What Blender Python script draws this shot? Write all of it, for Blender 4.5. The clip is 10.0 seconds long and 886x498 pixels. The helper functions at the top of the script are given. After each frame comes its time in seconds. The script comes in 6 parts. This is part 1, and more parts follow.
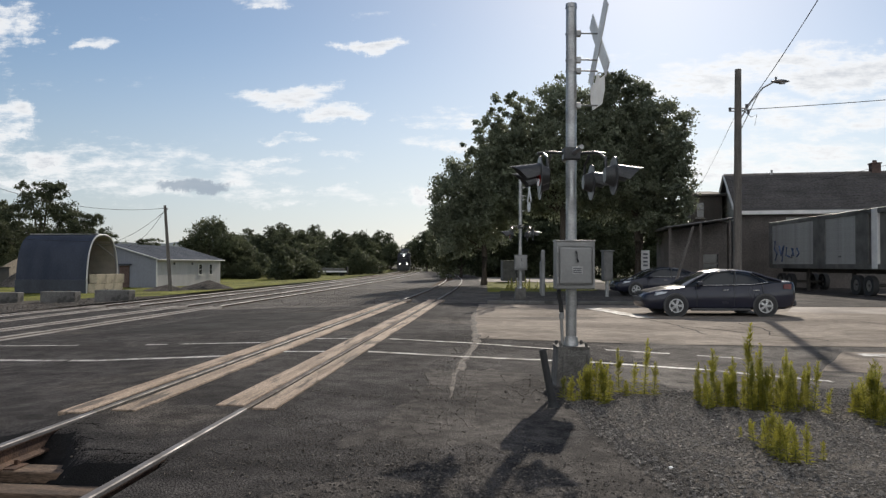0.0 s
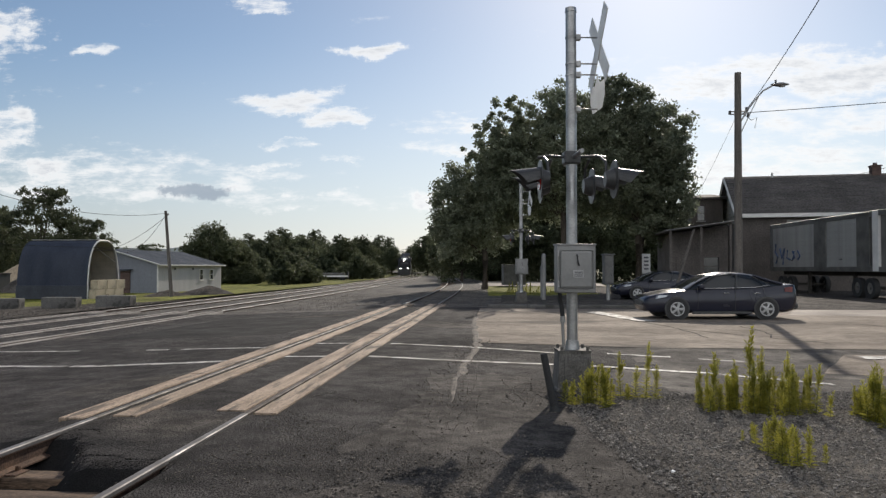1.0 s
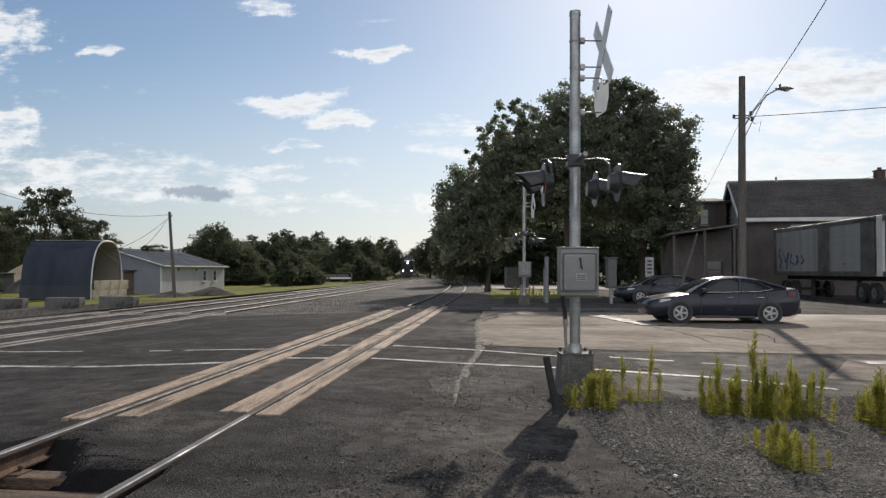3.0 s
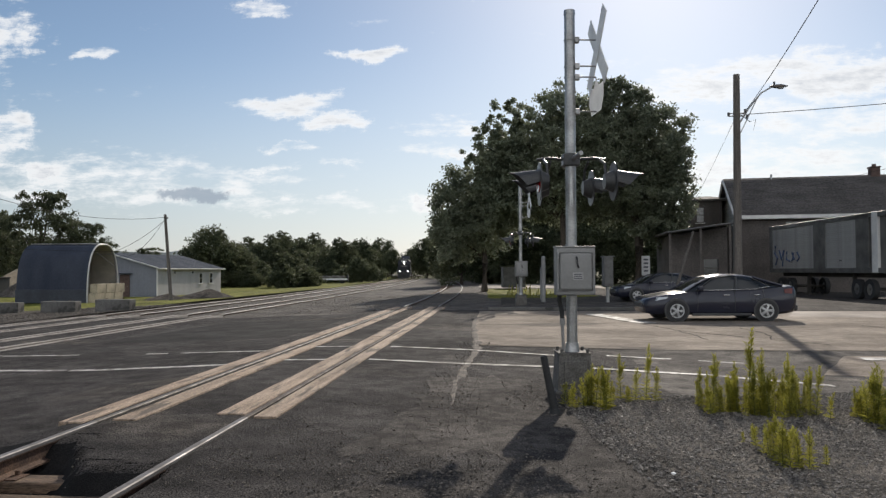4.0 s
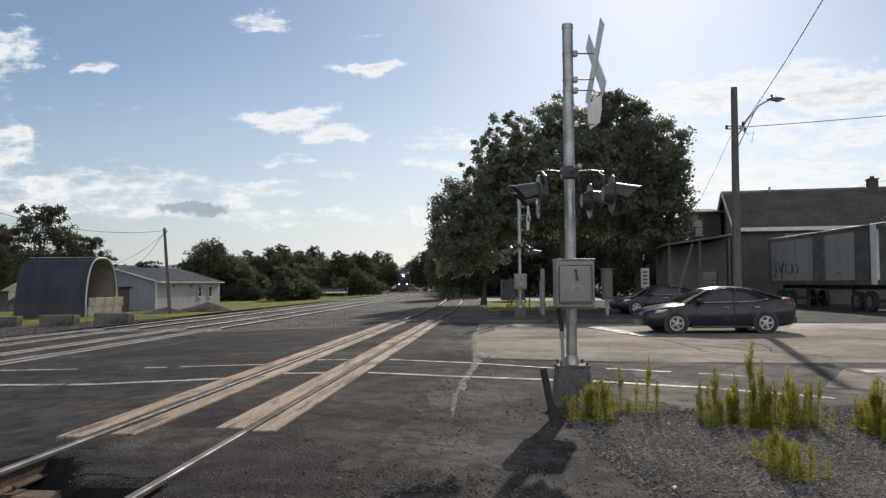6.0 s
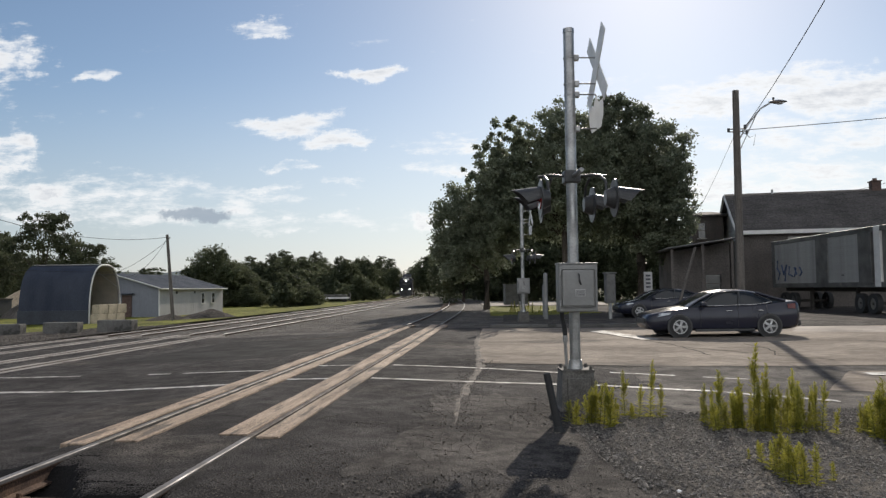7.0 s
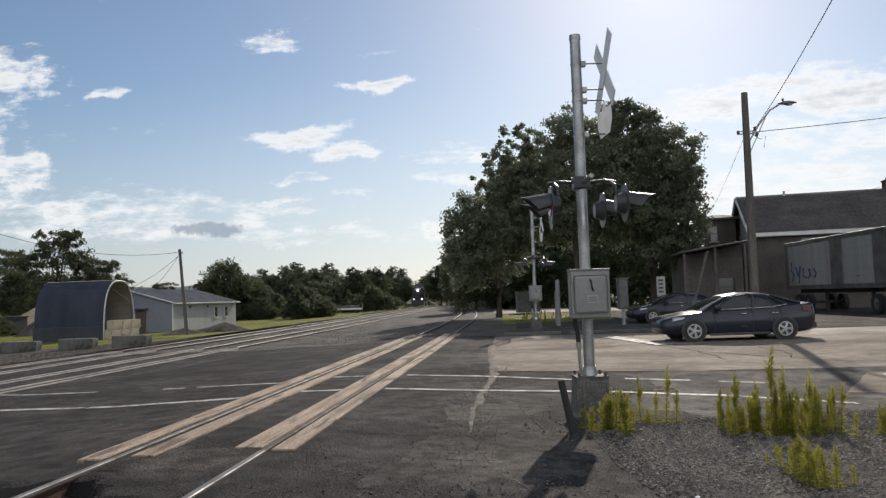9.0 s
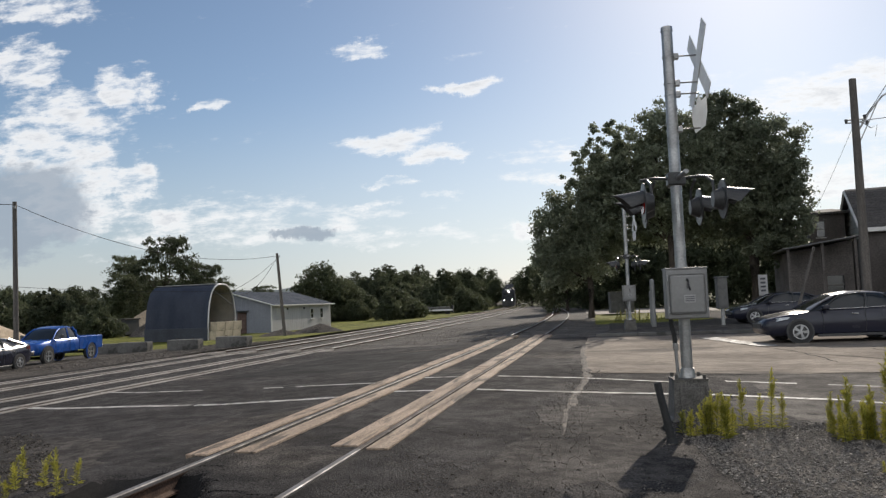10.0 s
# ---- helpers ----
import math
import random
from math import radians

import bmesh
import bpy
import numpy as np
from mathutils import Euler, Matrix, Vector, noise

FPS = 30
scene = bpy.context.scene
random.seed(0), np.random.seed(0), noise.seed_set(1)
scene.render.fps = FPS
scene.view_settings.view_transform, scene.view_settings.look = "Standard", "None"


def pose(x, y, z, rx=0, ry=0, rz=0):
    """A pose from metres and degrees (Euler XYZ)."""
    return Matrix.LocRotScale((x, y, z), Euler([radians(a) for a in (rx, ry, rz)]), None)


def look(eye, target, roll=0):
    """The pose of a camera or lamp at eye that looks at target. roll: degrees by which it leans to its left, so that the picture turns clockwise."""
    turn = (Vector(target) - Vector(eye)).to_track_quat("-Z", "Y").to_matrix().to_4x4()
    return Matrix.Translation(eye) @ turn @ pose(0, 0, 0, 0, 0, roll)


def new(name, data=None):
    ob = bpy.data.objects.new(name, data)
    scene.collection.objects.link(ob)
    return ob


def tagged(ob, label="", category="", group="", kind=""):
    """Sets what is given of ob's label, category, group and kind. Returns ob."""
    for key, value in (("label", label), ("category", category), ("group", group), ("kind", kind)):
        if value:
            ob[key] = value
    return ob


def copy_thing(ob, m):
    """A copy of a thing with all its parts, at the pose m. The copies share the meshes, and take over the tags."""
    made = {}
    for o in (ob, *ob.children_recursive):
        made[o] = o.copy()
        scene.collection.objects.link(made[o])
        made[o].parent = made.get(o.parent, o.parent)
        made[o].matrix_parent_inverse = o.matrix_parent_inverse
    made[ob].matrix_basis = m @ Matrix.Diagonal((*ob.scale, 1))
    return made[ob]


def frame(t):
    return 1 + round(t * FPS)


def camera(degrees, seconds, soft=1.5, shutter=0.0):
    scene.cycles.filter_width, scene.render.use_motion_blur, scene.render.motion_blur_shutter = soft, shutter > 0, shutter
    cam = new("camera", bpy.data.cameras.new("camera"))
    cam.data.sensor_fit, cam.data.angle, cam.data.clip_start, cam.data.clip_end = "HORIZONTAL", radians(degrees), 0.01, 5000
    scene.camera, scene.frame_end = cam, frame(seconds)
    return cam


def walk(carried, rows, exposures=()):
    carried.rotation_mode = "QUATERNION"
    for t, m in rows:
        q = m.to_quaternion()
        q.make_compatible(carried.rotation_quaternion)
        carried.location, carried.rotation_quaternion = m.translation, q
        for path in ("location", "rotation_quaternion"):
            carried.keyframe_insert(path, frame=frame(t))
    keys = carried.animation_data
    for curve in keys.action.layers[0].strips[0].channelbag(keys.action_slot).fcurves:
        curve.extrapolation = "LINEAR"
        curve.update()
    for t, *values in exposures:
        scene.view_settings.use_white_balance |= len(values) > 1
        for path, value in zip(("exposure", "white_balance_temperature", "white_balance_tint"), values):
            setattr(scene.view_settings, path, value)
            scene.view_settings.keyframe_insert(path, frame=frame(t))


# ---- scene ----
cam = camera(62.0, 10.0, soft=1.35)
PATH = [  # seconds, yaw, pitch, roll; the eye stays where it is
    (0.0, 4.45, 1.14, -0.22), (0.5, 4.57, 1.27, -0.24), (1.0, 4.51, 1.47, 0.01), (1.5, 4.50, 1.54, 0.00),
    (2.0, 4.61, 1.83, -0.05), (2.5, 4.76, 1.66, -0.41), (4.0, 4.48, 1.68, 0.21), (4.5, 3.67, 1.39, -0.25),
    (5.0, 3.81, 1.88, -0.17), (5.5, 4.16, 2.37, 0.03), (7.0, 4.64, 3.06, 0.69), (7.5, 4.77, 3.18, 0.26),
    (8.0, 4.93, 3.22, 0.56), (8.5, 5.30, 3.65, 0.96), (9.0, 5.57, 3.78, 1.85), (9.5, 6.42, 3.54, 1.56),
    (9.8, 8.90, 3.51, 1.96), (9.9, 10.67, 3.70, 2.15), (10.0, 12.58, 4.10, 2.20),
]
walk(cam, [(t, pose(0, 0, 1.5, 90 + b, c, a)) for t, a, b, c in PATH])
scene.view_settings.exposure = 0.0

# ---- sun and sky ----
SUN_UP, SUN_SIDE = 29.0, 11.9
sun = new("sun", bpy.data.lights.new("sun", "SUN"))
sun.data.energy, sun.data.angle, sun.data.color = 4.4, radians(0.6), (1.0, 0.905, 0.785)
sx, sy, sz = (math.sin(radians(SUN_SIDE)) * math.cos(radians(SUN_UP)),
              math.cos(radians(SUN_SIDE)) * math.cos(radians(SUN_UP)), math.sin(radians(SUN_UP)))
sun.matrix_world = look((sx * 50, sy * 50, sz * 50), (0, 0, 0))

world = bpy.data.worlds.new("world")
scene.world = world
world.use_nodes = True
W = world.node_tree


def wn(kind, *ins, operation="", clamp=False):
    n = W.nodes.new(kind)
    if operation:
        n.operation = operation
    if clamp:
        n.use_clamp = True
    for i, v in enumerate(ins):
        if v is None:
            continue
        if isinstance(v, bpy.types.NodeSocket):
            W.links.new(v, n.inputs[i])
        else:
            n.inputs[i].default_value = v
    return n


def wm(op, a, b=0.0, clamp=False):
    return wn("ShaderNodeMath", a, b, operation=op, clamp=clamp).outputs[0]


sky = wn("ShaderNodeTexSky")
sky.sky_type, sky.sun_disc, sky.sun_elevation, sky.sun_rotation = "NISHITA", False, radians(SUN_UP), radians(SUN_SIDE)
sky.air_density, sky.dust_density, sky.ozone_density = 1.0, 0.42, 2.0


def blend(fac):
    n = wn("ShaderNodeMix")
    n.data_type = "RGBA"
    W.links.new(fac, n.inputs[0])
    return n


def smooth_range(v, *ends):
    n = wn("ShaderNodeMapRange", v, *ends)
    n.interpolation_type = "SMOOTHSTEP"
    return n.outputs[0]


way = wn("ShaderNodeTexCoord").outputs["Generated"]
xyz = wn("ShaderNodeSeparateXYZ", way).outputs
ahead = wm("MAXIMUM", wm("ABSOLUTE", xyz[1]), 0.05)
flat = wn("ShaderNodeCombineXYZ", wm("DIVIDE", xyz[0], ahead), wm("DIVIDE", xyz[2], ahead), wm("SIGN", xyz[1])).outputs[0]
# clouds: across, up, half width, half height, weight
CLOUDS = [
    (-0.715, 0.350, 0.060, 0.050, 1.0), (-0.700, 0.203, 0.045, 0.038, 1.0), (-0.587, 0.309, 0.045, 0.012, 0.9),
    (-0.340, 0.368, 0.050, 0.016, 0.9), (-0.188, 0.300, 0.050, 0.013, 1.0), (-0.290, 0.230, 0.090, 0.020, 1.0),
    (-0.223, 0.206, 0.055, 0.016, 1.0), (-0.286, 0.171, 0.055, 0.010, 0.9), (-0.090, 0.202, 0.080, 0.022, 0.8),
    (-0.074, 0.165, 0.090, 0.014, 0.75), (0.420, 0.262, 0.260, 0.034, 1.0), (0.480, 0.200, 0.280, 0.030, 0.85), (0.400, 0.130, 0.280, 0.045, 0.85), (0.250, 0.240, 0.100, 0.020, 0.9),
    (-0.540, 0.125, 0.290, 0.055, 0.66), (-0.286, 0.146, 0.100, 0.008, 0.75), (-0.302, 0.091, 0.180, 0.014, 0.65),
    (-0.652, 0.140, 0.030, 0.020, 0.9), (-0.097, 0.088, 0.030, 0.012, 0.8), (-0.840, 0.262, 0.130, 0.115, 1.0), (-0.800, 0.165, 0.110, 0.050, 0.9), (-0.760, 0.215, 0.060, 0.060, 1.0),
    (-0.907, 0.405, 0.080, 0.060, 0.9), (-0.886, 0.500, 0.140, 0.030, 0.9), (0.020, 0.215, 0.030, 0.012, 0.6),
]
rough = wn("ShaderNodeTexNoise", flat, None, 9.0, 10.0, 0.68).outputs["Color"]
rough = wn("ShaderNodeVectorMath", rough, (0.5, 0.5, 0.5), operation="SUBTRACT").outputs[0]
rough = wn("ShaderNodeVectorMath", rough, (0.16, 0.075, 0.0), operation="MULTIPLY").outputs[0]
torn = wn("ShaderNodeVectorMath", flat, rough, operation="ADD").outputs[0]
cover = None
for u0, v0, a, b, w in CLOUDS:
    off = wn("ShaderNodeVectorMath", torn, (u0, v0, 1.0), operation="SUBTRACT").outputs[0]
    off = wn("ShaderNodeVectorMath", off, (1 / a, 1 / b, 8.0), operation="MULTIPLY").outputs[0]
    far = wn("ShaderNodeVectorMath", off, operation="LENGTH").outputs["Value"]
    bump = wm("MULTIPLY", wm("MULTIPLY", wm("SUBTRACT", 1.3, far), 1.4, True), w)
    cover = bump if cover is None else wm("MAXIMUM", cover, bump)
cover = wm("MAXIMUM", cover, smooth_range(wm("MULTIPLY", xyz[1], -1.0), 0.0, 0.25, 0.0, 0.75))  # unseen cloud added behind the view to fill camera-facing sides
stretch = wn("ShaderNodeVectorMath", flat, (1.0, 3.2, 1.0), operation="MULTIPLY").outputs[0]
puff = wn("ShaderNodeTexNoise", stretch, None, 13.0, 10.0, 0.66).outputs["Fac"]
wisp = wn("ShaderNodeTexNoise", stretch, None, 3.5, 4.0, 0.6).outputs["Fac"]
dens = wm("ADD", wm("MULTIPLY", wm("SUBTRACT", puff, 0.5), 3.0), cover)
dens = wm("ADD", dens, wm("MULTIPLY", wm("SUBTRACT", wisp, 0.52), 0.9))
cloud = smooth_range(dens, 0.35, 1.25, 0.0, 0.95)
shade = wn("ShaderNodeMapRange", dens, 0.95, 1.6, 1.0, 0.30).outputs[0]
white = blend(shade)
white.inputs[6].default_value, white.inputs[7].default_value = (5.2, 5.7, 6.5, 1), (11.2, 11.2, 11.2, 1)
# clouds away from the sun show their lit sides, brightened to fill shaded fronts
lit = smooth_range(wm("MULTIPLY", xyz[1], -1.0), -0.1, 0.8, 1.0, 2.3)
bright = wn("ShaderNodeVectorMath", white.outputs[2], None, operation="SCALE")
W.links.new(lit, bright.inputs["Scale"])
# a small grey cloud low in the sky, and a grey cloud base to the side
grey = None
for u0, v0, a, b, w in ((-0.427, 0.106, 0.040, 0.010, 1.0), (-0.90, 0.170, 0.125, 0.075, 0.72)):
    off = wn("ShaderNodeVectorMath", torn, (u0, v0, 1.0), operation="SUBTRACT").outputs[0]
    off = wn("ShaderNodeVectorMath", off, (1 / a, 1 / b, 8.0), operation="MULTIPLY").outputs[0]
    far = wn("ShaderNodeVectorMath", off, operation="LENGTH").outputs["Value"]
    one = wm("MINIMUM", wm("MULTIPLY", wm("SUBTRACT", 1.2, far), 1.3), w)
    grey = one if grey is None else wm("MAXIMUM", grey, one)
grey = wm("ADD", grey, wm("MULTIPLY", wm("SUBTRACT", puff, 0.5), 1.6))
grey = smooth_range(grey, 0.05, 0.6, 0.0, 0.85)
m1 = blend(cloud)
haze = smooth_range(wm("DIVIDE", xyz[2], ahead), 0.0, 0.34, 0.68, 0.0)
m0 = blend(haze)
W.links.new(sky.outputs[0], m0.inputs[6])
veil = blend(smooth_range(wm("DIVIDE", xyz[0], ahead), -0.75, 0.0, 0.0, 1.0))
veil.inputs[6].default_value, veil.inputs[7].default_value = (5.5, 6.0, 6.8, 1), (8.3, 8.7, 9.4, 1)
W.links.new(veil.outputs[2], m0.inputs[7])
W.links.new(m0.outputs[2], m1.inputs[6])
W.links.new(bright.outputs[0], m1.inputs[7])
m2 = blend(grey)
W.links.new(m1.outputs[2], m2.inputs[6])
m2.inputs[7].default_value = (3.9, 4.6, 5.5, 1)
bg = W.nodes["Background"]
W.links.new(m2.outputs[2], bg.inputs[0])
bg.inputs[1].default_value = 0.089


# ---- materials ----
def mat(name, c, c2=None, scale=2.0, rough=0.7, metal=0.0, fine=0.25, fscale=60.0, bump=0.25, dist=0.01, spec=0.4,
        trans=0.0, vary=0.0, stretch=None, wear=None, wscale=0.6, wlow=0.55, mid=0.0, mscale=6.0):
    m = bpy.data.materials.new(name)
    m.use_nodes = True
    t = m.node_tree
    p = t.nodes["Principled BSDF"]
    p.inputs["Roughness"].default_value, p.inputs["Metallic"].default_value = rough, metal
    p.inputs["Specular IOR Level"].default_value = spec
    co = t.nodes.new("ShaderNodeTexCoord").outputs["Object"]
    if stretch:
        s = t.nodes.new("ShaderNodeVectorMath")
        s.operation = "MULTIPLY"
        s.inputs[1].default_value = stretch
        t.links.new(co, s.inputs[0])
        co = s.outputs[0]

    def noise_at(sc, detail):
        n = t.nodes.new("ShaderNodeTexNoise")
        n.inputs["Scale"].default_value, n.inputs["Detail"].default_value = sc, detail
        t.links.new(co, n.inputs["Vector"])
        return n.outputs["Fac"]

    def ramp(fac, lo, hi, a, b):
        n = t.nodes.new("ShaderNodeMapRange")
        for i, v in enumerate((lo, hi, a, b)):
            n.inputs[i + 1].default_value = v
        t.links.new(fac, n.inputs[0])
        return n.outputs[0]

    def mix(fac, a, b, kind="MIX"):
        n = t.nodes.new("ShaderNodeMix")
        n.data_type, n.blend_type = "RGBA", kind
        for sock, v in ((n.inputs[0], fac), (n.inputs[6], a), (n.inputs[7], b)):
            if isinstance(v, bpy.types.NodeSocket):
                t.links.new(v, sock)
            elif isinstance(v, tuple):
                sock.default_value = (*v, 1)
            else:
                sock.default_value = v
        return n.outputs[2]

    c2 = c2 or tuple(v * 0.72 for v in c)
    broad = noise_at(scale, 5)
    grain = noise_at(fscale, 4)
    col = mix(ramp(broad, 0.35, 0.65, 0, 1), c, c2)
    if wear:
        col = mix(ramp(noise_at(wscale, 6), wlow, wlow + 0.08, 0, 1), col, wear)
    g = t.nodes.new("ShaderNodeCombineColor")
    gv = ramp(grain, 0.36, 0.64, 1 - fine, 1 + fine)
    for i in range(3):
        t.links.new(gv, g.inputs[i])
    col = mix(1.0, col, g.outputs[0], "MULTIPLY")
    if mid:
        k = t.nodes.new("ShaderNodeCombineColor")
        kv = ramp(noise_at(mscale, 10), 0.36, 0.64, 1 - mid, 1 + mid)
        for i in range(3):
            t.links.new(kv, k.inputs[i])
        col = mix(1.0, col, k.outputs[0], "MULTIPLY")
    if vary:
        r = t.nodes.new("ShaderNodeNewGeometry").outputs["Random Per Island"]
        o = t.nodes.new("ShaderNodeObjectInfo").outputs["Random"]
        ad = t.nodes.new("ShaderNodeMath")
        ad.operation = "ADD"
        t.links.new(r, ad.inputs[0])
        t.links.new(o, ad.inputs[1])
        v = t.nodes.new("ShaderNodeCombineColor")
        vv = ramp(ad.outputs[0], 0, 2, 1 - vary, 1 + vary)
        for i in range(3):
            t.links.new(vv, v.inputs[i])
        col = mix(1.0, col, v.outputs[0], "MULTIPLY")
    t.links.new(col, p.inputs["Base Color"])
    t.links.new(ramp(broad, 0.3, 0.7, max(rough - 0.1, 0.03), min(rough + 0.1, 1)), p.inputs["Roughness"])
    if bump:
        b = t.nodes.new("ShaderNodeBump")
        b.inputs["Strength"].default_value, b.inputs["Distance"].default_value = bump, dist
        t.links.new(grain, b.inputs["Height"])
        t.links.new(b.outputs[0], p.inputs["Normal"])
    if trans:
        tr = t.nodes.new("ShaderNodeBsdfTranslucent")
        t.links.new(col, tr.inputs[0])
        ms = t.nodes.new("ShaderNodeMixShader")
        ms.inputs[0].default_value = trans
        t.links.new(p.outputs[0], ms.inputs[1])
        t.links.new(tr.outputs[0], ms.inputs[2])
        t.links.new(ms.outputs[0], t.nodes["Material Output"].inputs[0])
    return m


def glow(name, c, s):
    m = bpy.data.materials.new(name)
    m.use_nodes = True
    p = m.node_tree.nodes["Principled BSDF"]
    p.inputs["Base Color"].default_value = (*c, 1)
    p.inputs["Emission Color"].default_value = (*c, 1)
    p.inputs["Emission Strength"].default_value = s
    return m


ASPHALT = mat("asphalt", (0.047, 0.0425, 0.0405), (0.029, 0.0265, 0.0255), 0.45, 0.92, fine=0.95, fscale=70, bump=1.0, dist=0.02,
              spec=0.10, wear=(0.064, 0.056, 0.049), wscale=0.35, wlow=0.56, mid=0.4, mscale=3.0)
ROADTOP = mat("worn_road", (0.235, 0.195, 0.155), (0.16, 0.133, 0.108), 0.5, 0.92, fine=0.3, fscale=45, bump=0.45, dist=0.01,
              spec=0.12, wear=(0.11, 0.093, 0.078), wscale=0.3, wlow=0.57, stretch=(0.75, 1.25, 1), mid=0.22, mscale=4.0)
SLAB = mat("concrete_slab", (0.215, 0.18, 0.148), (0.155, 0.13, 0.108), 0.7, 0.85, fine=0.25, fscale=50, bump=0.3)
# asphalt patch and tar; also the siding bed, whose black is painted shade
PATCHSHADE = mat("asphalt_patch", (0.020, 0.0185, 0.0175), (0.011, 0.0105, 0.010), 1.2, 0.9, fine=0.5, fscale=110, bump=0.6, spec=0.12)
SEAM = mat("dusty_seam", (0.13, 0.108, 0.088), (0.06, 0.052, 0.045), 5.0, 0.95, fine=0.5, fscale=50, bump=0.6)
DIRT = mat("gravelly_dirt", (0.095, 0.082, 0.07), (0.05, 0.044, 0.038), 1.3, 0.95, fine=0.6, fscale=38, bump=0.9, dist=0.03, spec=0.12, mid=0.35)
DUST = mat("dusty_asphalt", (0.068, 0.060, 0.054), (0.040, 0.036, 0.033), 0.8, 0.95, fine=0.7, fscale=70, bump=0.9, dist=0.015, spec=0.1, mid=0.4)
BALLAST = mat("ballast", (0.12, 0.107, 0.095), (0.06, 0.054, 0.049), 0.8, 0.95, fine=0.7, fscale=16, bump=1.0, dist=0.05, spec=0.2)
STONE = mat("loose_stone", (0.195, 0.175, 0.155), (0.10, 0.09, 0.08), 30, 0.7, fine=0.3, fscale=150, bump=0.3, vary=0.6, spec=0.15)
PALEBLOCK = mat("buff_concrete", (0.36, 0.31, 0.225), (0.27, 0.235, 0.17), 1.5, 0.9, fine=0.25, fscale=30, bump=0.4,
                wear=(0.20, 0.175, 0.13), wscale=1.5, wlow=0.58)
GRASS = mat("grass", (0.165, 0.165, 0.03), (0.095, 0.10, 0.022), 0.35, 0.95, fine=0.5, fscale=9, bump=1.0, dist=0.05, spec=0.1,
            wear=(0.13, 0.12, 0.05), wscale=0.2, wlow=0.6, mid=0.4, mscale=0.7)
SOIL = mat("rough_ground", (0.09, 0.10, 0.035), (0.07, 0.062, 0.04), 0.06, 0.95, fine=0.5, fscale=5, bump=0.8, dist=0.06, spec=0.1)
PAINT = mat("road_paint", (0.50, 0.48, 0.45), (0.31, 0.295, 0.275), 2.0, 0.75, fine=0.35, fscale=60, bump=0.3,
            wear=(0.11, 0.10, 0.09), wscale=6.0, wlow=0.51)
SHOULDER = mat("pale_worn_asphalt", (0.095, 0.085, 0.076), (0.06, 0.054, 0.049), 0.6, 0.92, fine=0.5, fscale=60, bump=0.8, dist=0.015,
               spec=0.1, wear=(0.13, 0.115, 0.10), wscale=0.8, wlow=0.58, mid=0.35, mscale=3.0)
OLDPAINT = mat("worn_road_paint", (0.46, 0.44, 0.40), (0.29, 0.275, 0.25), 1.6, 0.75, fine=0.35, fscale=50, bump=0.3,
               wear=(0.14, 0.125, 0.11), wscale=3.5, wlow=0.46)
TIMBER = mat("crossing_timber", (0.35, 0.262, 0.19), (0.215, 0.158, 0.112), 1.2, 0.85, fine=0.4, fscale=24, bump=0.6,
             dist=0.012, vary=0.28, stretch=(6, 0.6, 6), wear=(0.10, 0.075, 0.055), wscale=1.4, wlow=0.55, mid=0.12, mscale=14.0)
PALETIMBER = mat("grey_timber", (0.31, 0.285, 0.26), (0.21, 0.19, 0.17), 1.2, 0.85, fine=0.4, fscale=24, bump=0.5, vary=0.2, stretch=(6, 0.6, 6), wear=(0.10, 0.085, 0.075), wscale=1.6, wlow=0.56)
TIE = mat("old_tie", (0.14, 0.092, 0.06), (0.07, 0.05, 0.036), 1.5, 0.9, fine=0.4, fscale=20, bump=0.7, vary=0.3, stretch=(1, 5, 5))
RAILTOP = mat("polished_rail", (0.15, 0.138, 0.135), (0.10, 0.09, 0.085), 3, 0.62, 0.15, fine=0.12, fscale=40, bump=0.05)
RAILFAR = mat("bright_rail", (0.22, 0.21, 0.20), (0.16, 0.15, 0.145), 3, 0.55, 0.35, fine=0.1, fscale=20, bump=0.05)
RAILWORN = mat("worn_rail", (0.13, 0.115, 0.10), (0.08, 0.07, 0.06), 3, 0.66, 0.25, fine=0.3, fscale=40, bump=0.2, spec=0.3)
RAILDULL = mat("dull_rail", (0.085, 0.066, 0.054), (0.055, 0.043, 0.036), 4, 0.75, 0.0, fine=0.4, fscale=40, bump=0.3, spec=0.2)
BEDSTONE = mat("ballast_stone", (0.15, 0.13, 0.112), (0.08, 0.07, 0.06), 20, 0.85, fine=0.3, fscale=100, bump=0.3, vary=0.7, spec=0.2)
RAILRUST = mat("rusty_rail", (0.11, 0.062, 0.038), (0.07, 0.042, 0.03), 4, 0.85, 0.2, fine=0.4, fscale=60, bump=0.5)
GALV = mat("galvanised_steel", (0.36, 0.355, 0.35), (0.27, 0.265, 0.26), 5, 0.42, 0.85, fine=0.12, fscale=40, bump=0.08)
ALU = mat("painted_aluminium", (0.235, 0.232, 0.226), (0.19, 0.187, 0.182), 1.5, 0.5, 0.5, fine=0.04, fscale=30, bump=0.05,
          wear=(0.22, 0.20, 0.18), wscale=7, wlow=0.70)
SIGNAL = mat("black_signal_paint", (0.035, 0.035, 0.036), (0.05, 0.05, 0.05), 5, 0.42, fine=0.2, bump=0.1)
SHEETWHITE = mat("sign_white", (0.75, 0.75, 0.74), (0.66, 0.66, 0.65), 4, 0.5, fine=0.06, bump=0.03)
LENS = mat("red_lens", (0.30, 0.012, 0.010), (0.22, 0.01, 0.01), 8, 0.15, fine=0.05, bump=0.0)
CASTBROWN = mat("weathered_casting", (0.13, 0.122, 0.112), (0.085, 0.08, 0.073), 6, 0.8, 0.2, fine=0.35, fscale=60, bump=0.4)
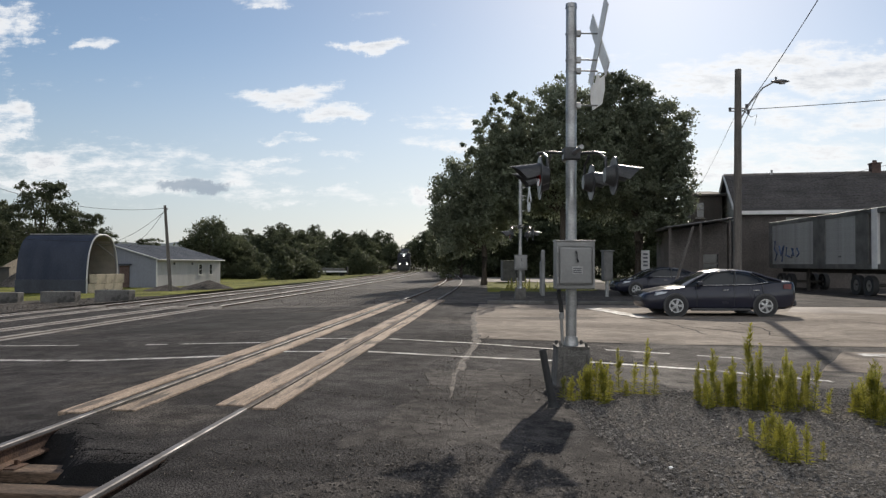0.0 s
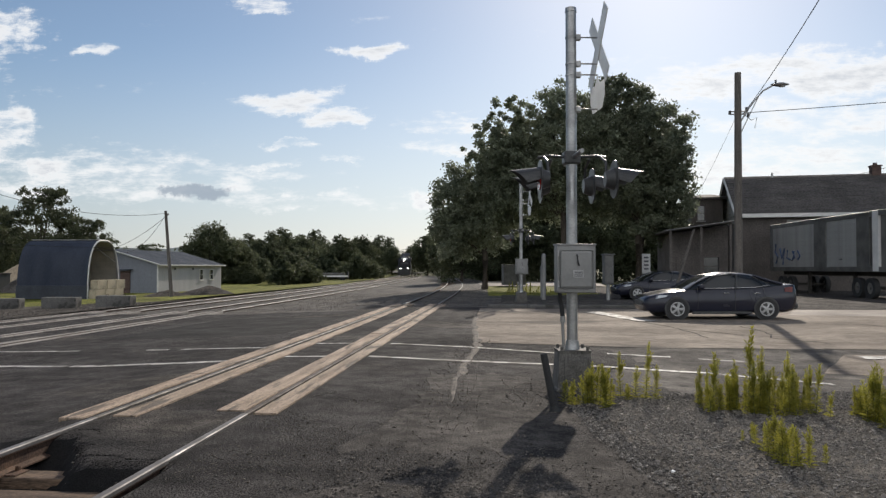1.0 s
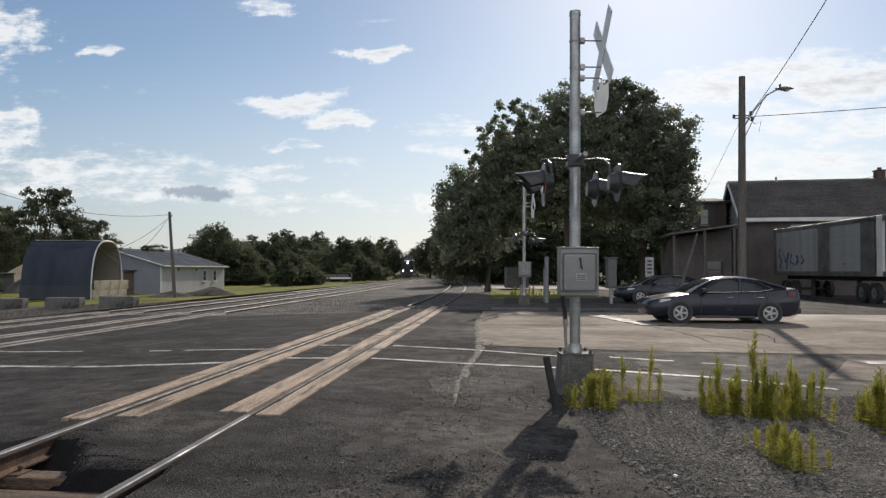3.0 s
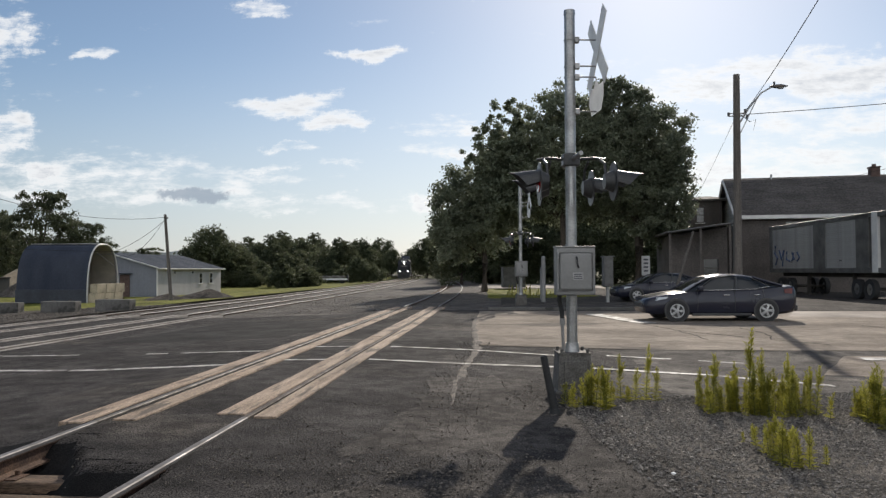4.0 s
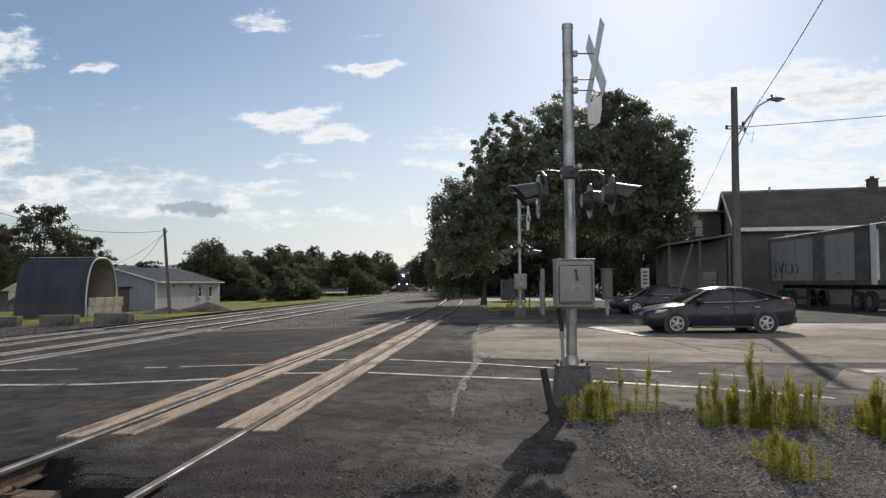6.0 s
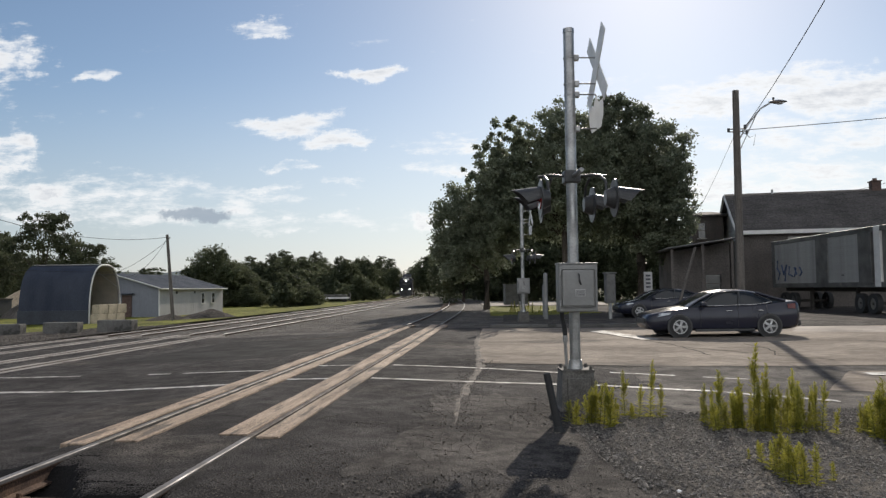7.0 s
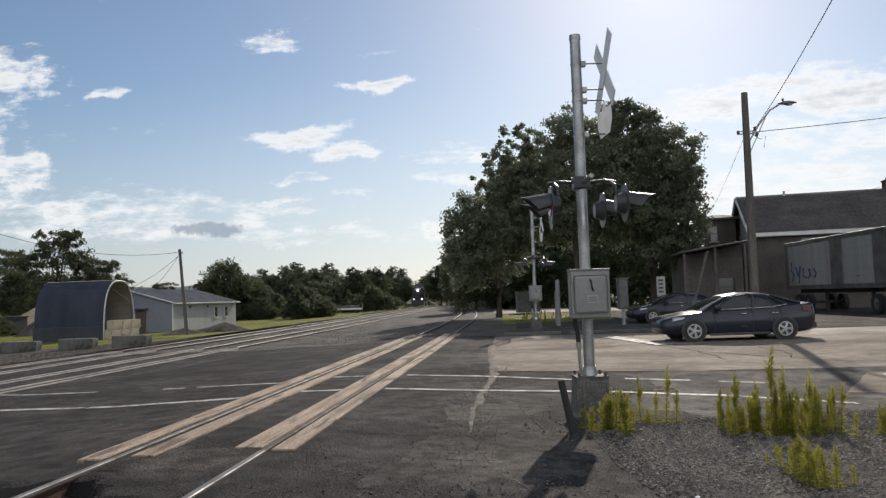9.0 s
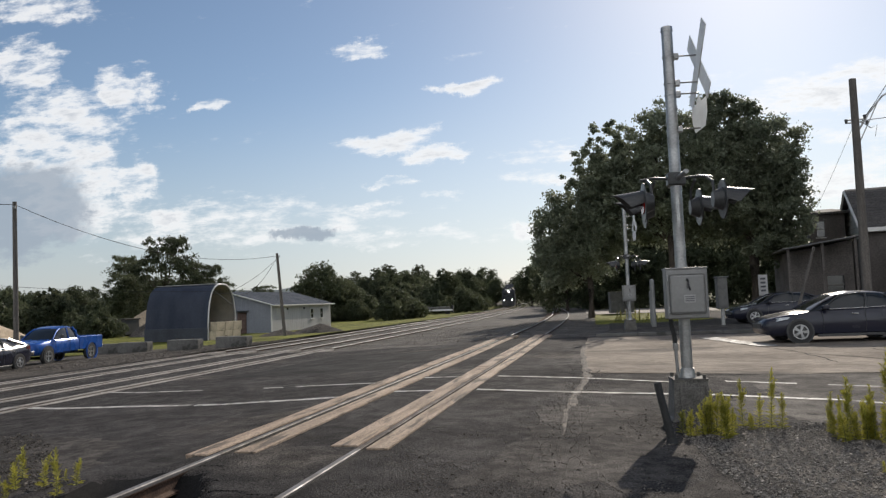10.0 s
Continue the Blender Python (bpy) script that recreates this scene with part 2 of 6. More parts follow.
BLACK = mat("black_rubber", (0.02, 0.02, 0.02), (0.03, 0.03, 0.03), 6, 0.8, fine=0.2, bump=0.2)
BAR = mat("dark_lettering", (0.06, 0.06, 0.07), None, 5, 0.7, fine=0.1, bump=0)
CONCRETE = mat("concrete", (0.23, 0.217, 0.20), (0.165, 0.156, 0.143), 1.5, 0.9, fine=0.25, fscale=30, bump=0.4,
               wear=(0.13, 0.125, 0.115), wscale=1.5, wlow=0.6)
# grimy concrete, darkened further to stand in for shade on camera-facing sides
SHADECONC = mat("grimy_shade_concrete", (0.125, 0.12, 0.112), (0.085, 0.081, 0.075), 1.3, 0.9, fine=0.3, fscale=26, bump=0.5,
              wear=(0.05, 0.048, 0.044), wscale=2.0, wlow=0.56)
SIGNDULL = mat("weathered_sign_paint", (0.34, 0.335, 0.325), (0.26, 0.255, 0.25), 3, 0.6, fine=0.12, bump=0.05)
POLE = mat("weathered_pole", (0.125, 0.112, 0.10), (0.08, 0.072, 0.065), 2, 0.9, fine=0.35, fscale=25, bump=0.5, stretch=(6, 6, 0.6))
WIRE = mat("cable", (0.02, 0.02, 0.02), None, 4, 0.7, fine=0.1, bump=0)
BARK = mat("bark", (0.075, 0.06, 0.047), (0.045, 0.037, 0.03), 3, 0.95, fine=0.5, fscale=14, bump=0.9, dist=0.04, stretch=(3, 3, 0.7))
LEAF = mat("maple_leaves", (0.205, 0.225, 0.15), (0.15, 0.17, 0.115), 0.35, 0.5, fine=0.2, fscale=4, bump=0, trans=0.5, vary=0.35, spec=0.3)
LEAF2 = mat("hedge_leaves", (0.10, 0.112, 0.062), (0.066, 0.078, 0.046), 0.3, 0.6, fine=0.2, fscale=4, bump=0, trans=0.48, vary=0.35, spec=0.2)
WEED = mat("goldenrod_leaves", (0.37, 0.345, 0.06), (0.23, 0.225, 0.042), 6, 0.55, fine=0.2, fscale=40, bump=0, trans=0.55, vary=0.3, spec=0.3)
STEM = mat("weed_stem", (0.10, 0.12, 0.03), (0.08, 0.08, 0.03), 8, 0.7, fine=0.2, bump=0)
CARPAINT = mat("dark_blue_grey_paint", (0.017, 0.018, 0.030), (0.014, 0.015, 0.025), 2, 0.2, 0.0, fine=0.05, bump=0.0, spec=0.45)
BLUEPAINT = mat("blue_paint", (0.012, 0.085, 0.36), (0.010, 0.07, 0.30), 2, 0.28, 0.2, fine=0.05, bump=0.0, spec=0.6)
GLASS = mat("car_glass", (0.018, 0.02, 0.022), (0.014, 0.016, 0.018), 2, 0.06, 0.0, fine=0.02, bump=0.0, spec=0.5)
CHROME = mat("chrome", (0.6, 0.6, 0.6), (0.5, 0.5, 0.5), 5, 0.2, 1.0, fine=0.05, bump=0)
RIM = mat("alloy_rim", (0.5, 0.5, 0.5), (0.42, 0.42, 0.42), 6, 0.35, 0.8, fine=0.08, bump=0)
TAIL = mat("tail_lamp", (0.10, 0.012, 0.012), None, 4, 0.2, fine=0.05, bump=0)
HEADLIGHT = mat("headlamp_glass", (0.4, 0.42, 0.44), (0.3, 0.32, 0.34), 6, 0.12, 0.3, fine=0.05, bump=0)
SKIRT = mat("grey_skirt", (0.032, 0.038, 0.050), (0.026, 0.03, 0.04), 0.8, 0.7, fine=0.15, fscale=14, bump=0.2)
CASEGREY = mat("dull_case_grey", (0.13, 0.128, 0.122), (0.095, 0.093, 0.09), 4, 0.7, fine=0.15, bump=0.1)
TARP = mat("blue_grey_tarp", (0.024, 0.031, 0.050), (0.019, 0.025, 0.042), 0.8, 0.8, fine=0.12, fscale=14, bump=0.25, dist=0.03,
           stretch=(1, 1, 0.4))
# pale beige carries the daylight that would glow through the tarp
TARPIN = mat("tarp_lining", (0.50, 0.46, 0.38), (0.40, 0.37, 0.31), 1, 0.8, fine=0.15, bump=0.1, trans=0.4)
GABLE = mat("blue_grey_gable", (0.175, 0.187, 0.215), (0.15, 0.16, 0.185), 0.7, 0.6, fine=0.1, fscale=20, bump=0.08, stretch=(1, 1, 0.3))
SIDING = mat("white_metal_siding", (0.44, 0.43, 0.43), (0.37, 0.36, 0.36), 0.7, 0.55, fine=0.1, fscale=20, bump=0.08,
             wear=(0.45, 0.42, 0.38), wscale=1.2, wlow=0.66, stretch=(1, 1, 0.3))
SHEDROOF = mat("blue_grey_roof", (0.06, 0.07, 0.088), (0.046, 0.055, 0.07), 0.6, 0.9, 0.0, fine=0.15, fscale=12, bump=0.2, spec=0.1)
SHINGLE = mat("dark_shingles", (0.085, 0.076, 0.07), (0.06, 0.054, 0.05), 0.6, 0.9, fine=0.35, fscale=9, bump=0.6, dist=0.03, vary=0.2)
HOUSEWALL = mat("pale_clapboard", (0.42, 0.41, 0.38), (0.34, 0.33, 0.31), 0.8, 0.7, fine=0.12, fscale=14, bump=0.1)
DARKWALL = mat("dark_wall", (0.10, 0.087, 0.078), (0.07, 0.061, 0.056), 0.8, 0.85, fine=0.25, fscale=12, bump=0.3)
TRIMW = mat("white_trim", (0.62, 0.61, 0.58), (0.52, 0.51, 0.49), 2, 0.6, fine=0.1, bump=0.05)
BRICK = mat("chimney_brick", (0.10, 0.065, 0.055), (0.075, 0.05, 0.043), 5, 0.9, fine=0.3, fscale=30, bump=0.4)
TRAILER = mat("trailer_aluminium", (0.15, 0.146, 0.138), (0.10, 0.097, 0.092), 1.2, 0.5, 0.35, fine=0.12, fscale=20, bump=0.1,
              wear=(0.18, 0.165, 0.145), wscale=1.6, wlow=0.6)
ROLLDOOR = mat("roll_door_slats", (0.38, 0.372, 0.355), (0.28, 0.272, 0.26), 1.5, 0.55, 0.2, fine=0.12, bump=0.1, vary=0.08)
GRAFFITI = mat("blue_spray_paint", (0.07, 0.10, 0.19), None, 6, 0.6, fine=0.15, bump=0)
DARKGLASS = mat("window_glass", (0.02, 0.022, 0.025), None, 2, 0.08, fine=0.02, bump=0, spec=0.8)
LOCODARK = mat("dark_blue_loco_paint", (0.009, 0.010, 0.016), (0.015, 0.016, 0.020), 0.8, 0.55, fine=0.2, fscale=12, bump=0.05)
LOCOGREY = mat("grey_loco_paint", (0.27, 0.27, 0.26), (0.20, 0.195, 0.185), 0.7, 0.5, fine=0.15, fscale=10, bump=0.05,
               wear=(0.30, 0.22, 0.10), wscale=0.5, wlow=0.62)
GRIME = mat("underframe_grime", (0.03, 0.027, 0.024), (0.05, 0.043, 0.036), 2, 0.85, fine=0.3, fscale=20, bump=0.3)
BOXGREY = mat("boxcar_paint", (0.24, 0.235, 0.22), (0.16, 0.15, 0.14), 0.8, 0.7, fine=0.25, fscale=9, bump=0.1)
CONTAINER = mat("container_paint", (0.05, 0.055, 0.075), (0.035, 0.04, 0.055), 0.5, 0.6, fine=0.2, fscale=6, bump=0.1)
LAMPON = glow("lit_headlight", (1.0, 0.93, 0.80), 14.0)
SAND = mat("sand_pile", (0.42, 0.33, 0.23), (0.33, 0.26, 0.18), 0.8, 0.95, fine=0.3, fscale=8, bump=0.5)
# blue-grey base colour of the woods takes in the distance haze
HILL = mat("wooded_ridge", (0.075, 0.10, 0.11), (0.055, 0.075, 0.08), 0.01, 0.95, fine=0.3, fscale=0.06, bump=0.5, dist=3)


# ---- building helpers ----
def thing(name, m, label, category, group="", kind=""):
    ob = new(name)
    ob.empty_display_size = 0.2
    ob.matrix_world = m
    return tagged(ob, label, category, group, kind)


def mesh_of(name, bm, material, smooth=False):
    me = bpy.data.meshes.new(name)
    bmesh.ops.recalc_face_normals(bm, faces=bm.faces)
    bm.to_mesh(me)
    bm.free()
    me.materials.append(material)
    if smooth:
        me.shade_smooth()
        me.set_sharp_from_angle(angle=radians(40))
    return me


def part(name, bm, material, parent=None, label="", smooth=False, m=None):
    ob = new(name, mesh_of(name, bm, material, smooth))
    ob.parent = parent
    if m is not None:
        ob.matrix_basis = m
    return tagged(ob, label)


def link_mesh(name, me, parent, m):
    ob = new(name, me)
    ob.parent = parent
    ob.matrix_basis = m
    return ob


def structure(name, bm, material, label, category, smooth=False, kind="structure"):
    ob = new(name, mesh_of(name, bm, material, smooth))
    return tagged(ob, label, category, kind=kind)


def box(x0, x1, y0, y1, z0, z1, bm=None, bevel=0.0, m=None):
    bm = bm or bmesh.new()
    r = bmesh.ops.create_cube(bm, size=1, matrix=Matrix.LocRotScale(((x0 + x1) / 2, (y0 + y1) / 2, (z0 + z1) / 2), None,
                                                                  (abs(x1 - x0), abs(y1 - y0), abs(z1 - z0))))
    vs = r["verts"]
    if bevel:
        es = list({e for v in vs for e in v.link_edges})
        bv = bmesh.ops.bevel(bm, geom=es, offset=bevel, segments=2, affect="EDGES", profile=0.5)
        vs = list({v for f in bv["faces"] for v in f.verts} | {v for v in vs if v.is_valid})
    if m is not None:
        bmesh.ops.transform(bm, matrix=m, verts=vs)
    return bm


def rod(p0, p1, r0, r1=None, n=10, bm=None, caps=True):
    bm = bm or bmesh.new()
    p0, p1 = Vector(p0), Vector(p1)
    d = p1 - p0
    q = d.to_track_quat("Z", "Y").to_matrix().to_4x4()
    bmesh.ops.create_cone(bm, cap_ends=caps, segments=n, radius1=r0, radius2=r0 if r1 is None else r1, depth=d.length,
                          matrix=Matrix.Translation((p0 + p1) / 2) @ q)
    return bm


def tube(points, radii, n=8, bm=None):
    """A bent, tapering tube through points."""
    bm = bm or bmesh.new()
    rings = []
    pts = [Vector(p) for p in points]
    for i, p in enumerate(pts):
        d = pts[min(i + 1, len(pts) - 1)] - pts[max(i - 1, 0)]
        q = d.to_track_quat("Z", "Y")
        r = radii[i] if isinstance(radii, (list, tuple)) else radii
        rings.append([p + q @ Vector((math.cos(a) * r, math.sin(a) * r, 0)) for a in (2 * math.pi * k / n for k in range(n))])
    return loft(rings, bm)


def loft(rings, bm=None, caps=True, closed=True):
    bm = bm or bmesh.new()
    vs = [[bm.verts.new(p) for p in r] for r in rings]
    n = len(rings[0])
    for a, b in zip(vs, vs[1:]):
        for k in range(n if closed else n - 1):
            bm.faces.new((a[k], a[(k + 1) % n], b[(k + 1) % n], b[k]))
    if caps and closed:
        bm.faces.new(vs[0][::-1])
        bm.faces.new(vs[-1])
    return bm


def disc_ring(center, axis, r_out, r_in, depth, n=24, bm=None):
    """A flat ring with thickness, round an axis."""
    bm = bm or bmesh.new()
    q = Vector(axis).to_track_quat("Z", "Y")
    c = Vector(center)

    def ring(r, z):
        return [c + q @ Vector((math.cos(2 * math.pi * k / n) * r, math.sin(2 * math.pi * k / n) * r, z)) for k in range(n)]
    rs = [ring(r_in, -depth / 2), ring(r_out, -depth / 2), ring(r_out, depth / 2), ring(r_in, depth / 2), ring(r_in, -depth / 2)]
    return loft(rs, bm, caps=False)


def sag(a, b, drop, n=14):
    a, b = Vector(a), Vector(b)
    return [a.lerp(b, k / n) - Vector((0, 0, drop * 4 * (k / n) * (1 - k / n))) for k in range(n + 1)]


def raw_mesh(name, verts, faces, material):
    me = bpy.data.meshes.new(name)
    me.from_pydata(verts, [], faces)
    me.materials.append(material)
    me.update()
    return me


# ---- the lie of the land ----
XS = [-1e4, -60, -33, -28, -25, -22, -19.5, -17.9, -10.8, -7, -4.55, -4.3, -2.3, 3, 1e4]
ZS = [-1, -1, -0.87, -0.76, -0.62, -0.55, -0.47, -0.345, -0.345, -0.215, -0.075, -0.012, -0.012, -0.2, -0.2]


def step(a, b, x):
    t = min(1.0, max(0.0, (x - a) / (b - a)))
    return t * t * (3 - 2 * t)


def zg(x, y):
    z = float(np.interp(x, XS, ZS))
    if x > -2.3:
        z = -0.012 + (z + 0.012) * (1 - step(12, 20, y))
    return z


SIDING_X, MAIN1_X, MAIN2_X = -3.38, -12.65, -16.25


def track_x(c, y, r):
    return c - max(0.0, y - 35.0) ** 2 / (2 * r)


def line_x(i, y):
    return track_x((SIDING_X, MAIN1_X, MAIN2_X)[i], y, (575.0, 1400.0, 1400.0)[i])


# ---- ground, road and track ----
def span(a, b, s):
    n = max(1, round((b - a) / s))
    return [a + (b - a) * k / n for k in range(n + 1)]


def pit(x, y):
    """The hollow beside and between the rails where the paving ends."""
    d = step(6.7, 5.9, y) if x < -4.07 else step(5.6, 5.2, y - 0.9 * step(-3.2, -3.9, x))
    side = step(-5.1, -4.75, x) * (1 - step(-2.62, -2.5, x))
    return 0.25 * d * side


def sheet(xs, ys, lift, inside=None, dig=None):
    bm = bmesh.new()
    v = {}
    for i, x in enumerate(xs):
        for j, y in enumerate(ys):
            v[i, j] = bm.verts.new((x, y, zg(x, y) + lift - (dig(x, y) if dig else 0)))
    for i in range(len(xs) - 1):
        for j in range(len(ys) - 1):
            cx, cy = (xs[i] + xs[i + 1]) / 2, (ys[j] + ys[j + 1]) / 2
            if inside is None or inside(cx, cy):
                bm.faces.new((v[i, j], v[i + 1, j], v[i + 1, j + 1], v[i, j + 1]))
    for w in [w for w in bm.verts if not w.link_faces]:
        bm.verts.remove(w)
    return bm


def blob(cx, cy, outline, lift, seed=0, rough=0.06, rings=7, n=120):
    """A patch with an uneven edge, star-shaped round its centre."""
    bm = bmesh.new()
    pts = [Vector((*p, 0)) for p in outline]
    per = []
    tot = sum((pts[k] - pts[k - 1]).length for k in range(len(pts)))
    for k in range(len(pts)):
        a, b = pts[k - 1], pts[k]
        m = max(2, round(n * (b - a).length / tot))
        per += [a.lerp(b, q / m) for q in range(m)]
    c = Vector((cx, cy, 0))
    rs = []
    for q in range(1, rings + 1):
        ring = []
        for p in per:
            w = 1 + rough * (noise.noise(Vector((p.x * 0.9 + seed, p.y * 0.9, 3.1))) + 0.6 * noise.noise(Vector((p.x * 4 + seed, p.y * 4, 1.1))))
            s = c.lerp(p, q / rings * w)
            ring.append(bm.verts.new((s.x, s.y, zg(s.x, s.y) + (lift if q < rings else -0.03))))
        rs.append(ring)
    mid = bm.verts.new((cx, cy, zg(cx, cy) + lift))
    m = len(per)
    for k in range(m):
        bm.faces.new((mid, rs[0][k], rs[0][(k + 1) % m]))
        for a, b in zip(rs, rs[1:]):
            bm.faces.new((a[k], b[k], b[(k + 1) % m], a[(k + 1) % m]))
    return bm


far_x = [-3000, -1500, -700, -350, -200, -120, -80, -60, -45] + span(-38, 20, 1.0) + [25, 32, 45, 60, 90, 150, 300, 700, 1500, 3000]
far_y = [-600, -200, -80, -30] + span(-12, 60, 1.0) + [66, 75, 90, 110, 140, 180, 240, 320, 450, 700, 1200, 2000, 4000]
structure("ground", sheet(far_x, far_y, -0.20, None, lambda x, y: 0.22 if -6.5 < x < -0.5 and y < 9 else 0.0), SOIL, "rough open ground of dry grass and soil", "ground", True)

road_xs = [-60, -50, -42, -35] + span(-30, -5.4, 0.4) + span(-5.2, -2.2, 0.1) + span(-2.0, 8.0, 0.25) + [9, 10, 12, 15, 20, 30, 45, 60]
road_ys = span(-6, 3.8, 0.35) + span(4.0, 9.2, 0.1) + span(9.4, 28.4, 0.4)
structure("road", sheet(road_xs, road_ys, 0.0, lambda x, y: y > 10.2 or x > -10, pit), ASPHALT,
          "dark patched asphalt of the level crossing", "road", True)
SEAM_AT = [(23.6, -0.80, 0.07), (20, -0.72, 0.08), (17.5, -0.60, 0.09), (16.2, -0.54, 0.10), (15, -0.50, 0.09), (13.6, -0.52, 0.06),
           (12.5, -0.58, 0.06), (11.4, -0.62, 0.07), (10.4, -0.64, 0.045), (9.4, -0.61, 0.03), (8.6, -0.59, 0.006)]


def seam_x(y):
    return float(np.interp(y, [s[0] for s in SEAM_AT[::-1]], [s[1] for s in SEAM_AT[::-1]]))


structure("road_lane", sheet(span(-1.2, 0.5, 0.06) + span(0.8, 4.5, 0.35) + [6, 8, 10, 13, 18, 26, 40, 60], span(15.3, 27.6, 0.3), 0.005,
                             lambda x, y: x > seam_x(y) + 0.05 * noise.noise(Vector((x, y * 1.5, 0)))), ROADTOP,
          "worn pale road surface beside the crossing", "road", True)
structure("road_shoulder", sheet(span(0.6, 6.0, 0.12) + [7, 9, 12, 18, 30, 60], span(10.0, 15.6, 0.12), 0.0035,
                                 lambda x, y: x > 2.3 + 1.3 * noise.noise(Vector((x * 0.8, y * 0.8, 7))) + 0.4 * noise.noise(Vector((x * 4, y * 4, 7)))), SHOULDER,
          "pale dusty asphalt between the road and the gravel", "road", True)
# dark dust colour here also stands in for the shade of the trees
structure("yard", sheet([0.0, 3, 6, 9, 12, 16, 22, 30, 45, 60], span(28.4, 60, 2.0), -0.004), DUST, "dusty yard behind the road, darkened for tree shade", "yard")
bm = bmesh.new()
for k in range(5):
    box(-0.5 + k * 1.5, 0.985 + k * 1.5, 28.15 + 0.01 * (k % 2), 28.36, -0.12, 0.105, bm, bevel=0.02)
# dirt and the shade of the near face are both in this colour
structure("kerb", bm, SHADECONC, "grimy concrete kerb, darkened for its shaded face, along the far road edge", "kerb")
structure("kerb_verge", blob(3.0, 31.2, [(-0.5, 28.36), (7.0, 28.36), (7.2, 31), (6.0, 34), (0.2, 34), (-0.6, 31)], 0.07, 21, 0.0), DIRT,
          "dusty dirt strip behind the kerb", "verge")
structure("driveway_slab", blob(13.5, 25.3, [(8.6, 24.4), (10, 24.0), (18, 22.8), (20, 27.4), (10, 27.6)], 0.010, 5, 0.02), SLAB,
          "pale concrete driveway apron", "driveway")
structure("corner_slab", blob(7.2, 13.4, [(4.9, 12.2), (7, 11.6), (11, 12.4), (11, 14.8), (6.4, 14.8)], 0.010, 8, 0.03), ROADTOP,
          "pale concrete slab at the street corner", "pavement")
structure("lawn", sheet(span(-70, -18.4, 2.5), span(39, 66, 3.0) + span(70, 300, 12.0), -0.03,
                        lambda x, y: x < line_x(2, y) - 4.0), GRASS, "yellow-green mown grass beside the track", "lawn", True)
structure("lawn_strip", blob(1.4, 50, [(-0.7, 41), (2.5, 40), (6, 43), (7, 61), (-1.4, 62), (-0.9, 50)], 0.02, 4, 0.04), GRASS,
          "sunlit strip of grass beside the siding", "lawn")
structure("side_street", blob(2.2, 73, [(-1.6, 64), (9, 63), (10, 80), (-2.4, 83), (-2.2, 72)], 0.02, 15, 0.03), SLAB,
          "pale sunlit side street behind the grass", "street")
structure("track_bed", sheet(span(-19, 0.6, 0.7), span(28.4, 60, 1.5) + span(63, 300, 6.0), -0.06,
                             lambda x, y: line_x(2, y) - 2.6 < x < line_x(0, y) + 3.7), BALLAST,
          "grey stone ballast under the railway tracks", "ballast", True)
structure("track_bed_near", sheet(span(-20, -10.3, 0.7), span(-8, 10.2, 0.9), -0.06), BALLAST, "grey stone ballast under the main tracks", "ballast", True)
structure("verge", sheet(span(-30, -17.9, 0.6), span(10, 40, 1.0), 0.006), DIRT, "gravelly verge beside the main tracks", "verge", True)
far_bed = bmesh.new()
for a, b in zip(span(300, 620, 20), span(300, 620, 20)[1:]):
    p = [(line_x(2, a) - 3, a), (line_x(1, a) + 9, a), (line_x(1, b) + 9, b), (line_x(2, b) - 3, b)]
    far_bed.faces.new([far_bed.verts.new((x, y, -0.5)) for x, y in p])
structure("track_bed_far", far_bed, BALLAST, "distant railway ballast on a curve", "ballast")

# gravel patches and asphalt patches
GRAVEL_R = [(0.75, 9.0), (0.95, 9.75), (1.6, 9.75), (2.4, 10.05), (3.6, 10.35), (4.9, 10.6), (7.5, 10.4), (9, 7), (8, 2), (3, -1),
            (1.3, 2.5), (1.2, 5.5), (0.9, 7.0)]
structure("gravel_corner", blob(4.2, 6.0, GRAVEL_R, 0.014, 2, 0.03), DIRT, "grey gravel corner beside the signal mast", "gravel")
structure("gravel_left", blob(-8.6, 5.6, [(-5.0, 5.4), (-5.3, 7.4), (-6.6, 9.4), (-8, 9.8), (-9.6, 9.8), (-12, 8.5), (-12, 1), (-7, 0), (-5.1, 3)],
                              0.008, 6, 0.10), DUST, "dark gravel between the siding and the main tracks", "gravel")
structure("gravel_front", blob(-0.4, 4.2, [(-1.9, 4.6), (-1.2, 5.4), (-0.3, 6.0), (0.6, 6.6), (1.1, 7.6), (1.5, 6), (1.5, 3), (-1.5, 2.6)], 0.006, 9, 0.08), DUST,
          "crumbling gravel edge of the asphalt", "gravel")
structure("asphalt_infill", sheet(span(-3.98, -2.66, 0.05), span(5.2, 7.6, 0.05), 0.008, None, lambda x, y: 0.29 * step(5.68, 5.42, y - 0.9 * step(-3.2, -3.9, x) + 0.25 * noise.noise(Vector((x * 3, y * 3, 0))))), ASPHALT,
          "crumbling dark asphalt infill between the rails", "asphalt", True)
# near-black colour stands in for the shade down in the hollow
structure("siding_bed", sheet(span(-5.2, -2.3, 0.1), span(0.0, 4.0, 0.2) + span(4.1, 7.2, 0.1), 0.004, lambda x, y: pit(x, y) > 0.03, pit), PATCHSHADE,
          "siding bed, its black standing in for shade in the hollow", "track bed", True)
structure("asphalt_patch", blob(-7.5, 21.5, [(-10.4, 17.5), (-5, 17.2), (-4.8, 25), (-10, 26)], 0.004, 3, 0.02), PATCHSHADE,
          "newer black asphalt patch on the crossing", "asphalt")

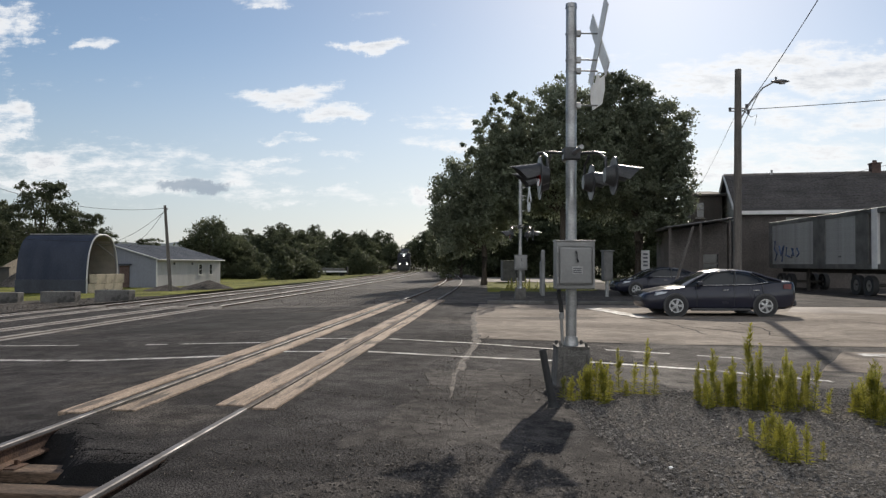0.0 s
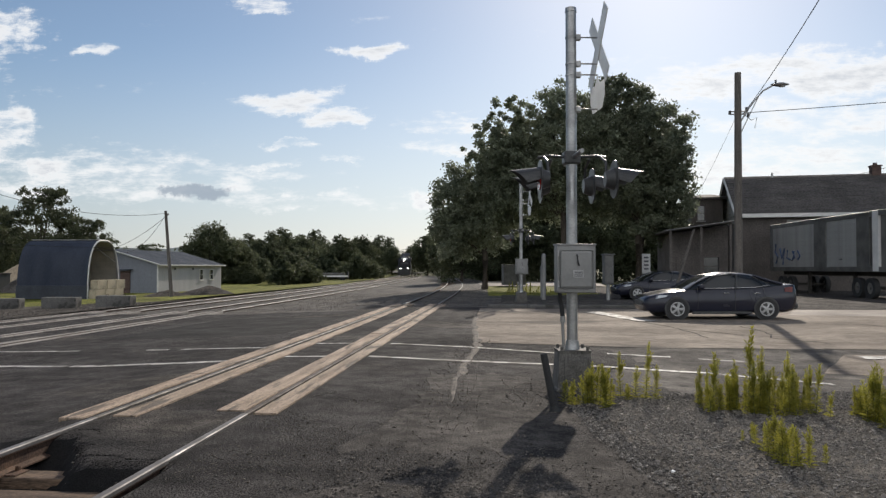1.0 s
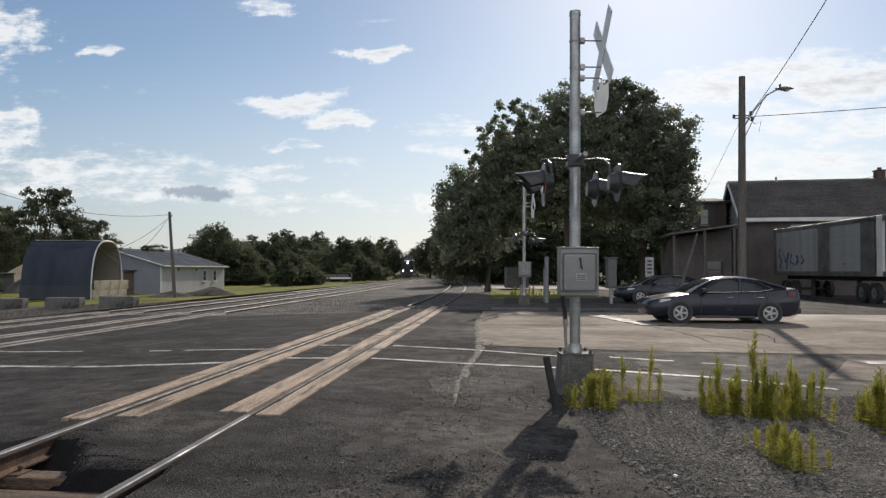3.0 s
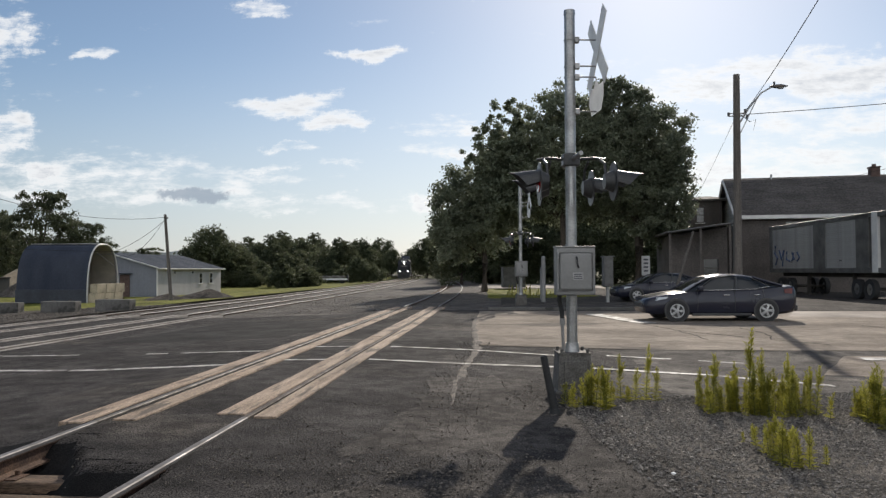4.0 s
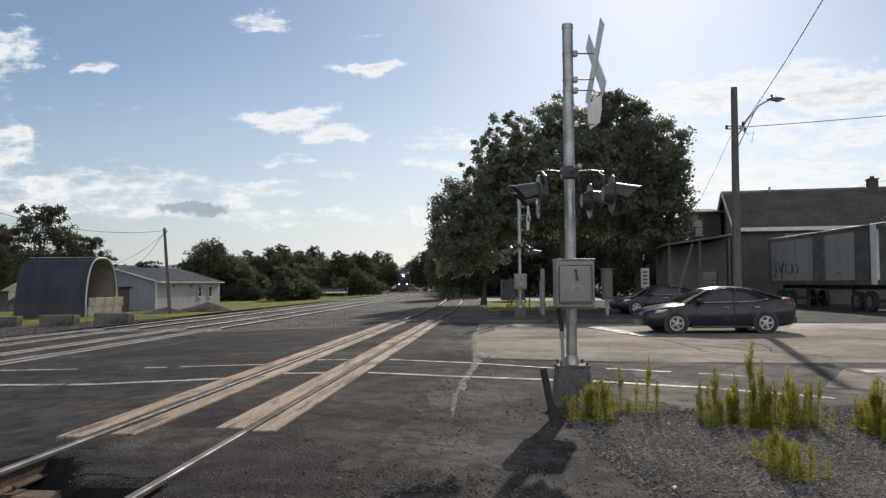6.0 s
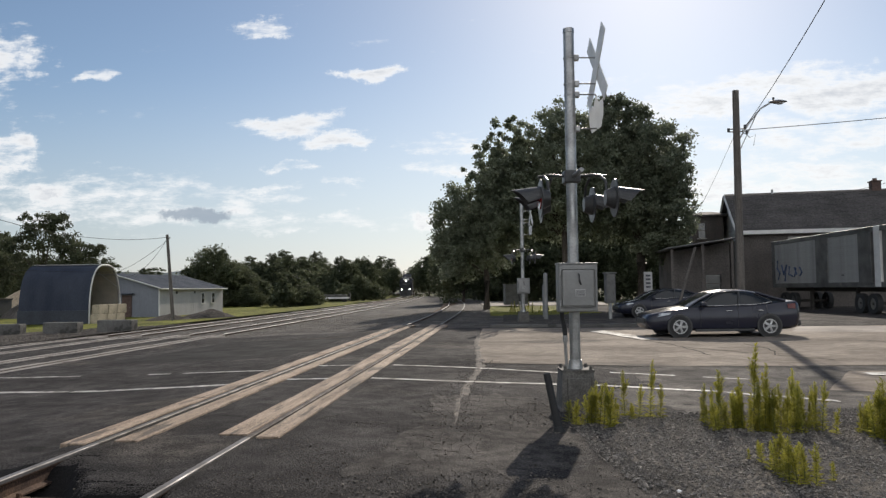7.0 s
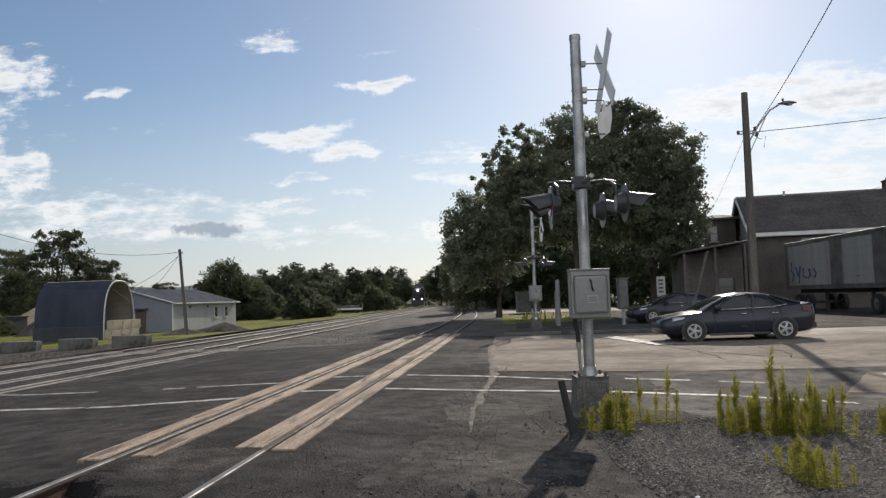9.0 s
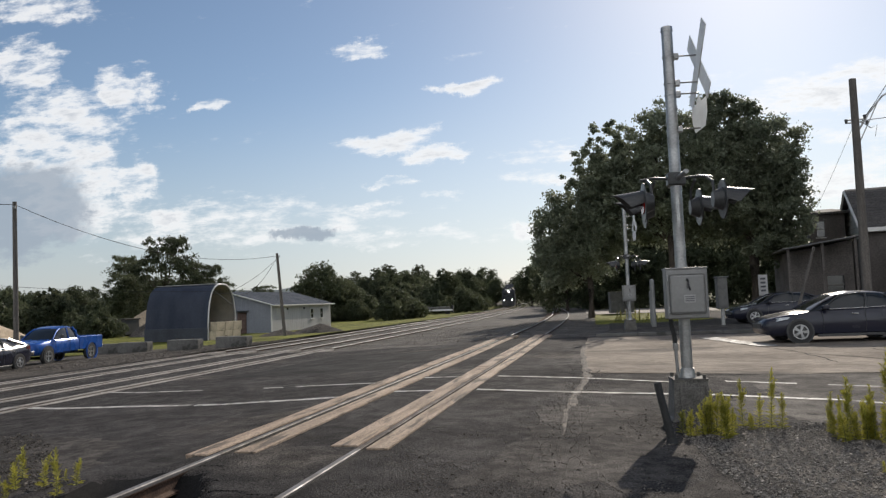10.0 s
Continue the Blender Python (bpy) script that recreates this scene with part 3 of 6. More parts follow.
# a pale, crumbled seam where old and new paving meet
bm = bmesh.new()
prev = None
ys = span(8.6, 23.6, 0.12)
for y in ys:
    x = float(np.interp(y, [s[0] for s in SEAM_AT[::-1]], [s[1] for s in SEAM_AT[::-1]]))
    w = float(np.interp(y, [s[0] for s in SEAM_AT[::-1]], [s[2] for s in SEAM_AT[::-1]]))
    w *= 0.75 + 0.6 * noise.noise(Vector((1.7, y * 2.1, 0)))
    x += 0.05 * noise.noise(Vector((5.2, y * 1.3, 0)))
    cur = [bm.verts.new((x + k, y, zg(x, y) + (0.011 if abs(k) < w else -0.004))) for k in (-w - 0.03, -w * 0.6, w * 0.6, w + 0.03)]
    if prev:
        for k in range(3):
            bm.faces.new((prev[k], prev[k + 1], cur[k + 1], cur[k]))
    prev = cur
structure("dusty_apron", blob(-0.3, 8.6, [(-1.4, 6.2), (-1.1, 8.5), (-1.0, 11.2), (-0.2, 11.9), (0.7, 11.2), (0.9, 9.0), (0.9, 7.0), (0.2, 6.0)], 0.007, 12, 0.30), DUST,
          "dusty brown asphalt beside the signal", "asphalt")
structure("paving_seam", bm, SEAM, "pale crumbled seam in the paving", "seam")


def stripe(points, width, label, lift=0.009, mtl=PAINT):
    """A painted line on the road, as wide as given, through points."""
    bm = bmesh.new()
    prev = None
    for (x0, y0), (x1, y1) in zip(points, points[1:]):
        n = max(1, round(abs(x1 - x0) / 0.25))
        for k in range(n + 1):
            x, y = x0 + (x1 - x0) * k / n, y0 + (y1 - y0) * k / n
            j = 0.018 * noise.noise(Vector((x * 5, y * 5, 0)))
            cur = [bm.verts.new((x, y + s * width / 2 + j, zg(x, y) + lift)) for s in (-1, 1)]
            if prev:
                bm.faces.new((prev[0], cur[0], cur[1], prev[1]))
            prev = cur
    return structure("road_marking", bm, mtl, label, "road marking")


WHITE = "worn white painted line on the asphalt"
stripe([(-12.3, 13.1), (-9.1, 12.72), (-7.62, 12.45)], 0.20, WHITE)
stripe([(-7.52, 12.42), (-5.2, 12.2), (-4.62, 12.15)], 0.20, WHITE)
stripe([(-3.74, 12.32), (-2.95, 12.42)], 0.15, WHITE)
stripe([(-2.25, 12.48), (-0.75, 12.42), (0.6, 12.47)], 0.16, "faded white painted line on the asphalt", 0.012, OLDPAINT)
stripe([(0.6, 12.47), (1.63, 12.50), (3.2, 12.25), (4.8, 11.15)], 0.17, WHITE, 0.012)
stripe([(-12.2, 15.6), (-9.0, 15.15)], 0.16, WHITE)
stripe([(-7.4, 14.95), (-6.9, 14.9)], 0.14, WHITE)
stripe([(-6.6, 14.85), (-4.62, 14.3)], 0.15, WHITE)
stripe([(-3.74, 14.5), (-2.95, 14.6)], 0.14, WHITE)
stripe([(-2.2, 14.65), (-0.7, 14.5), (1.1, 14.05)], 0.15, "faded white painted line on the asphalt", 0.009, OLDPAINT)
stripe([(2.0, 14.28), (3.15, 14.08)], 0.15, WHITE)
stripe([(3.6, 13.86), (4.3, 13.6)], 0.14, WHITE)
stripe([(6.6, 14.2), (7.3, 14.2)], 0.5, "white painted bar on the concrete", 0.016)
bm = bmesh.new()
for k in range(8):
    y0, y1 = 21.0 + k * 0.55, 21.55 + k * 0.55
    x0, x1 = 4.12 - 0.13 * k, 3.99 - 0.13 * k
    w = 0.30
    if k == 4:
        w = 0.24
    bm.faces.new([bm.verts.new((a, b, 0.012)) for a, b in ((x0 - w, y0), (x0 + w, y0), (x1 + w, y1), (x1 - w, y1))])
structure("stop_line", bm, OLDPAINT, "worn white stop line before the crossing", "road marking")
bm = bmesh.new()
for pts in ([(3.6, 22.2), (4.0, 20.5), (4.4, 18.8), (4.6, 17.0)], [(4.4, 18.8), (5.6, 17.4), (6.4, 17.2)], [(5.2, 18.6), (6.6, 18.4)],
            [(6.1, 19.6), (6.3, 18.2), (6.0, 17.0), (6.9, 16.2)], [(9.6, 20.6), (10.2, 17.4), (10.5, 15.2)], [(-0.6, 15.35), (3.5, 15.3), (9.0, 15.32)]):
    prev = None
    for (xa, ya), (xb, yb) in zip(pts, pts[1:]):
        for k in range(9):
            x, y = xa + (xb - xa) * k / 8, ya + (yb - ya) * k / 8
            x += 0.10 * noise.noise(Vector((x * 3, y * 3, 2)))
            y += 0.10 * noise.noise(Vector((x * 3, y * 3, 9)))
            cur = [bm.verts.new((x - 0.02, y - 0.02, zg(x, y) + 0.009)), bm.verts.new((x + 0.02, y + 0.02, zg(x, y) + 0.009))]
            if prev:
                bm.faces.new((prev[0], cur[0], cur[1], prev[1]))
            prev = cur
structure("road_cracks", bm, PATCHSHADE, "dark tar-filled cracks in the road", "crack")


# rails
def offset(i, side):
    """How far a rail stands from its track's middle line."""
    return (-0.67 if side < 0 else 0.762) if i == 0 else side * 0.752


def rail(i, side, y0, y1, top, parent):
    """One rail: rusty web and foot, with a polished head."""
    def run(section, y0=y0, y1=y1):
        ys = (span(y0, min(y1, 35), 5) if y0 < 35 else [35.0]) + (span(35, y1, 6)[1:] if y1 > 35 else [])
        return loft([[(line_x(i, y) + offset(i, side) + px, y, top + pz) for px, pz in section] for y in ys])
    r = part("rail", run([(-0.075, -0.17), (0.075, -0.17), (0.075, -0.155), (0.012, -0.14), (0.012, -0.045), (0.034, -0.03), (0.034, -0.008),
                          (-0.034, -0.008), (-0.034, -0.03), (-0.012, -0.045), (-0.012, -0.14), (-0.075, -0.155)]), RAILRUST, parent)
    head = [(-0.036, -0.02), (0.036, -0.02), (0.036, 0.006), (0.026, 0.014), (-0.026, 0.014), (-0.036, 0.006)]
    edge = (7.1 if side < 0 else 7.4) if i == 0 else 9.6
    part("rail_head", run(head, y0, edge), RAILTOP, r, "polished steel rail head")
    part("rail_head", run(head, edge, 30.6), RAILWORN if i == 0 and side < 0 else RAILDULL, r, "dull dirty rail head in the crossing")
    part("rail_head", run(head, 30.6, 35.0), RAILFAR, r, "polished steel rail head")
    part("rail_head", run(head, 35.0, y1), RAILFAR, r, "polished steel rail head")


tie_mesh = mesh_of("tie", box(-1.3, 1.3, -0.115, 0.115, -0.16, 0, bevel=0.012), TIE)
plate_mesh = mesh_of("tie_plate", box(-0.17, 0.17, -0.09, 0.09, 0, 0.014, bevel=0.004), RAILRUST)
spike_mesh = mesh_of("spike", box(-0.016, 0.016, -0.016, 0.016, 0, 0.045, bevel=0.004), RAILRUST)
for i, nm, top, label in ((0, "siding_track", 0.0, "worn siding track with polished rails across the asphalt"),
                          (1, "main_track", -0.335, "main railway track with polished rails"),
                          (2, "main_track", -0.335, "outer main railway track with polished rails")):
    tr = thing(nm, Matrix(), label, "railway track", "tracks over the crossing", "structure")
    for side in (-1, 1):
        rail(i, side, -6.0, 110.0 if i == 0 else 330.0, top, tr)
    if i == 0:
        rows = span(-2.2, 5.75, 0.53)
        for y in rows:
            link_mesh("tie", tie_mesh, tr, pose(SIDING_X + random.uniform(-0.05, 0.05), y, top - 0.172, 0, 0, random.uniform(-2, 2)))
            for s in (-1, 1):
                link_mesh("tie_plate", plate_mesh, tr, pose(SIDING_X + offset(0, s), y, top - 0.174))
                for k in (-1, 1):
                    link_mesh("spike", spike_mesh, tr, pose(SIDING_X + offset(0, s) + k * 0.095, y + k * 0.05, top - 0.165, random.uniform(-8, 8), 0, 0))
    # ties beyond the road
    ys = [31.3 + 0.55 * k for k in range(90)]
    for y in ys:
        slope = -max(0.0, y - 35) / (575.0 if i == 0 else 1400.0)
        link_mesh("tie", tie_mesh, tr, pose(line_x(i, y), y, top - 0.135, 0, 0, math.degrees(-math.atan(slope))))

# crossing timbers beside the rails
for i, y0, y1, top in ((0, 7.45, 30.6, 0.0), (1, 9.6, 30.2, -0.335), (2, 9.6, 30.2, -0.335)):
    deck = thing("crossing_deck", Matrix(), "weathered pale timber crossing panels beside the rails", "crossing panels", "timber crossing panels", "structure")
    for side in (-1, 1):
        for off, w in (((-0.25, 0.26), (0.25, 0.26)) if side < 0 else ((-0.215, 0.31), (0.19, 0.26))) if i == 0 else ((-0.2, 0.15), (0.2, 0.15)):
            c = line_x(i, 0) + offset(i, side) + off
            y = y0 + (0.0 if off * side > 0 else 0.12) - (0.36 if i == 0 and side < 0 else 0.0)
            while y < y1 - 0.3:
                ln = min(random.choice((2.6, 3.1, 3.9)), y1 - y)
                h = random.uniform(-0.004, 0.006)
                bm = box(c - w / 2 + random.uniform(0, .012), c + w / 2 - random.uniform(0, .012), y + 0.006, y + ln - 0.006, top - 0.12, top + 0.008 + h, bevel=0.012)
                part("timber", bm, TIMBER if i == 0 else PALETIMBER, deck)
                y += ln
# low asphalt fill along the mains' timbers
structure("main_track_fill", sheet([-18.0, -17.6, -17.3], span(10.2, 28.4, 1.0), 0.0), ASPHALT, "asphalt fill beside the outer rail", "asphalt")


# loose stones
def stones(name, spots, label, size=(0.008, 0.026), mtl=STONE):
    """spots: (x, y, z, scale). Each stone is a squashed, jittered lump."""
    base = np.array([(1, 0, 0), (-1, 0, 0), (0, 1, 0), (0, -1, 0), (0, 0, 1), (0, 0, -1)], float)
    fc = np.array([(0, 2, 4), (2, 1, 4), (1, 3, 4), (3, 0, 4), (2, 0, 5), (1, 2, 5), (3, 1, 5), (0, 3, 5)])
    n = len(spots)
    rng = np.random.default_rng(7 + n)
    s = np.array([p[3] for p in spots]) * rng.uniform(size[0], size[1], n) ** 1.0
    v = base[None] * rng.uniform(0.6, 1.25, (n, 6, 3)) + rng.normal(0, 0.18, (n, 6, 3))
    v[:, :, 2] *= 0.62
    a = rng.uniform(0, 6.28, n)
    ca, sa = np.cos(a)[:, None], np.sin(a)[:, None]
    x, y = v[:, :, 0] * ca - v[:, :, 1] * sa, v[:, :, 0] * sa + v[:, :, 1] * ca
    v = np.stack([x, y, v[:, :, 2]], 2) * s[:, None, None] + np.array([p[:3] for p in spots])[:, None, :]
    v[:, :, 2] += s[:, None] * 0.25
    faces = (fc[None] + (np.arange(n) * 6)[:, None, None]).reshape(-1, 3)
    ob = new(name, raw_mesh(name, v.reshape(-1, 3).tolist(), faces.tolist(), mtl))
    return tagged(ob, label, "gravel", kind="stuff")


def inside_poly(x, y, poly):
    c = False
    for (xa, ya), (xb, yb) in zip(poly, poly[1:] + poly[:1]):
        if (ya > y) != (yb > y) and x < (xb - xa) * (y - ya) / (yb - ya) + xa:
            c = not c
    return c


spots = []
while len(spots) < 62000:
    x, y = random.uniform(0.6, 6.5), random.uniform(3.8, 10.6)
    if inside_poly(x, y, GRAVEL_R):
        spots.append((x, y, zg(x, y) + 0.014, random.choice((0.5, 0.6, 0.8, 1.0, 1.35))))
stones("gravel_stones", spots, "loose grey gravel stones", (0.006, 0.017))
spots = []
while len(spots) < 9500:
    x, y = random.gauss(-0.1, 0.8), random.gauss(4.5, 0.9)
    if y > 3.6 and -2.2 < x < 1.8 and y < 7.8:
        spots.append((x, y, zg(x, y) + 0.006, random.choice((0.25, 0.35, 0.5, 0.8))))
while len(spots) < 10900:
    y = random.uniform(6.8, 16)
    x = float(np.interp(y, [s[0] for s in SEAM_AT[::-1]], [s[1] for s in SEAM_AT[::-1]])) + random.gauss(0, 0.20)
    spots.append((x, y, zg(x, y) + 0.008, random.choice((0.3, 0.45, 0.7))))
while len(spots) < 11900:
    x, y = random.uniform(0.0, 1.3), random.gauss(9.4, 0.6)
    spots.append((x, y, zg(x, y) + 0.004, random.choice((0.4, 0.6, 0.9))))
while len(spots) < 24000:
    x, y = random.uniform(-2.4, 1.2), 3.7 + 5.8 * random.random() ** 1.5
    if noise.noise(Vector((x * 1.1, y * 1.1, 4))) + 0.25 * noise.noise(Vector((x * 5, y * 5, 4))) > -0.12 + 0.06 * (y - 4):
        spots.append((x, y, zg(x, y) + 0.004, random.choice((0.16, 0.2, 0.28, 0.4))))
stones("scattered_stones", spots, "loose stones scattered over the asphalt edge", (0.009, 0.024), BEDSTONE)
spots = []
while len(spots) < 7000:
    x, y = random.uniform(-10.2, -4.9), random.uniform(3.8, 9.7)
    if x < -5.2 and noise.noise(Vector((x, y, 0))) > -0.25 and y < 6 + 0.75 * (-4.9 - x) * 1.4:
        spots.append((x, y, zg(x, y) + 0.014, random.choice((0.6, 0.9, 1.3))))
while len(spots) < 7350:
    x, y = random.uniform(-4.9, -2.5), random.uniform(2.5, 5.9)
    if abs(x + 4.07) > 0.1 and abs(x + 2.57) > 0.1:
        spots.append((x, y, zg(x, y) - pit(x, y) + 0.004, random.choice((0.4, 0.6, 1.0))))
stones("siding_stones", spots, "dark loose stones beside the siding", (0.008, 0.022), BEDSTONE)
spots = []
while len(spots) < 12000:
    x, y = random.uniform(-19, -0.6), random.uniform(28.4, 52)
    spots.append((x, y, zg(x, y) - 0.055, random.choice((0.5, 0.7, 1.1))))
while len(spots) < 17000:
    x, y = random.uniform(-24, -17.8), random.uniform(24, 42)
    spots.append((x, y, zg(x, y) + 0.006, random.choice((0.8, 1.2, 2.0))))
stones("ballast_stones", spots, "grey ballast stones beside the tracks", (0.012, 0.034), BEDSTONE)
w = bmesh.new()
bmesh.ops.create_icosphere(w, subdivisions=2, radius=0.022)
for v in w.verts:
    v.co *= 1 + 0.3 * noise.noise(v.co * 30)
    v.co.z *= 0.6
st = thing("white_stone", pose(1.36, 6.04, zg(1.36, 6.04) + 0.02), "small white stone lying on the gravel", "stone")
part("stone", w, SHEETWHITE, st)


# ---- crossing signals ----
def crossing_signal(m, label):
    sg = thing("crossing_signal", m, label, "crossing signal", "crossing signals")
    # mast with cap
    mast = part("mast", rod((0, 0, 0.45), (0, 0, 5.12), 0.072, n=24), GALV, sg, "", True)
    part("cap", rod((0, 0, 5.1), (0, 0, 5.16), 0.079, 0.074, n=24), GALV, mast, "", True)
    for z in (1.95, 3.6):
        part("pipe_joint", rod((0, 0, z), (0, 0, z + 0.03), 0.077, n=24), GALV, mast, "", True)
    # cast base on its footing
    b = loft([[(sx * a, sy * a, z) for sx, sy in ((-1, -1), (1, -1), (1, 1), (-1, 1))] for z, a in ((0.0, 0.25), (0.04, 0.25), (0.05, 0.235), (0.50, 0.205), (0.54, 0.215))])
    base = part("base", b, CASTBROWN, sg, "weathered cast junction base")
    for sx in (-1, 1):
        for sy in (-1, 1):
            part("bolt", rod((sx * 0.17, sy * 0.17, 0.54), (sx * 0.17, sy * 0.17, 0.59), 0.022, n=6), CASTBROWN, base)
    part("base_door", box(-0.15, 0.15, -0.245, -0.215, 0.12, 0.44, bevel=0.01), CASTBROWN, base)
    part("base_collar", rod((0, 0, 0.54), (0, 0, 0.66), 0.10, 0.085, n=20), GALV, base, "", True)
    # control cabinet, its door and hardware
    cab = part("control_box", box(-0.255, 0.255, -0.32, -0.08, 1.30, 1.93, bevel=0.018), ALU, sg, "grey painted metal control box")
    part("box_door", box(-0.218, 0.218, -0.345, -0.318, 1.36, 1.86, bevel=0.03), ALU, cab)
    part("drip_edge", box(-0.262, 0.262, -0.33, -0.07, 1.925, 1.945, bevel=0.006), ALU, cab)
    part("handle", tube([(0, -0.35, 1.80), (0.005, -0.375, 1.78), (0.012, -0.375, 1.70), (0.03, -0.36, 1.66)], 0.012), SIGNAL, cab, "dark latch handle")
    pl = part("name_plate", box(-0.05, 0.09, -0.352, -0.344, 1.50, 1.60, bevel=0.002), GALV, cab)
    for z in (1.575, 1.55, 1.525):
        part("writing", box(-0.035, 0.075, -0.3545, -0.3515, z - 0.005, z + 0.005), BAR, pl)
    for z in (1.42, 1.82):
        part("hinge", rod((-0.234, -0.335, z - 0.04), (-0.234, -0.335, z + 0.04), 0.012, n=8), GALV, cab)
        part("box_strap", disc_ring((0, 0, z), (0, 0, 1), 0.088, 0.073, 0.03, 20), GALV, cab)
    # cable conduits
    co = part("conduit", tube([(-0.13, -0.08, 0.55), (-0.14, -0.08, 0.80), (-0.145, -0.09, 0.95)], 0.022), GALV, sg, "", True)
    part("conduit_joint", rod((-0.143, -0.088, 0.90), (-0.146, -0.09, 0.99), 0.034, n=12), GALV, co)
    part("flexible_hose", tube([(-0.145, -0.09, 0.98), (-0.155, -0.10, 1.10), (-0.185, -0.12, 1.22), (-0.19, -0.14, 1.32)], 0.03), BLACK, co, "black flexible hose", True)
    # light arm along the track, four lamp heads, two to either side
    arm = part("light_arm", rod((0.02, -0.62, 3.12), (0.02, 0.62, 3.12), 0.03, n=12), GALV, sg, "", True)
    part("arm_clamp", box(-0.11, 0.11, -0.11, 0.11, 3.03, 3.20, bevel=0.02), SIGNAL, arm)
    for x in (-1, 1):
        part("side_bracket", tube([(0.0, 0.0, 3.12), (x * 0.3, -0.02, 3.14), (x * 0.46, -0.02, 3.12)], 0.02), SIGNAL, arm)
        for y in (-0.40, 0.40):
            cx = x * (0.48 if y < 0 else 0.36)
            h = part("lamp_head", rod((cx - x * 0.12, y, 2.78), (cx, y, 2.78), 0.10, 0.15, n=20), SIGNAL, sg, "black crossing lamp head", True)
            part("background_disc", disc_ring((cx, y, 2.78), (x, 0, 0), 0.25, 0.14, 0.014, 28), SIGNAL, h)
            part("lens", rod((cx + x * 0.004, y, 2.78), (cx + x * 0.02, y, 2.78), 0.145, n=24), LENS, h, "dark red lens")
            bm = bmesh.new()
            for k in range(-7, 8):
                a0 = radians(90 + k * 13.5)
                a1 = radians(90 + (k + 1) * 13.5)
                if k == 7:
                    continue
                l0 = 0.40 - 0.032 * abs(k)
                l1 = 0.40 - 0.032 * abs(k + 1)
                p = [(cx, y + 0.155 * math.cos(a), 2.78 + 0.155 * math.sin(a)) for a in (a0, a1)]
                q = [(cx + x * l, y + 0.155 * math.cos(a), 2.73 + 0.155 * math.sin(a)) for a, l in ((a1, l1), (a0, l0))]
                bm.faces.new([bm.verts.new(v) for v in p + q])
            bmesh.ops.remove_doubles(bm, verts=bm.verts, dist=0.0005)
            bmesh.ops.solidify(bm, geom=bm.faces[:], thickness=0.006)
            part("visor", bm, SIGNAL, h)
            part("lamp_hanger", tube([(cx - x * 0.10, y, 2.88), (cx - x * 0.10, y * 0.9, 3.02), (cx - x * 0.10, y * 0.2, 3.11)], 0.018), SIGNAL, h)
    # crossbuck on its brackets, facing the road traffic
    xb = part("crossbuck", box(-0.61, 0.61, -0.006, 0.006, -0.115, 0.115, bevel=0.003), SHEETWHITE, sg, "white crossbuck blade seen from its edge",
              m=Matrix.Translation((0.37, 0.02, 4.62)) @ pose(0, 0, 0, 0, 0, 93) @ pose(0, 0, 0, 0, 48, 0))
    part("crossbuck", box(-0.61, 0.61, -0.006, 0.006, -0.115, 0.115, bevel=0.003), SHEETWHITE, sg, "white crossbuck blade seen from its edge",
         m=Matrix.Translation((0.385, 0.02, 4.62)) @ pose(0, 0, 0, 0, 0, 93) @ pose(0, 0, 0, 0, -48, 0))
    tk = bmesh.new()
    vs = [tk.verts.new((x, 0, z)) for x, z in ((-0.34, -0.10), (-0.23, -0.26), (0.23, -0.26), (0.34, -0.10), (0.34, 0.10), (0.12, 0.10), (0, 0.22), (-0.12, 0.10), (-0.34, 0.10))]
    f = tk.faces.new(vs)
    bmesh.ops.solidify(tk, geom=[f], thickness=0.008)
    part("track_count_sign", tk, SHEETWHITE, sg, "small white sign under the crossbuck", m=Matrix.Translation((0.36, 0.02, 4.02)) @ pose(0, 0, 0, 0, 0, 94))
    for z in (4.76, 4.40, 4.25, 3.78):
        br = part("sign_bracket", rod((0.07, 0, z), (0.36, 0.01, z), 0.011, n=8), GALV, sg)
        part("bracket_clamp", box(0.06, 0.13, -0.035, 0.035, z - 0.045, z + 0.035, bevel=0.01), GALV, br)
        part("u_bolt", disc_ring((0, 0, z - 0.01), (0, 0, 1), 0.080, 0.072, 0.016, 20), GALV, br)
    return sg


SIG = crossing_signal(pose(0.95, 10.04, -0.13, 0, 0, 5), "galvanised railway crossing signal with grey control box and crossbuck")
SIG2 = copy_thing(SIG, pose(0.83, 31.0, -0.06, 0, 0, 5))
tagged(SIG2, "distant galvanised crossing signal in the tree's shade")

stub = thing("marker_stub", pose(0.60, 8.4, zg(0.6, 8.4), 0, -11, 0), "black leaning rubber marker stub beside the signal", "marker")
part("post", rod((0, 0, -0.02), (0, 0, 0.66), 0.045, 0.04, n=14), BLACK, stub, "", True)
part("collar", rod((0, 0, 0.0), (0, 0, 0.06), 0.07, 0.05, n=14), BLACK, stub, "", True)


def bollard(x, y, h):
    b = thing("bollard", pose(x, y, zg(x, y) - 0.02), "pale steel pipe bollard beside the road", "bollard", "bollards by the far signal")
    part("pipe", rod((0, 0, 0), (0, 0, h), 0.10, n=18), ALU, b, "", True)
    bm = bmesh.new()
    bmesh.ops.create_uvsphere(bm, u_segments=16, v_segments=8, radius=0.10, matrix=Matrix.Translation((0, 0, h)))
    part("cap", bm, ALU, b, "", True)


bollard(1.95, 34.2, 2.1)
bollard(2.1, 38.0, 1.6)


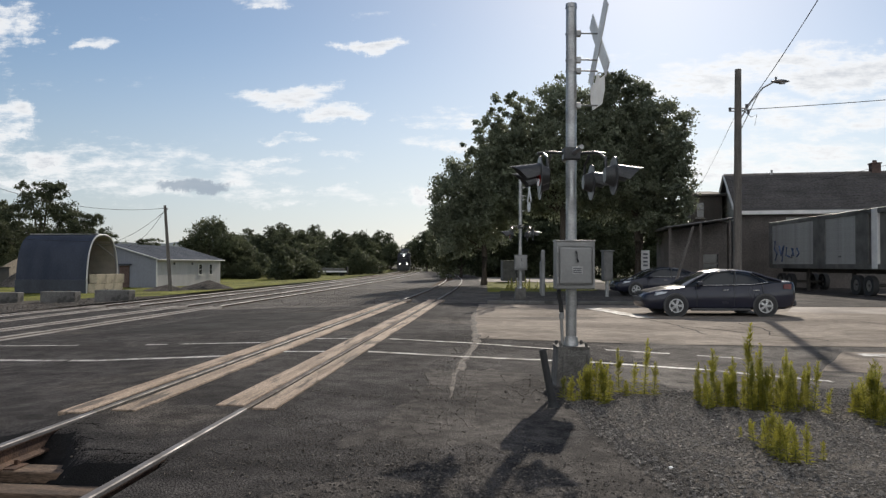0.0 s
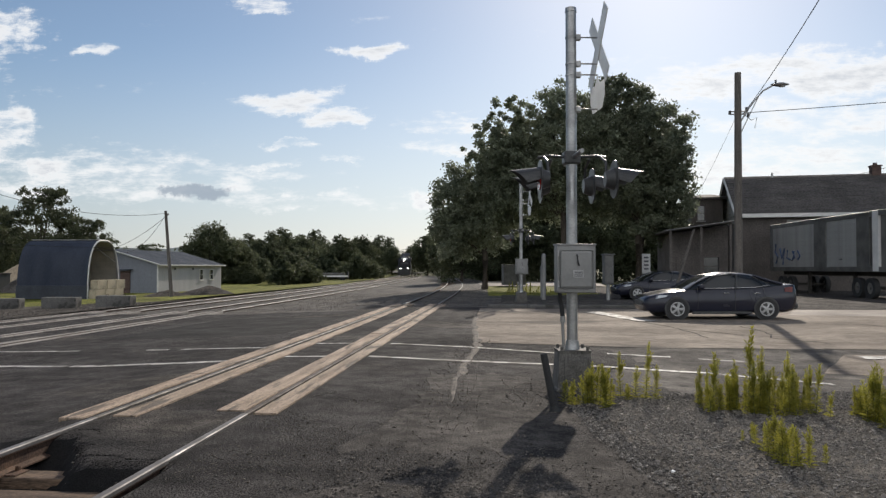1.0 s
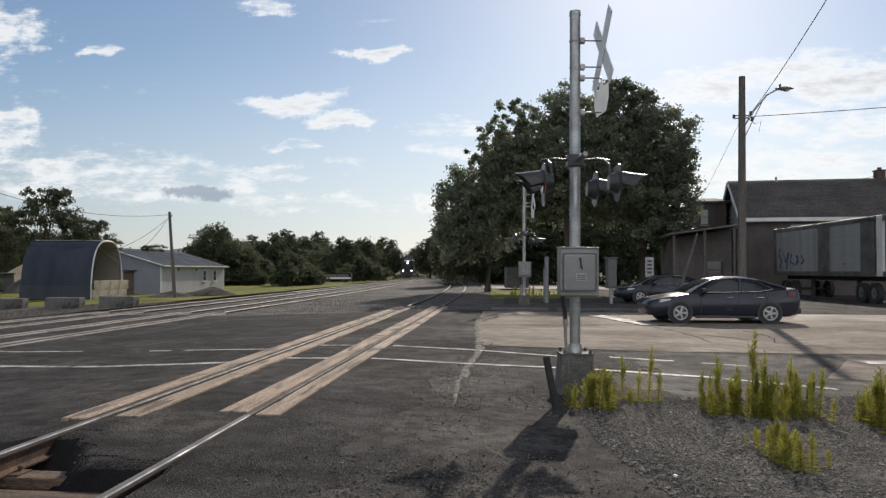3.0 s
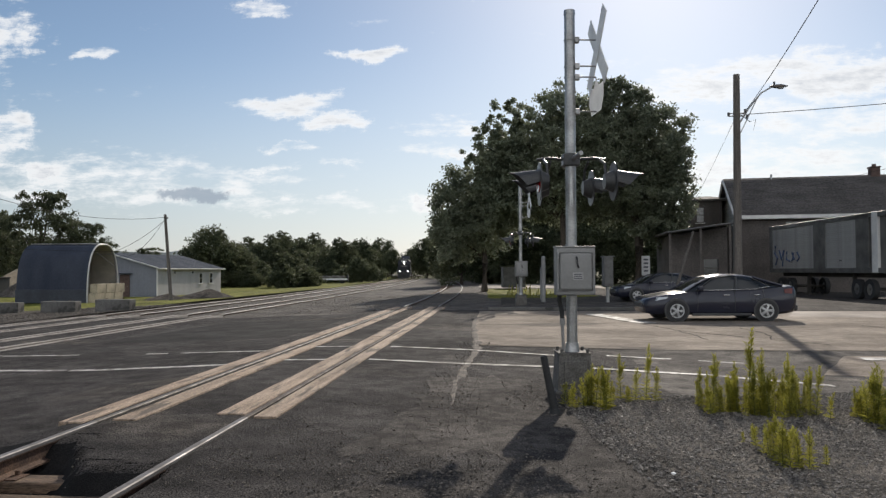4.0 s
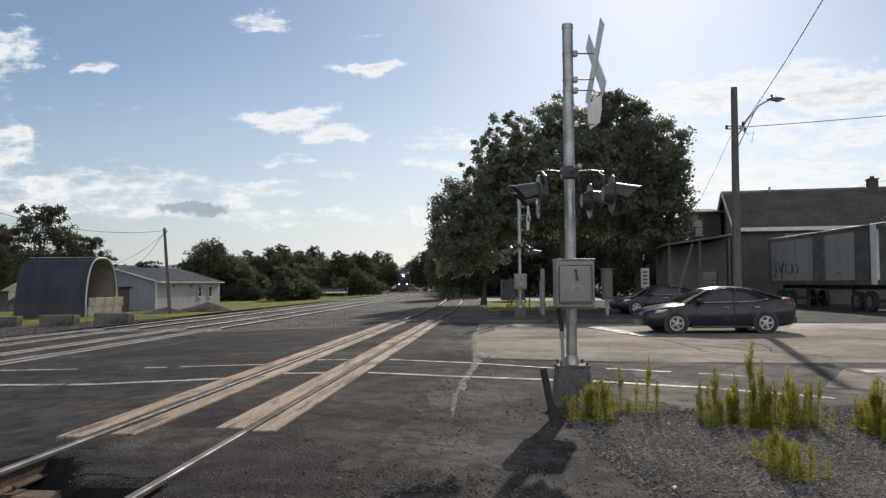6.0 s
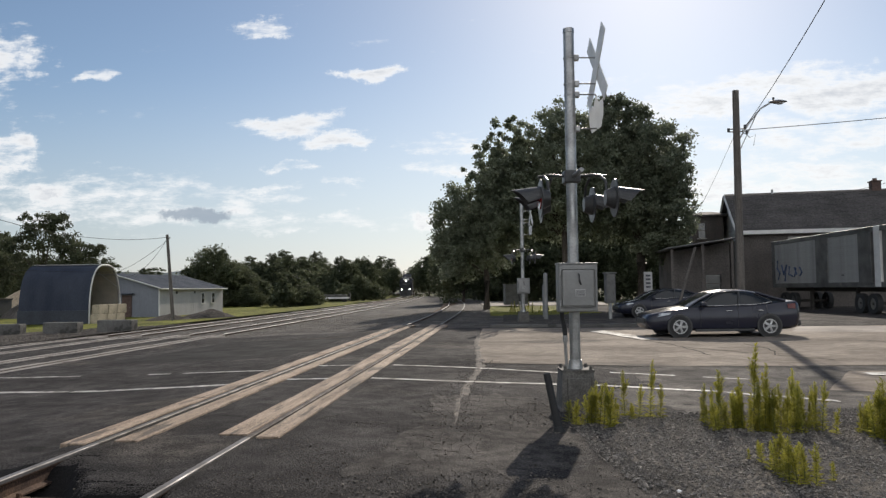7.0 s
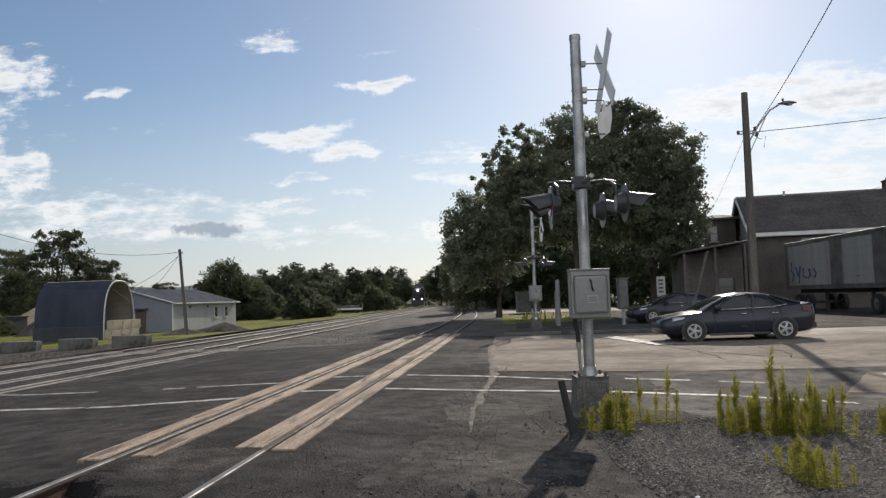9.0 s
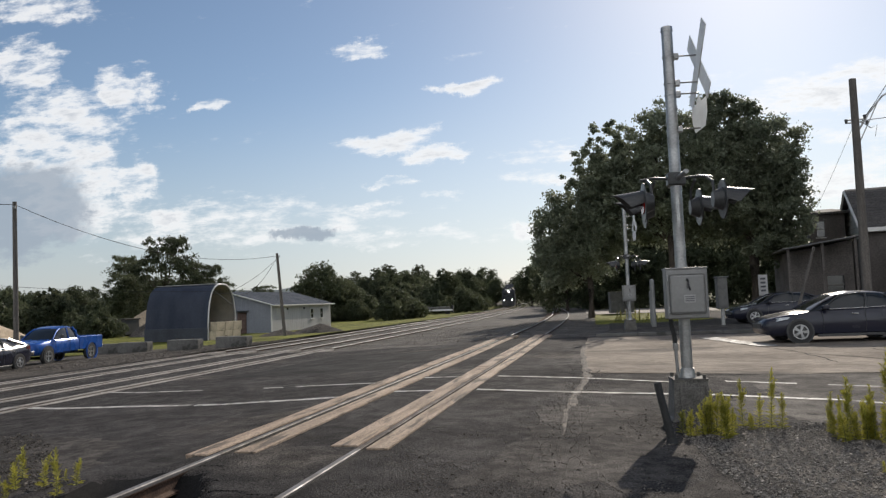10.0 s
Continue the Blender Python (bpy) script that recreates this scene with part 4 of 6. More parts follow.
def relay_case(x, y, label, w, d, h, leg):
    c = thing("relay_case", pose(x, y, zg(x, y) - 0.02, 0, 0, 8), label, "equipment case", "equipment cases by the far signal")
    body = part("body", box(-w / 2, w / 2, -d / 2, d / 2, leg, leg + h, bevel=0.03), CASEGREY, c)
    part("door", box(-w / 2 + 0.06, w / 2 - 0.06, -d / 2 - 0.02, -d / 2 + 0.01, leg + 0.08, leg + h - 0.1, bevel=0.015), CASEGREY, body)
    part("roof", box(-w / 2 - 0.05, w / 2 + 0.05, -d / 2 - 0.06, d / 2 + 0.05, leg + h, leg + h + 0.06, bevel=0.02), CASEGREY, body)
    part("post", rod((0, 0, 0), (0, 0, leg + 0.02), 0.08, n=14), GALV, c, "", True)
    for z in (0.3, 0.6):
        part("latch", rod((w / 2 - 0.12, -d / 2 - 0.05, leg + h * z), (w / 2 - 0.12, -d / 2, leg + h * z), 0.02, n=8), SIGNAL, body)


relay_case(4.75, 33.4, "grey metal equipment case on a post", 0.42, 0.4, 1.3, 0.8)
relay_case(1.0, 60.0, "grey equipment cabinet in the shade under the trees", 1.8, 1.2, 1.6, 0.15)
sgn = thing("yard_sign", pose(7.7, 40, 0), "narrow white sign on a post", "sign")
part("panel", box(-0.22, 0.22, -0.015, 0.015, 1.2, 2.25, bevel=0.006), SIGNDULL, sgn)
part("post", rod((0, 0.03, 0), (0, 0.03, 2.2), 0.035, n=10), GALV, sgn)
for z in (2.05, 1.85, 1.65, 1.45):
    part("writing", box(-0.12, 0.12, -0.018, -0.0155, z - 0.05, z + 0.05), BAR, sgn)


# ---- road vehicles ----
def wheel(parent, x, y, r, side, spokes=10):
    w = part("wheel", disc_ring((x, y, r), (0, 1, 0), r, r * 0.66, 0.20, 32), BLACK, parent, "black tyre", True)
    yy = y + side * 0.085
    rim = part("rim", disc_ring((x, yy, r), (0, 1, 0), r * 0.67, r * 0.58, 0.05, 28), RIM, w, "silver alloy rim", True)
    part("brake_disc", rod((x, y - 0.02, r), (x, y + 0.02, r), r * 0.6, n=24), SIGNAL, w)
    bm = rod((x, yy - 0.02, r), (x, yy + 0.02, r), r * 0.16, n=14)
    for k in range(spokes):
        a = 2 * math.pi * (k // 2) / (spokes / 2) + (0.13 if k % 2 else -0.13)
        p = Vector((x + math.cos(a) * r * 0.6, yy, r + math.sin(a) * r * 0.6))
        rod((x + math.cos(a) * r * 0.1, yy, r + math.sin(a) * r * 0.1), p, 0.026, 0.018, 6, bm)
    part("spokes", bm, RIM, w, "silver alloy spokes")


def ip(x, table):
    return float(np.interp(x, [t[0] for t in table], [t[1] for t in table]))


def hull(xs, width, low, top, crown=0.03):
    """A car body's lower shell: rings across it along its length."""
    rings = []
    for x in xs:
        w, z0, z1 = ip(x, width), ip(x, low), ip(x, top)
        h = z1 - z0
        half = [(w * 0.86, z0), (w * 0.97, z0 + 0.08), (w, z0 + h * 0.38), (w * 1.0, z0 + h * 0.62), (w * 0.965, z0 + h * 0.88), (w * 0.90, z1 - 0.012), (w * 0.72, z1 + crown * 0.4), (w * 0.35, z1 + crown)]
        rings.append([(x, -a, b) for a, b in half] + [(x, a, b) for a, b in half[::-1]])
    return loft(rings)


def cabin(stations):
    """Rings of a greenhouse: x, belt half width, belt height, roof half width, roof height."""
    return [[(x, -wb, zb), (x, -(wb * 0.45 + wr * 0.55), zb * 0.4 + zr * 0.6), (x, -wr, zr - 0.02), (x, -wr * 0.8, zr + 0.012), (x, 0, zr + 0.03),
             (x, wr * 0.8, zr + 0.012), (x, wr, zr - 0.02), (x, wb * 0.45 + wr * 0.55, zb * 0.4 + zr * 0.6), (x, wb, zb)] for x, wb, zb, wr, zr in stations]


def strip(points, half, thick, mtl, name, parent, label=""):
    """A thin bar bent along points."""
    return part(name, tube(points, half, 6), mtl, parent, label)


def sedan(m, paint, label, group=""):
    c = thing("sedan", m, label, "car", group)
    width = [(0, 0.52), (0.06, 0.66), (0.25, 0.80), (0.7, 0.875), (1.2, 0.895), (2.4, 0.90), (3.6, 0.895), (4.2, 0.86), (4.5, 0.80), (4.62, 0.72), (4.66, 0.62)]
    low = [(0, 0.36), (0.1, 0.24), (0.5, 0.20), (2.3, 0.19), (4.2, 0.21), (4.55, 0.28), (4.66, 0.42)]
    top = [(0, 0.60), (0.1, 0.69), (0.4, 0.77), (0.9, 0.86), (1.35, 0.925), (2.2, 0.955), (3.2, 0.98), (3.9, 1.03), (4.3, 1.075), (4.5, 1.08), (4.6, 1.03), (4.66, 0.9)]
    xs = [0, 0.03, 0.1, 0.2, 0.4, 0.7, 1.0, 1.35, 1.8, 2.3, 2.8, 3.3, 3.8, 4.1, 4.3, 4.5, 4.58, 4.63, 4.66]
    body = part("body", hull(xs, width, low, top), paint, c, "", True)
    st = [(1.22, 0.80, 0.90, 0.74, 0.915), (1.6, 0.82, 0.94, 0.66, 1.14), (2.05, 0.83, 0.955, 0.60, 1.355), (2.5, 0.83, 0.965, 0.60, 1.42), (3.0, 0.825, 0.975, 0.59, 1.41), (3.45, 0.81, 1.0, 0.57, 1.335),
          (3.9, 0.79, 1.03, 0.60, 1.18), (4.2, 0.76, 1.06, 0.66, 1.09)]
    gh = part("glasshouse", loft(cabin(st)), GLASS, c, "dark tinted window glass", True)
    roof = [(2.0, 0.61, 1.335), (2.2, 0.605, 1.385), (2.5, 0.605, 1.42), (3.0, 0.595, 1.41), (3.35, 0.58, 1.362)]
    rr = [[(x, -w - 0.012, z - 0.045), (x, -w * 0.8, z + 0.022), (x, 0, z + 0.042), (x, w * 0.8, z + 0.022), (x, w + 0.012, z - 0.045), (x, w * 0.8, z - 0.01), (x, 0, z), (x, -w * 0.8, z - 0.01)] for x, w, z in roof]
    part("roof", loft(rr), paint, c, "", True)
    for s in (-1, 1):
        strip([(1.25, s * 0.79, 0.925), (1.6, s * 0.675, 1.14), (2.05, s * 0.61, 1.35)], 0.028, 0, paint, "front_pillar", c)
        strip([(2.72, s * 0.84, 0.95), (2.78, s * 0.745, 1.2), (2.82, s * 0.61, 1.39)], 0.03, 0, SIGNAL, "door_pillar", c)
        strip([(3.35, s * 0.59, 1.355), (3.8, s * 0.66, 1.2), (4.2, s * 0.70, 1.09)], 0.045, 0, paint, "rear_pillar", c)
        strip([(1.55, s * 0.845, 0.95), (2.4, s * 0.855, 0.965), (3.3, s * 0.85, 0.99), (3.75, s * 0.82, 1.06)], 0.009, 0, CHROME, "window_trim", c, "bright window trim")
        strip([(1.55, s * 0.835, 0.96), (2.1, s * 0.64, 1.335), (2.6, s * 0.635, 1.40), (3.2, s * 0.63, 1.375), (3.75, s * 0.80, 1.08)], 0.012, 0, SIGNAL, "window_seal", c)
        for x, z0, z1 in ((1.55, 0.32, 0.93), (2.68, 0.30, 0.95), (3.55, 0.50, 0.98)):
            strip([(x, s * 0.897, z0), (x + 0.02, s * 0.905, (z0 + z1) / 2), (x, s * 0.872, z1)], 0.006, 0, SIGNAL, "door_gap", body)
        for x in (2.42, 3.35):
            part("door_handle", box(x - 0.09, x + 0.09, s * 0.89, s * 0.925, 0.80, 0.825, bevel=0.008), CHROME, body, "bright door handle")
        mr = part("mirror", box(1.55, 1.72, s * 0.86, s * 1.03, 0.95, 1.08, bevel=0.035), paint, c)
        part("mirror_arm", rod((1.66, s * 0.80, 0.96), (1.66, s * 0.9, 0.99), 0.025, n=8), SIGNAL, mr)
        part("headlight", loft([[(0.10, s * 0.60, 0.60), (0.14, s * 0.60, 0.69), (0.12, s * 0.56, 0.64)], [(0.34, s * 0.82, 0.64), (0.42, s * 0.80, 0.75), (0.34, s * 0.76, 0.70)],
                                 [(0.62, s * 0.868, 0.70), (0.68, s * 0.862, 0.76), (0.62, s * 0.83, 0.74)]]), HEADLIGHT, body, "clear headlight")
        part("tail_light", loft([[(4.20, s * 0.862, 0.86), (4.20, s * 0.852, 0.99), (4.2, s * 0.80, 0.93)], [(4.45, s * 0.82, 0.84), (4.45, s * 0.81, 1.01), (4.4, s * 0.76, 0.93)],
                                  [(4.62, s * 0.66, 0.88), (4.61, s * 0.64, 0.99), (4.55, s * 0.62, 0.93)]]), TAIL, body, "red tail light")
        for x in (0.93, 3.63):
            part("wheel_arch", disc_ring((x, s * 0.87, 0.335), (0, 1, 0), 0.375, 0.05, 0.07, 30), SIGNAL, body)
            wheel(c, x, s * 0.82, 0.325, s)
        part("sill", box(1.4, 3.2, s * 0.80, s * 0.885, 0.17, 0.25, bevel=0.02), SIGNAL, body)
    part("grille", box(-0.012, 0.06, -0.42, 0.42, 0.42, 0.58, bevel=0.02), SIGNAL, body)
    part("rear_bumper", box(4.50, 4.70, -0.68, 0.68, 0.30, 0.50, bevel=0.06), SIGNAL, body)
    part("number_plate", box(4.655, 4.672, -0.25, 0.25, 0.66, 0.78), SHEETWHITE, body)
    return c


CAR = sedan(pose(4.14, 22.78, -0.005, 0, 0, 4.6), CARPAINT, "dark blue-grey sedan waiting on the road before the crossing")
CAR.scale = (0.965, 1.0, 0.945)
PARKED = copy_thing(CAR, pose(5.45, 36.6, -0.01, 0, 0, 8))
tagged(PARKED, "dark sedan parked in the shade behind the road")


def pickup(m, paint, label):
    c = thing("pickup_truck", m, label, "pickup truck")
    width = [(0, 0.62), (0.08, 0.78), (0.3, 0.86), (1.0, 0.90), (5.0, 0.90), (5.25, 0.88), (5.3, 0.84)]
    low = [(0, 0.52), (0.15, 0.42), (2, 0.42), (4.2, 0.46), (5.3, 0.58)]
    top = [(0, 0.86), (0.08, 0.95), (0.5, 1.02), (1.35, 1.10), (1.6, 1.12), (3.2, 1.13), (3.25, 1.15), (5.3, 1.17)]
    body = part("body", hull([0, 0.04, 0.1, 0.3, 0.6, 1.0, 1.35, 1.6, 2.2, 2.8, 3.2, 3.3], width, low, top, 0.02), paint, c, "", True)
    st = [(1.38, 0.80, 1.08, 0.76, 1.10), (1.8, 0.82, 1.10, 0.68, 1.42), (2.15, 0.82, 1.11, 0.62, 1.62), (2.6, 0.82, 1.12, 0.63, 1.67), (3.05, 0.82, 1.13, 0.63, 1.64), (3.27, 0.82, 1.13, 0.66, 1.45), (3.3, 0.80, 1.13, 0.70, 1.16)]
    part("glasshouse", loft(cabin(st)), GLASS, c, "dark window glass", True)
    roof = [(2.08, 0.64, 1.60), (2.3, 0.645, 1.65), (2.6, 0.645, 1.68), (3.08, 0.645, 1.645)]
    rr = [[(x, -w - 0.012, z - 0.05), (x, -w * 0.8, z + 0.022), (x, 0, z + 0.042), (x, w * 0.8, z + 0.022), (x, w + 0.012, z - 0.05), (x, w * 0.8, z - 0.01), (x, 0, z), (x, -w * 0.8, z - 0.01)] for x, w, z in roof]
    part("roof", loft(rr), paint, c, "", True)
    for s in (-1, 1):
        strip([(1.42, s * 0.79, 1.11), (1.8, s * 0.69, 1.42), (2.15, s * 0.63, 1.61)], 0.035, 0, paint, "front_pillar", c)
        strip([(2.55, s * 0.83, 1.12), (2.6, s * 0.73, 1.42), (2.62, s * 0.64, 1.65)], 0.035, 0, paint, "door_pillar", c)
        strip([(3.27, s * 0.82, 1.13), (3.25, s * 0.74, 1.42), (3.1, s * 0.64, 1.63)], 0.06, 0, paint, "rear_pillar", c)
        part("bed_side", box(3.34, 5.3, s * 0.80, s * 0.90, 0.52, 1.16, bevel=0.03), paint, c)
        part("fender_flare", disc_ring((4.35, s * 0.89, 0.42), (0, 1, 0), 0.50, 0.40, 0.08, 28), paint, c)
        for x in (0.95, 4.25):
            part("wheel_arch", disc_ring((x, s * 0.865, 0.42), (0, 1, 0), 0.44, 0.05, 0.085, 28), SIGNAL, body)
            wheel(c, x, s * 0.83, 0.37, s, 8)
        part("headlight", box(-0.01, 0.12, s * 0.50 - 0.14, s * 0.50 + 0.14, 0.74, 0.88, bevel=0.02), HEADLIGHT, body, "clear headlight")
        part("tail_light", box(5.27, 5.32, s * 0.83 - 0.06, s * 0.83 + 0.06, 0.78, 1.05, bevel=0.01), TAIL, c, "red tail light")
        part("mirror", box(1.72, 1.84, s * 0.92, s * 1.08, 1.14, 1.34, bevel=0.03), SIGNAL, c)
        part("door_handle", box(2.4, 2.55, s * 0.885, s * 0.92, 0.98, 1.01, bevel=0.006), SIGNAL, body)
        strip([(1.5, s * 0.90, 0.5), (1.5, s * 0.905, 0.8), (1.52, s * 0.87, 1.1)], 0.007, 0, SIGNAL, "door_gap", body)
        strip([(2.62, s * 0.90, 0.5), (2.62, s * 0.905, 0.8), (2.6, s * 0.87, 1.12)], 0.007, 0, SIGNAL, "door_gap", body)
    part("bed_floor", box(3.3, 5.25, -0.8, 0.8, 0.62, 0.70), SIGNAL, c)
    part("bed_front", box(3.32, 3.40, -0.82, 0.82, 0.55, 1.15, bevel=0.02), paint, c)
    part("tailgate", box(5.22, 5.30, -0.80, 0.80, 0.60, 1.16, bevel=0.02), paint, c)
    part("rear_bumper", box(5.28, 5.45, -0.85, 0.85, 0.50, 0.66, bevel=0.03), CHROME, c, "chrome rear bumper")
    part("front_bumper", box(-0.12, 0.1, -0.84, 0.84, 0.48, 0.68, bevel=0.04), CHROME, c, "chrome front bumper")
    part("grille", box(-0.02, 0.05, -0.36, 0.36, 0.72, 0.90, bevel=0.02), SIGNAL, body)
    part("axle", rod((4.25, -0.8, 0.37), (4.25, 0.8, 0.37), 0.06, n=10), SIGNAL, c)
    return c


TRUCK = pickup(pose(-26.0, 28.3, -0.66, 0, 0, 96), BLUEPAINT, "bright blue pickup truck parked on the gravel verge")
DARKCAR = copy_thing(CAR, pose(-24.4, 22.6, -0.62, 0, 0, 96))
tagged(DARKCAR, "dark sedan parked nose to nose with the blue pickup")


def delivery_trailer(m):
    """A side-loading delivery trailer with roll-up bays, and its dark tractor."""
    t = thing("delivery_trailer", m, "grey side-loading delivery trailer with roll-up bays and graffiti", "trailer")
    L, H, Wd, z0 = 13.5, 2.80, 2.4, 1.42
    body = part("body", box(0, L, 0.10, Wd - 0.1, z0, z0 + H, bevel=0.04), TRAILER, t)
    part("bottom_rail", box(0, L, -0.02, 0.10, z0 - 0.12, z0 + 0.14, bevel=0.02), TRAILER, body)
    part("top_rail", box(0, L, -0.02, 0.10, z0 + H - 0.22, z0 + H + 0.03, bevel=0.02), TRAILER, body)
    for a, b in ((0.2, 6.3), (7.3, 10.9)):
        d = part("roll_door", box(a + 0.22, b - 0.22, 0.05, 0.11, z0 + 0.14, z0 + H - 0.22), ROLLDOOR, body)
        n = 24
        hh = (H - 0.36) / n
        me = mesh_of("slat", box(a + 0.22, b - 0.22, -0.0, 0.055, 0.006, hh - 0.006, bevel=0.008), ROLLDOOR)
        for k in range(n):
            link_mesh("slat", me, d, Matrix.Translation((0, 0.012, z0 + 0.14 + k * hh)))
        part("door_pull", box((a + b) / 2 - 0.1, (a + b) / 2 + 0.1, -0.03, 0.02, z0 + 0.5, z0 + 0.55), SIGNAL, d)
    for a, b in ((0.0, 0.4), (6.1, 7.5), (10.7, 11.9)):
        part("bay_post", box(a, b, -0.02, 0.12, z0, z0 + H, bevel=0.02), TRAILER, body)
    part("front_post", box(12.2, 12.75, -0.03, 0.12, z0 - 0.1, z0 + H + 0.04, bevel=0.03), TRIMW, body, "pale front corner post")
    # strokes of spray paint on the far bay
    for pts in ([(0.9, 3.0), (0.8, 2.5), (1.2, 2.2), (0.9, 1.8)], [(1.5, 2.7), (1.8, 2.1), (2.2, 2.7), (1.9, 1.7)], [(2.6, 2.6), (2.5, 2.1), (3.0, 2.0)], [(3.3, 2.5), (3.6, 2.1), (3.3, 2.0), (3.5, 2.5)], [(4.0, 2.5), (4.3, 2.2), (4.0, 2.0)]):
        part("graffiti", tube([(x, 0.002, z) for x, z in pts], 0.06, 6), GRAFFITI, body, "blue sprayed graffiti stroke")
    ch = part("chassis", box(0.3, L - 0.3, 0.7, 1.7, z0 - 0.35, z0 - 0.04, bevel=0.03), GRIME, t)
    for x in (1.4, 2.7, L - 3.0, L - 1.8):
        for y, s in ((0.22, -1), (Wd - 0.22, 1)):
            w = part("wheel", disc_ring((x, y, 0.5), (0, 1, 0), 0.5, 0.29, 0.26, 28), BLACK, t, "black tyre", True)
            part("rim", disc_ring((x, y + s * 0.05, 0.5), (0, 1, 0), 0.30, 0.08, 0.08, 20), TRAILER, w, "grey steel rim", True)
        part("axle", rod((x, 0.2, 0.5), (x, Wd - 0.2, 0.5), 0.07, n=10), GRIME, ch)
    for x in (4.2, 9.4):
        part("landing_leg", box(x - 0.08, x + 0.08, 0.5, 0.66, 0.05, z0 - 0.04), GRIME, t)
        part("foot", box(x - 0.18, x + 0.18, 0.42, 0.74, 0, 0.06), GRIME, t)
    return t


delivery_trailer(pose(17.4, 49.3, 0.0, 0, 0, -87.7))


# ---- buildings ----
def wall_box(name, x0, x1, y0, y1, z0, z1, mtl, parent, label=""):
    return part(name, box(x0, x1, y0, y1, z0, z1), mtl, parent, label)


def window(parent, x, y, z, w, h, facing, deep=0.06, name="window", frame_mat=TRIMW):
    """facing: 'x' or '-y', the way that the window looks."""
    def bx(a0, a1, b0, b1, c0, c1):
        return box(b0, b1, a0, a1, c0, c1) if facing == "x" else box(a0, a1, -b1, -b0, c0, c1)
    u, v = (y, x) if facing == "x" else (x, -y)
    fr = bmesh.new()
    for a0, a1, c0, c1 in ((u - w / 2 - 0.06, u + w / 2 + 0.06, z - 0.06, z), (u - w / 2 - 0.06, u + w / 2 + 0.06, z + h, z + h + 0.08),
                           (u - w / 2 - 0.06, u - w / 2, z, z + h), (u + w / 2, u + w / 2 + 0.06, z, z + h), (u - w / 2, u + w / 2, z + h / 2 - 0.02, z + h / 2 + 0.02)):
        args = (a0, a1, v, v + deep, c0, c1)
        if facing == "x":
            box(args[2], args[3], args[0], args[1], args[4], args[5], fr)
        else:
            box(args[0], args[1], -args[3], -args[2], args[4], args[5], fr)
    win = part(name, fr, frame_mat, parent, "painted window frame")
    part("pane", bx(u - w / 2, u + w / 2, v + 0.004, v + 0.02, z, z + h), DARKGLASS, win, "dark glass pane")
    part("sill", bx(u - w / 2 - 0.1, u + w / 2 + 0.1, v, v + deep + 0.06, z - 0.11, z - 0.06), TRIMW, win)


def prism(pts, x0, x1, axis="y", bm=None):
    """A flat outline (across, up) drawn out along an axis."""
    bm = bm or bmesh.new()
    if axis == "y":
        rings = [[(a, t, b) for a, b in pts] for t in (x0, x1)]
    else:
        rings = [[(t, a, b) for a, b in pts] for t in (x0, x1)]
    return loft(rings, bm)


# long white metal shed beyond the main tracks
shed = thing("metal_shed", pose(-32.75, 68.2, -0.9, 0, 0, -2), "long low white metal shed with a blue-grey roof", "shed")
W_, L_, HE, HR = 9.6, 14.7, 2.75, 4.1
body = part("wall", prism([(-W_, 0), (0, 0), (0, HE), (-W_ / 2, HR), (-W_, HE)], 0, L_), SIDING, shed)
# gable end gets a darker, bluer colour than the long walls
part("gable_cladding", prism([(-W_ + 0.02, 0.02), (-0.02, 0.02), (-0.02, HE - 0.02), (-W_ / 2, HR - 0.02), (-W_ + 0.02, HE - 0.02)], -0.015, -0.002), GABLE, shed, "thin blue-grey sheet over the gable wall")
rib = mesh_of("rib", box(0, 0.012, -0.02, 0.02, 0.05, HE - 0.02), SIDING)
for k in range(33):
    link_mesh("rib", rib, body, Matrix.Translation((0.0, 0.22 + k * 0.44, 0)))
for k in range(21):
    x = -0.22 - k * 0.44
    hh = HE + (HR - HE) * (1 - abs(x + W_ / 2) / (W_ / 2))
    part("rib", box(x - 0.02, x + 0.02, -0.027, -0.015, 0.05, hh - 0.06), GABLE, body)
for s in (0, 1):
    rf = [(0.35, HE - 0.10), (-W_ / 2, HR + 0.04), (-W_ / 2, HR + 0.14), (0.35, HE + 0.0)] if s == 0 else [(-W_ - 0.35, HE - 0.10), (-W_ / 2, HR + 0.04), (-W_ / 2, HR + 0.14), (-W_ - 0.35, HE + 0.0)]
    roof = part("roof", prism(rf, -0.35, L_ + 0.35), SHEDROOF, shed)
    for k in range(16):
        y = -0.3 + k * 1.0
        a, b = Vector((rf[3][0], y, rf[3][1])), Vector((rf[2][0], y, rf[2][1]))
        part("roof_seam", rod(a, b, 0.025, n=6), SHEDROOF, roof)
part("gutter", box(0.33, 0.45, -0.35, L_ + 0.35, HE - 0.14, HE - 0.02, bevel=0.02), TRIMW, shed)
part("verge_trim", rod((0.35, -0.37, HE - 0.03), (-W_ / 2, -0.37, HR + 0.10), 0.06, n=6), TRIMW, shed)
part("corner_trim", box(-0.06, 0.05, -0.05, 0.06, 0, HE - 0.03), TRIMW, shed)
for y in (9.4, 12.0):
    window(shed, 0.02, y, 1.15, 0.75, 1.05, "x")
dr = part("door", box(-3.75, -2.75, -0.09, -0.03, 0.0, 2.1, bevel=0.01), BRICK, shed, "dark red-brown door")
part("door_handle", rod((-2.88, -0.13, 1.0), (-2.88, -0.09, 1.0), 0.03, n=8), CHROME, dr)
part("door_hood", box(-4.0, -2.5, -0.5, -0.016, 2.2, 2.28, bevel=0.02), SHEDROOF, shed)
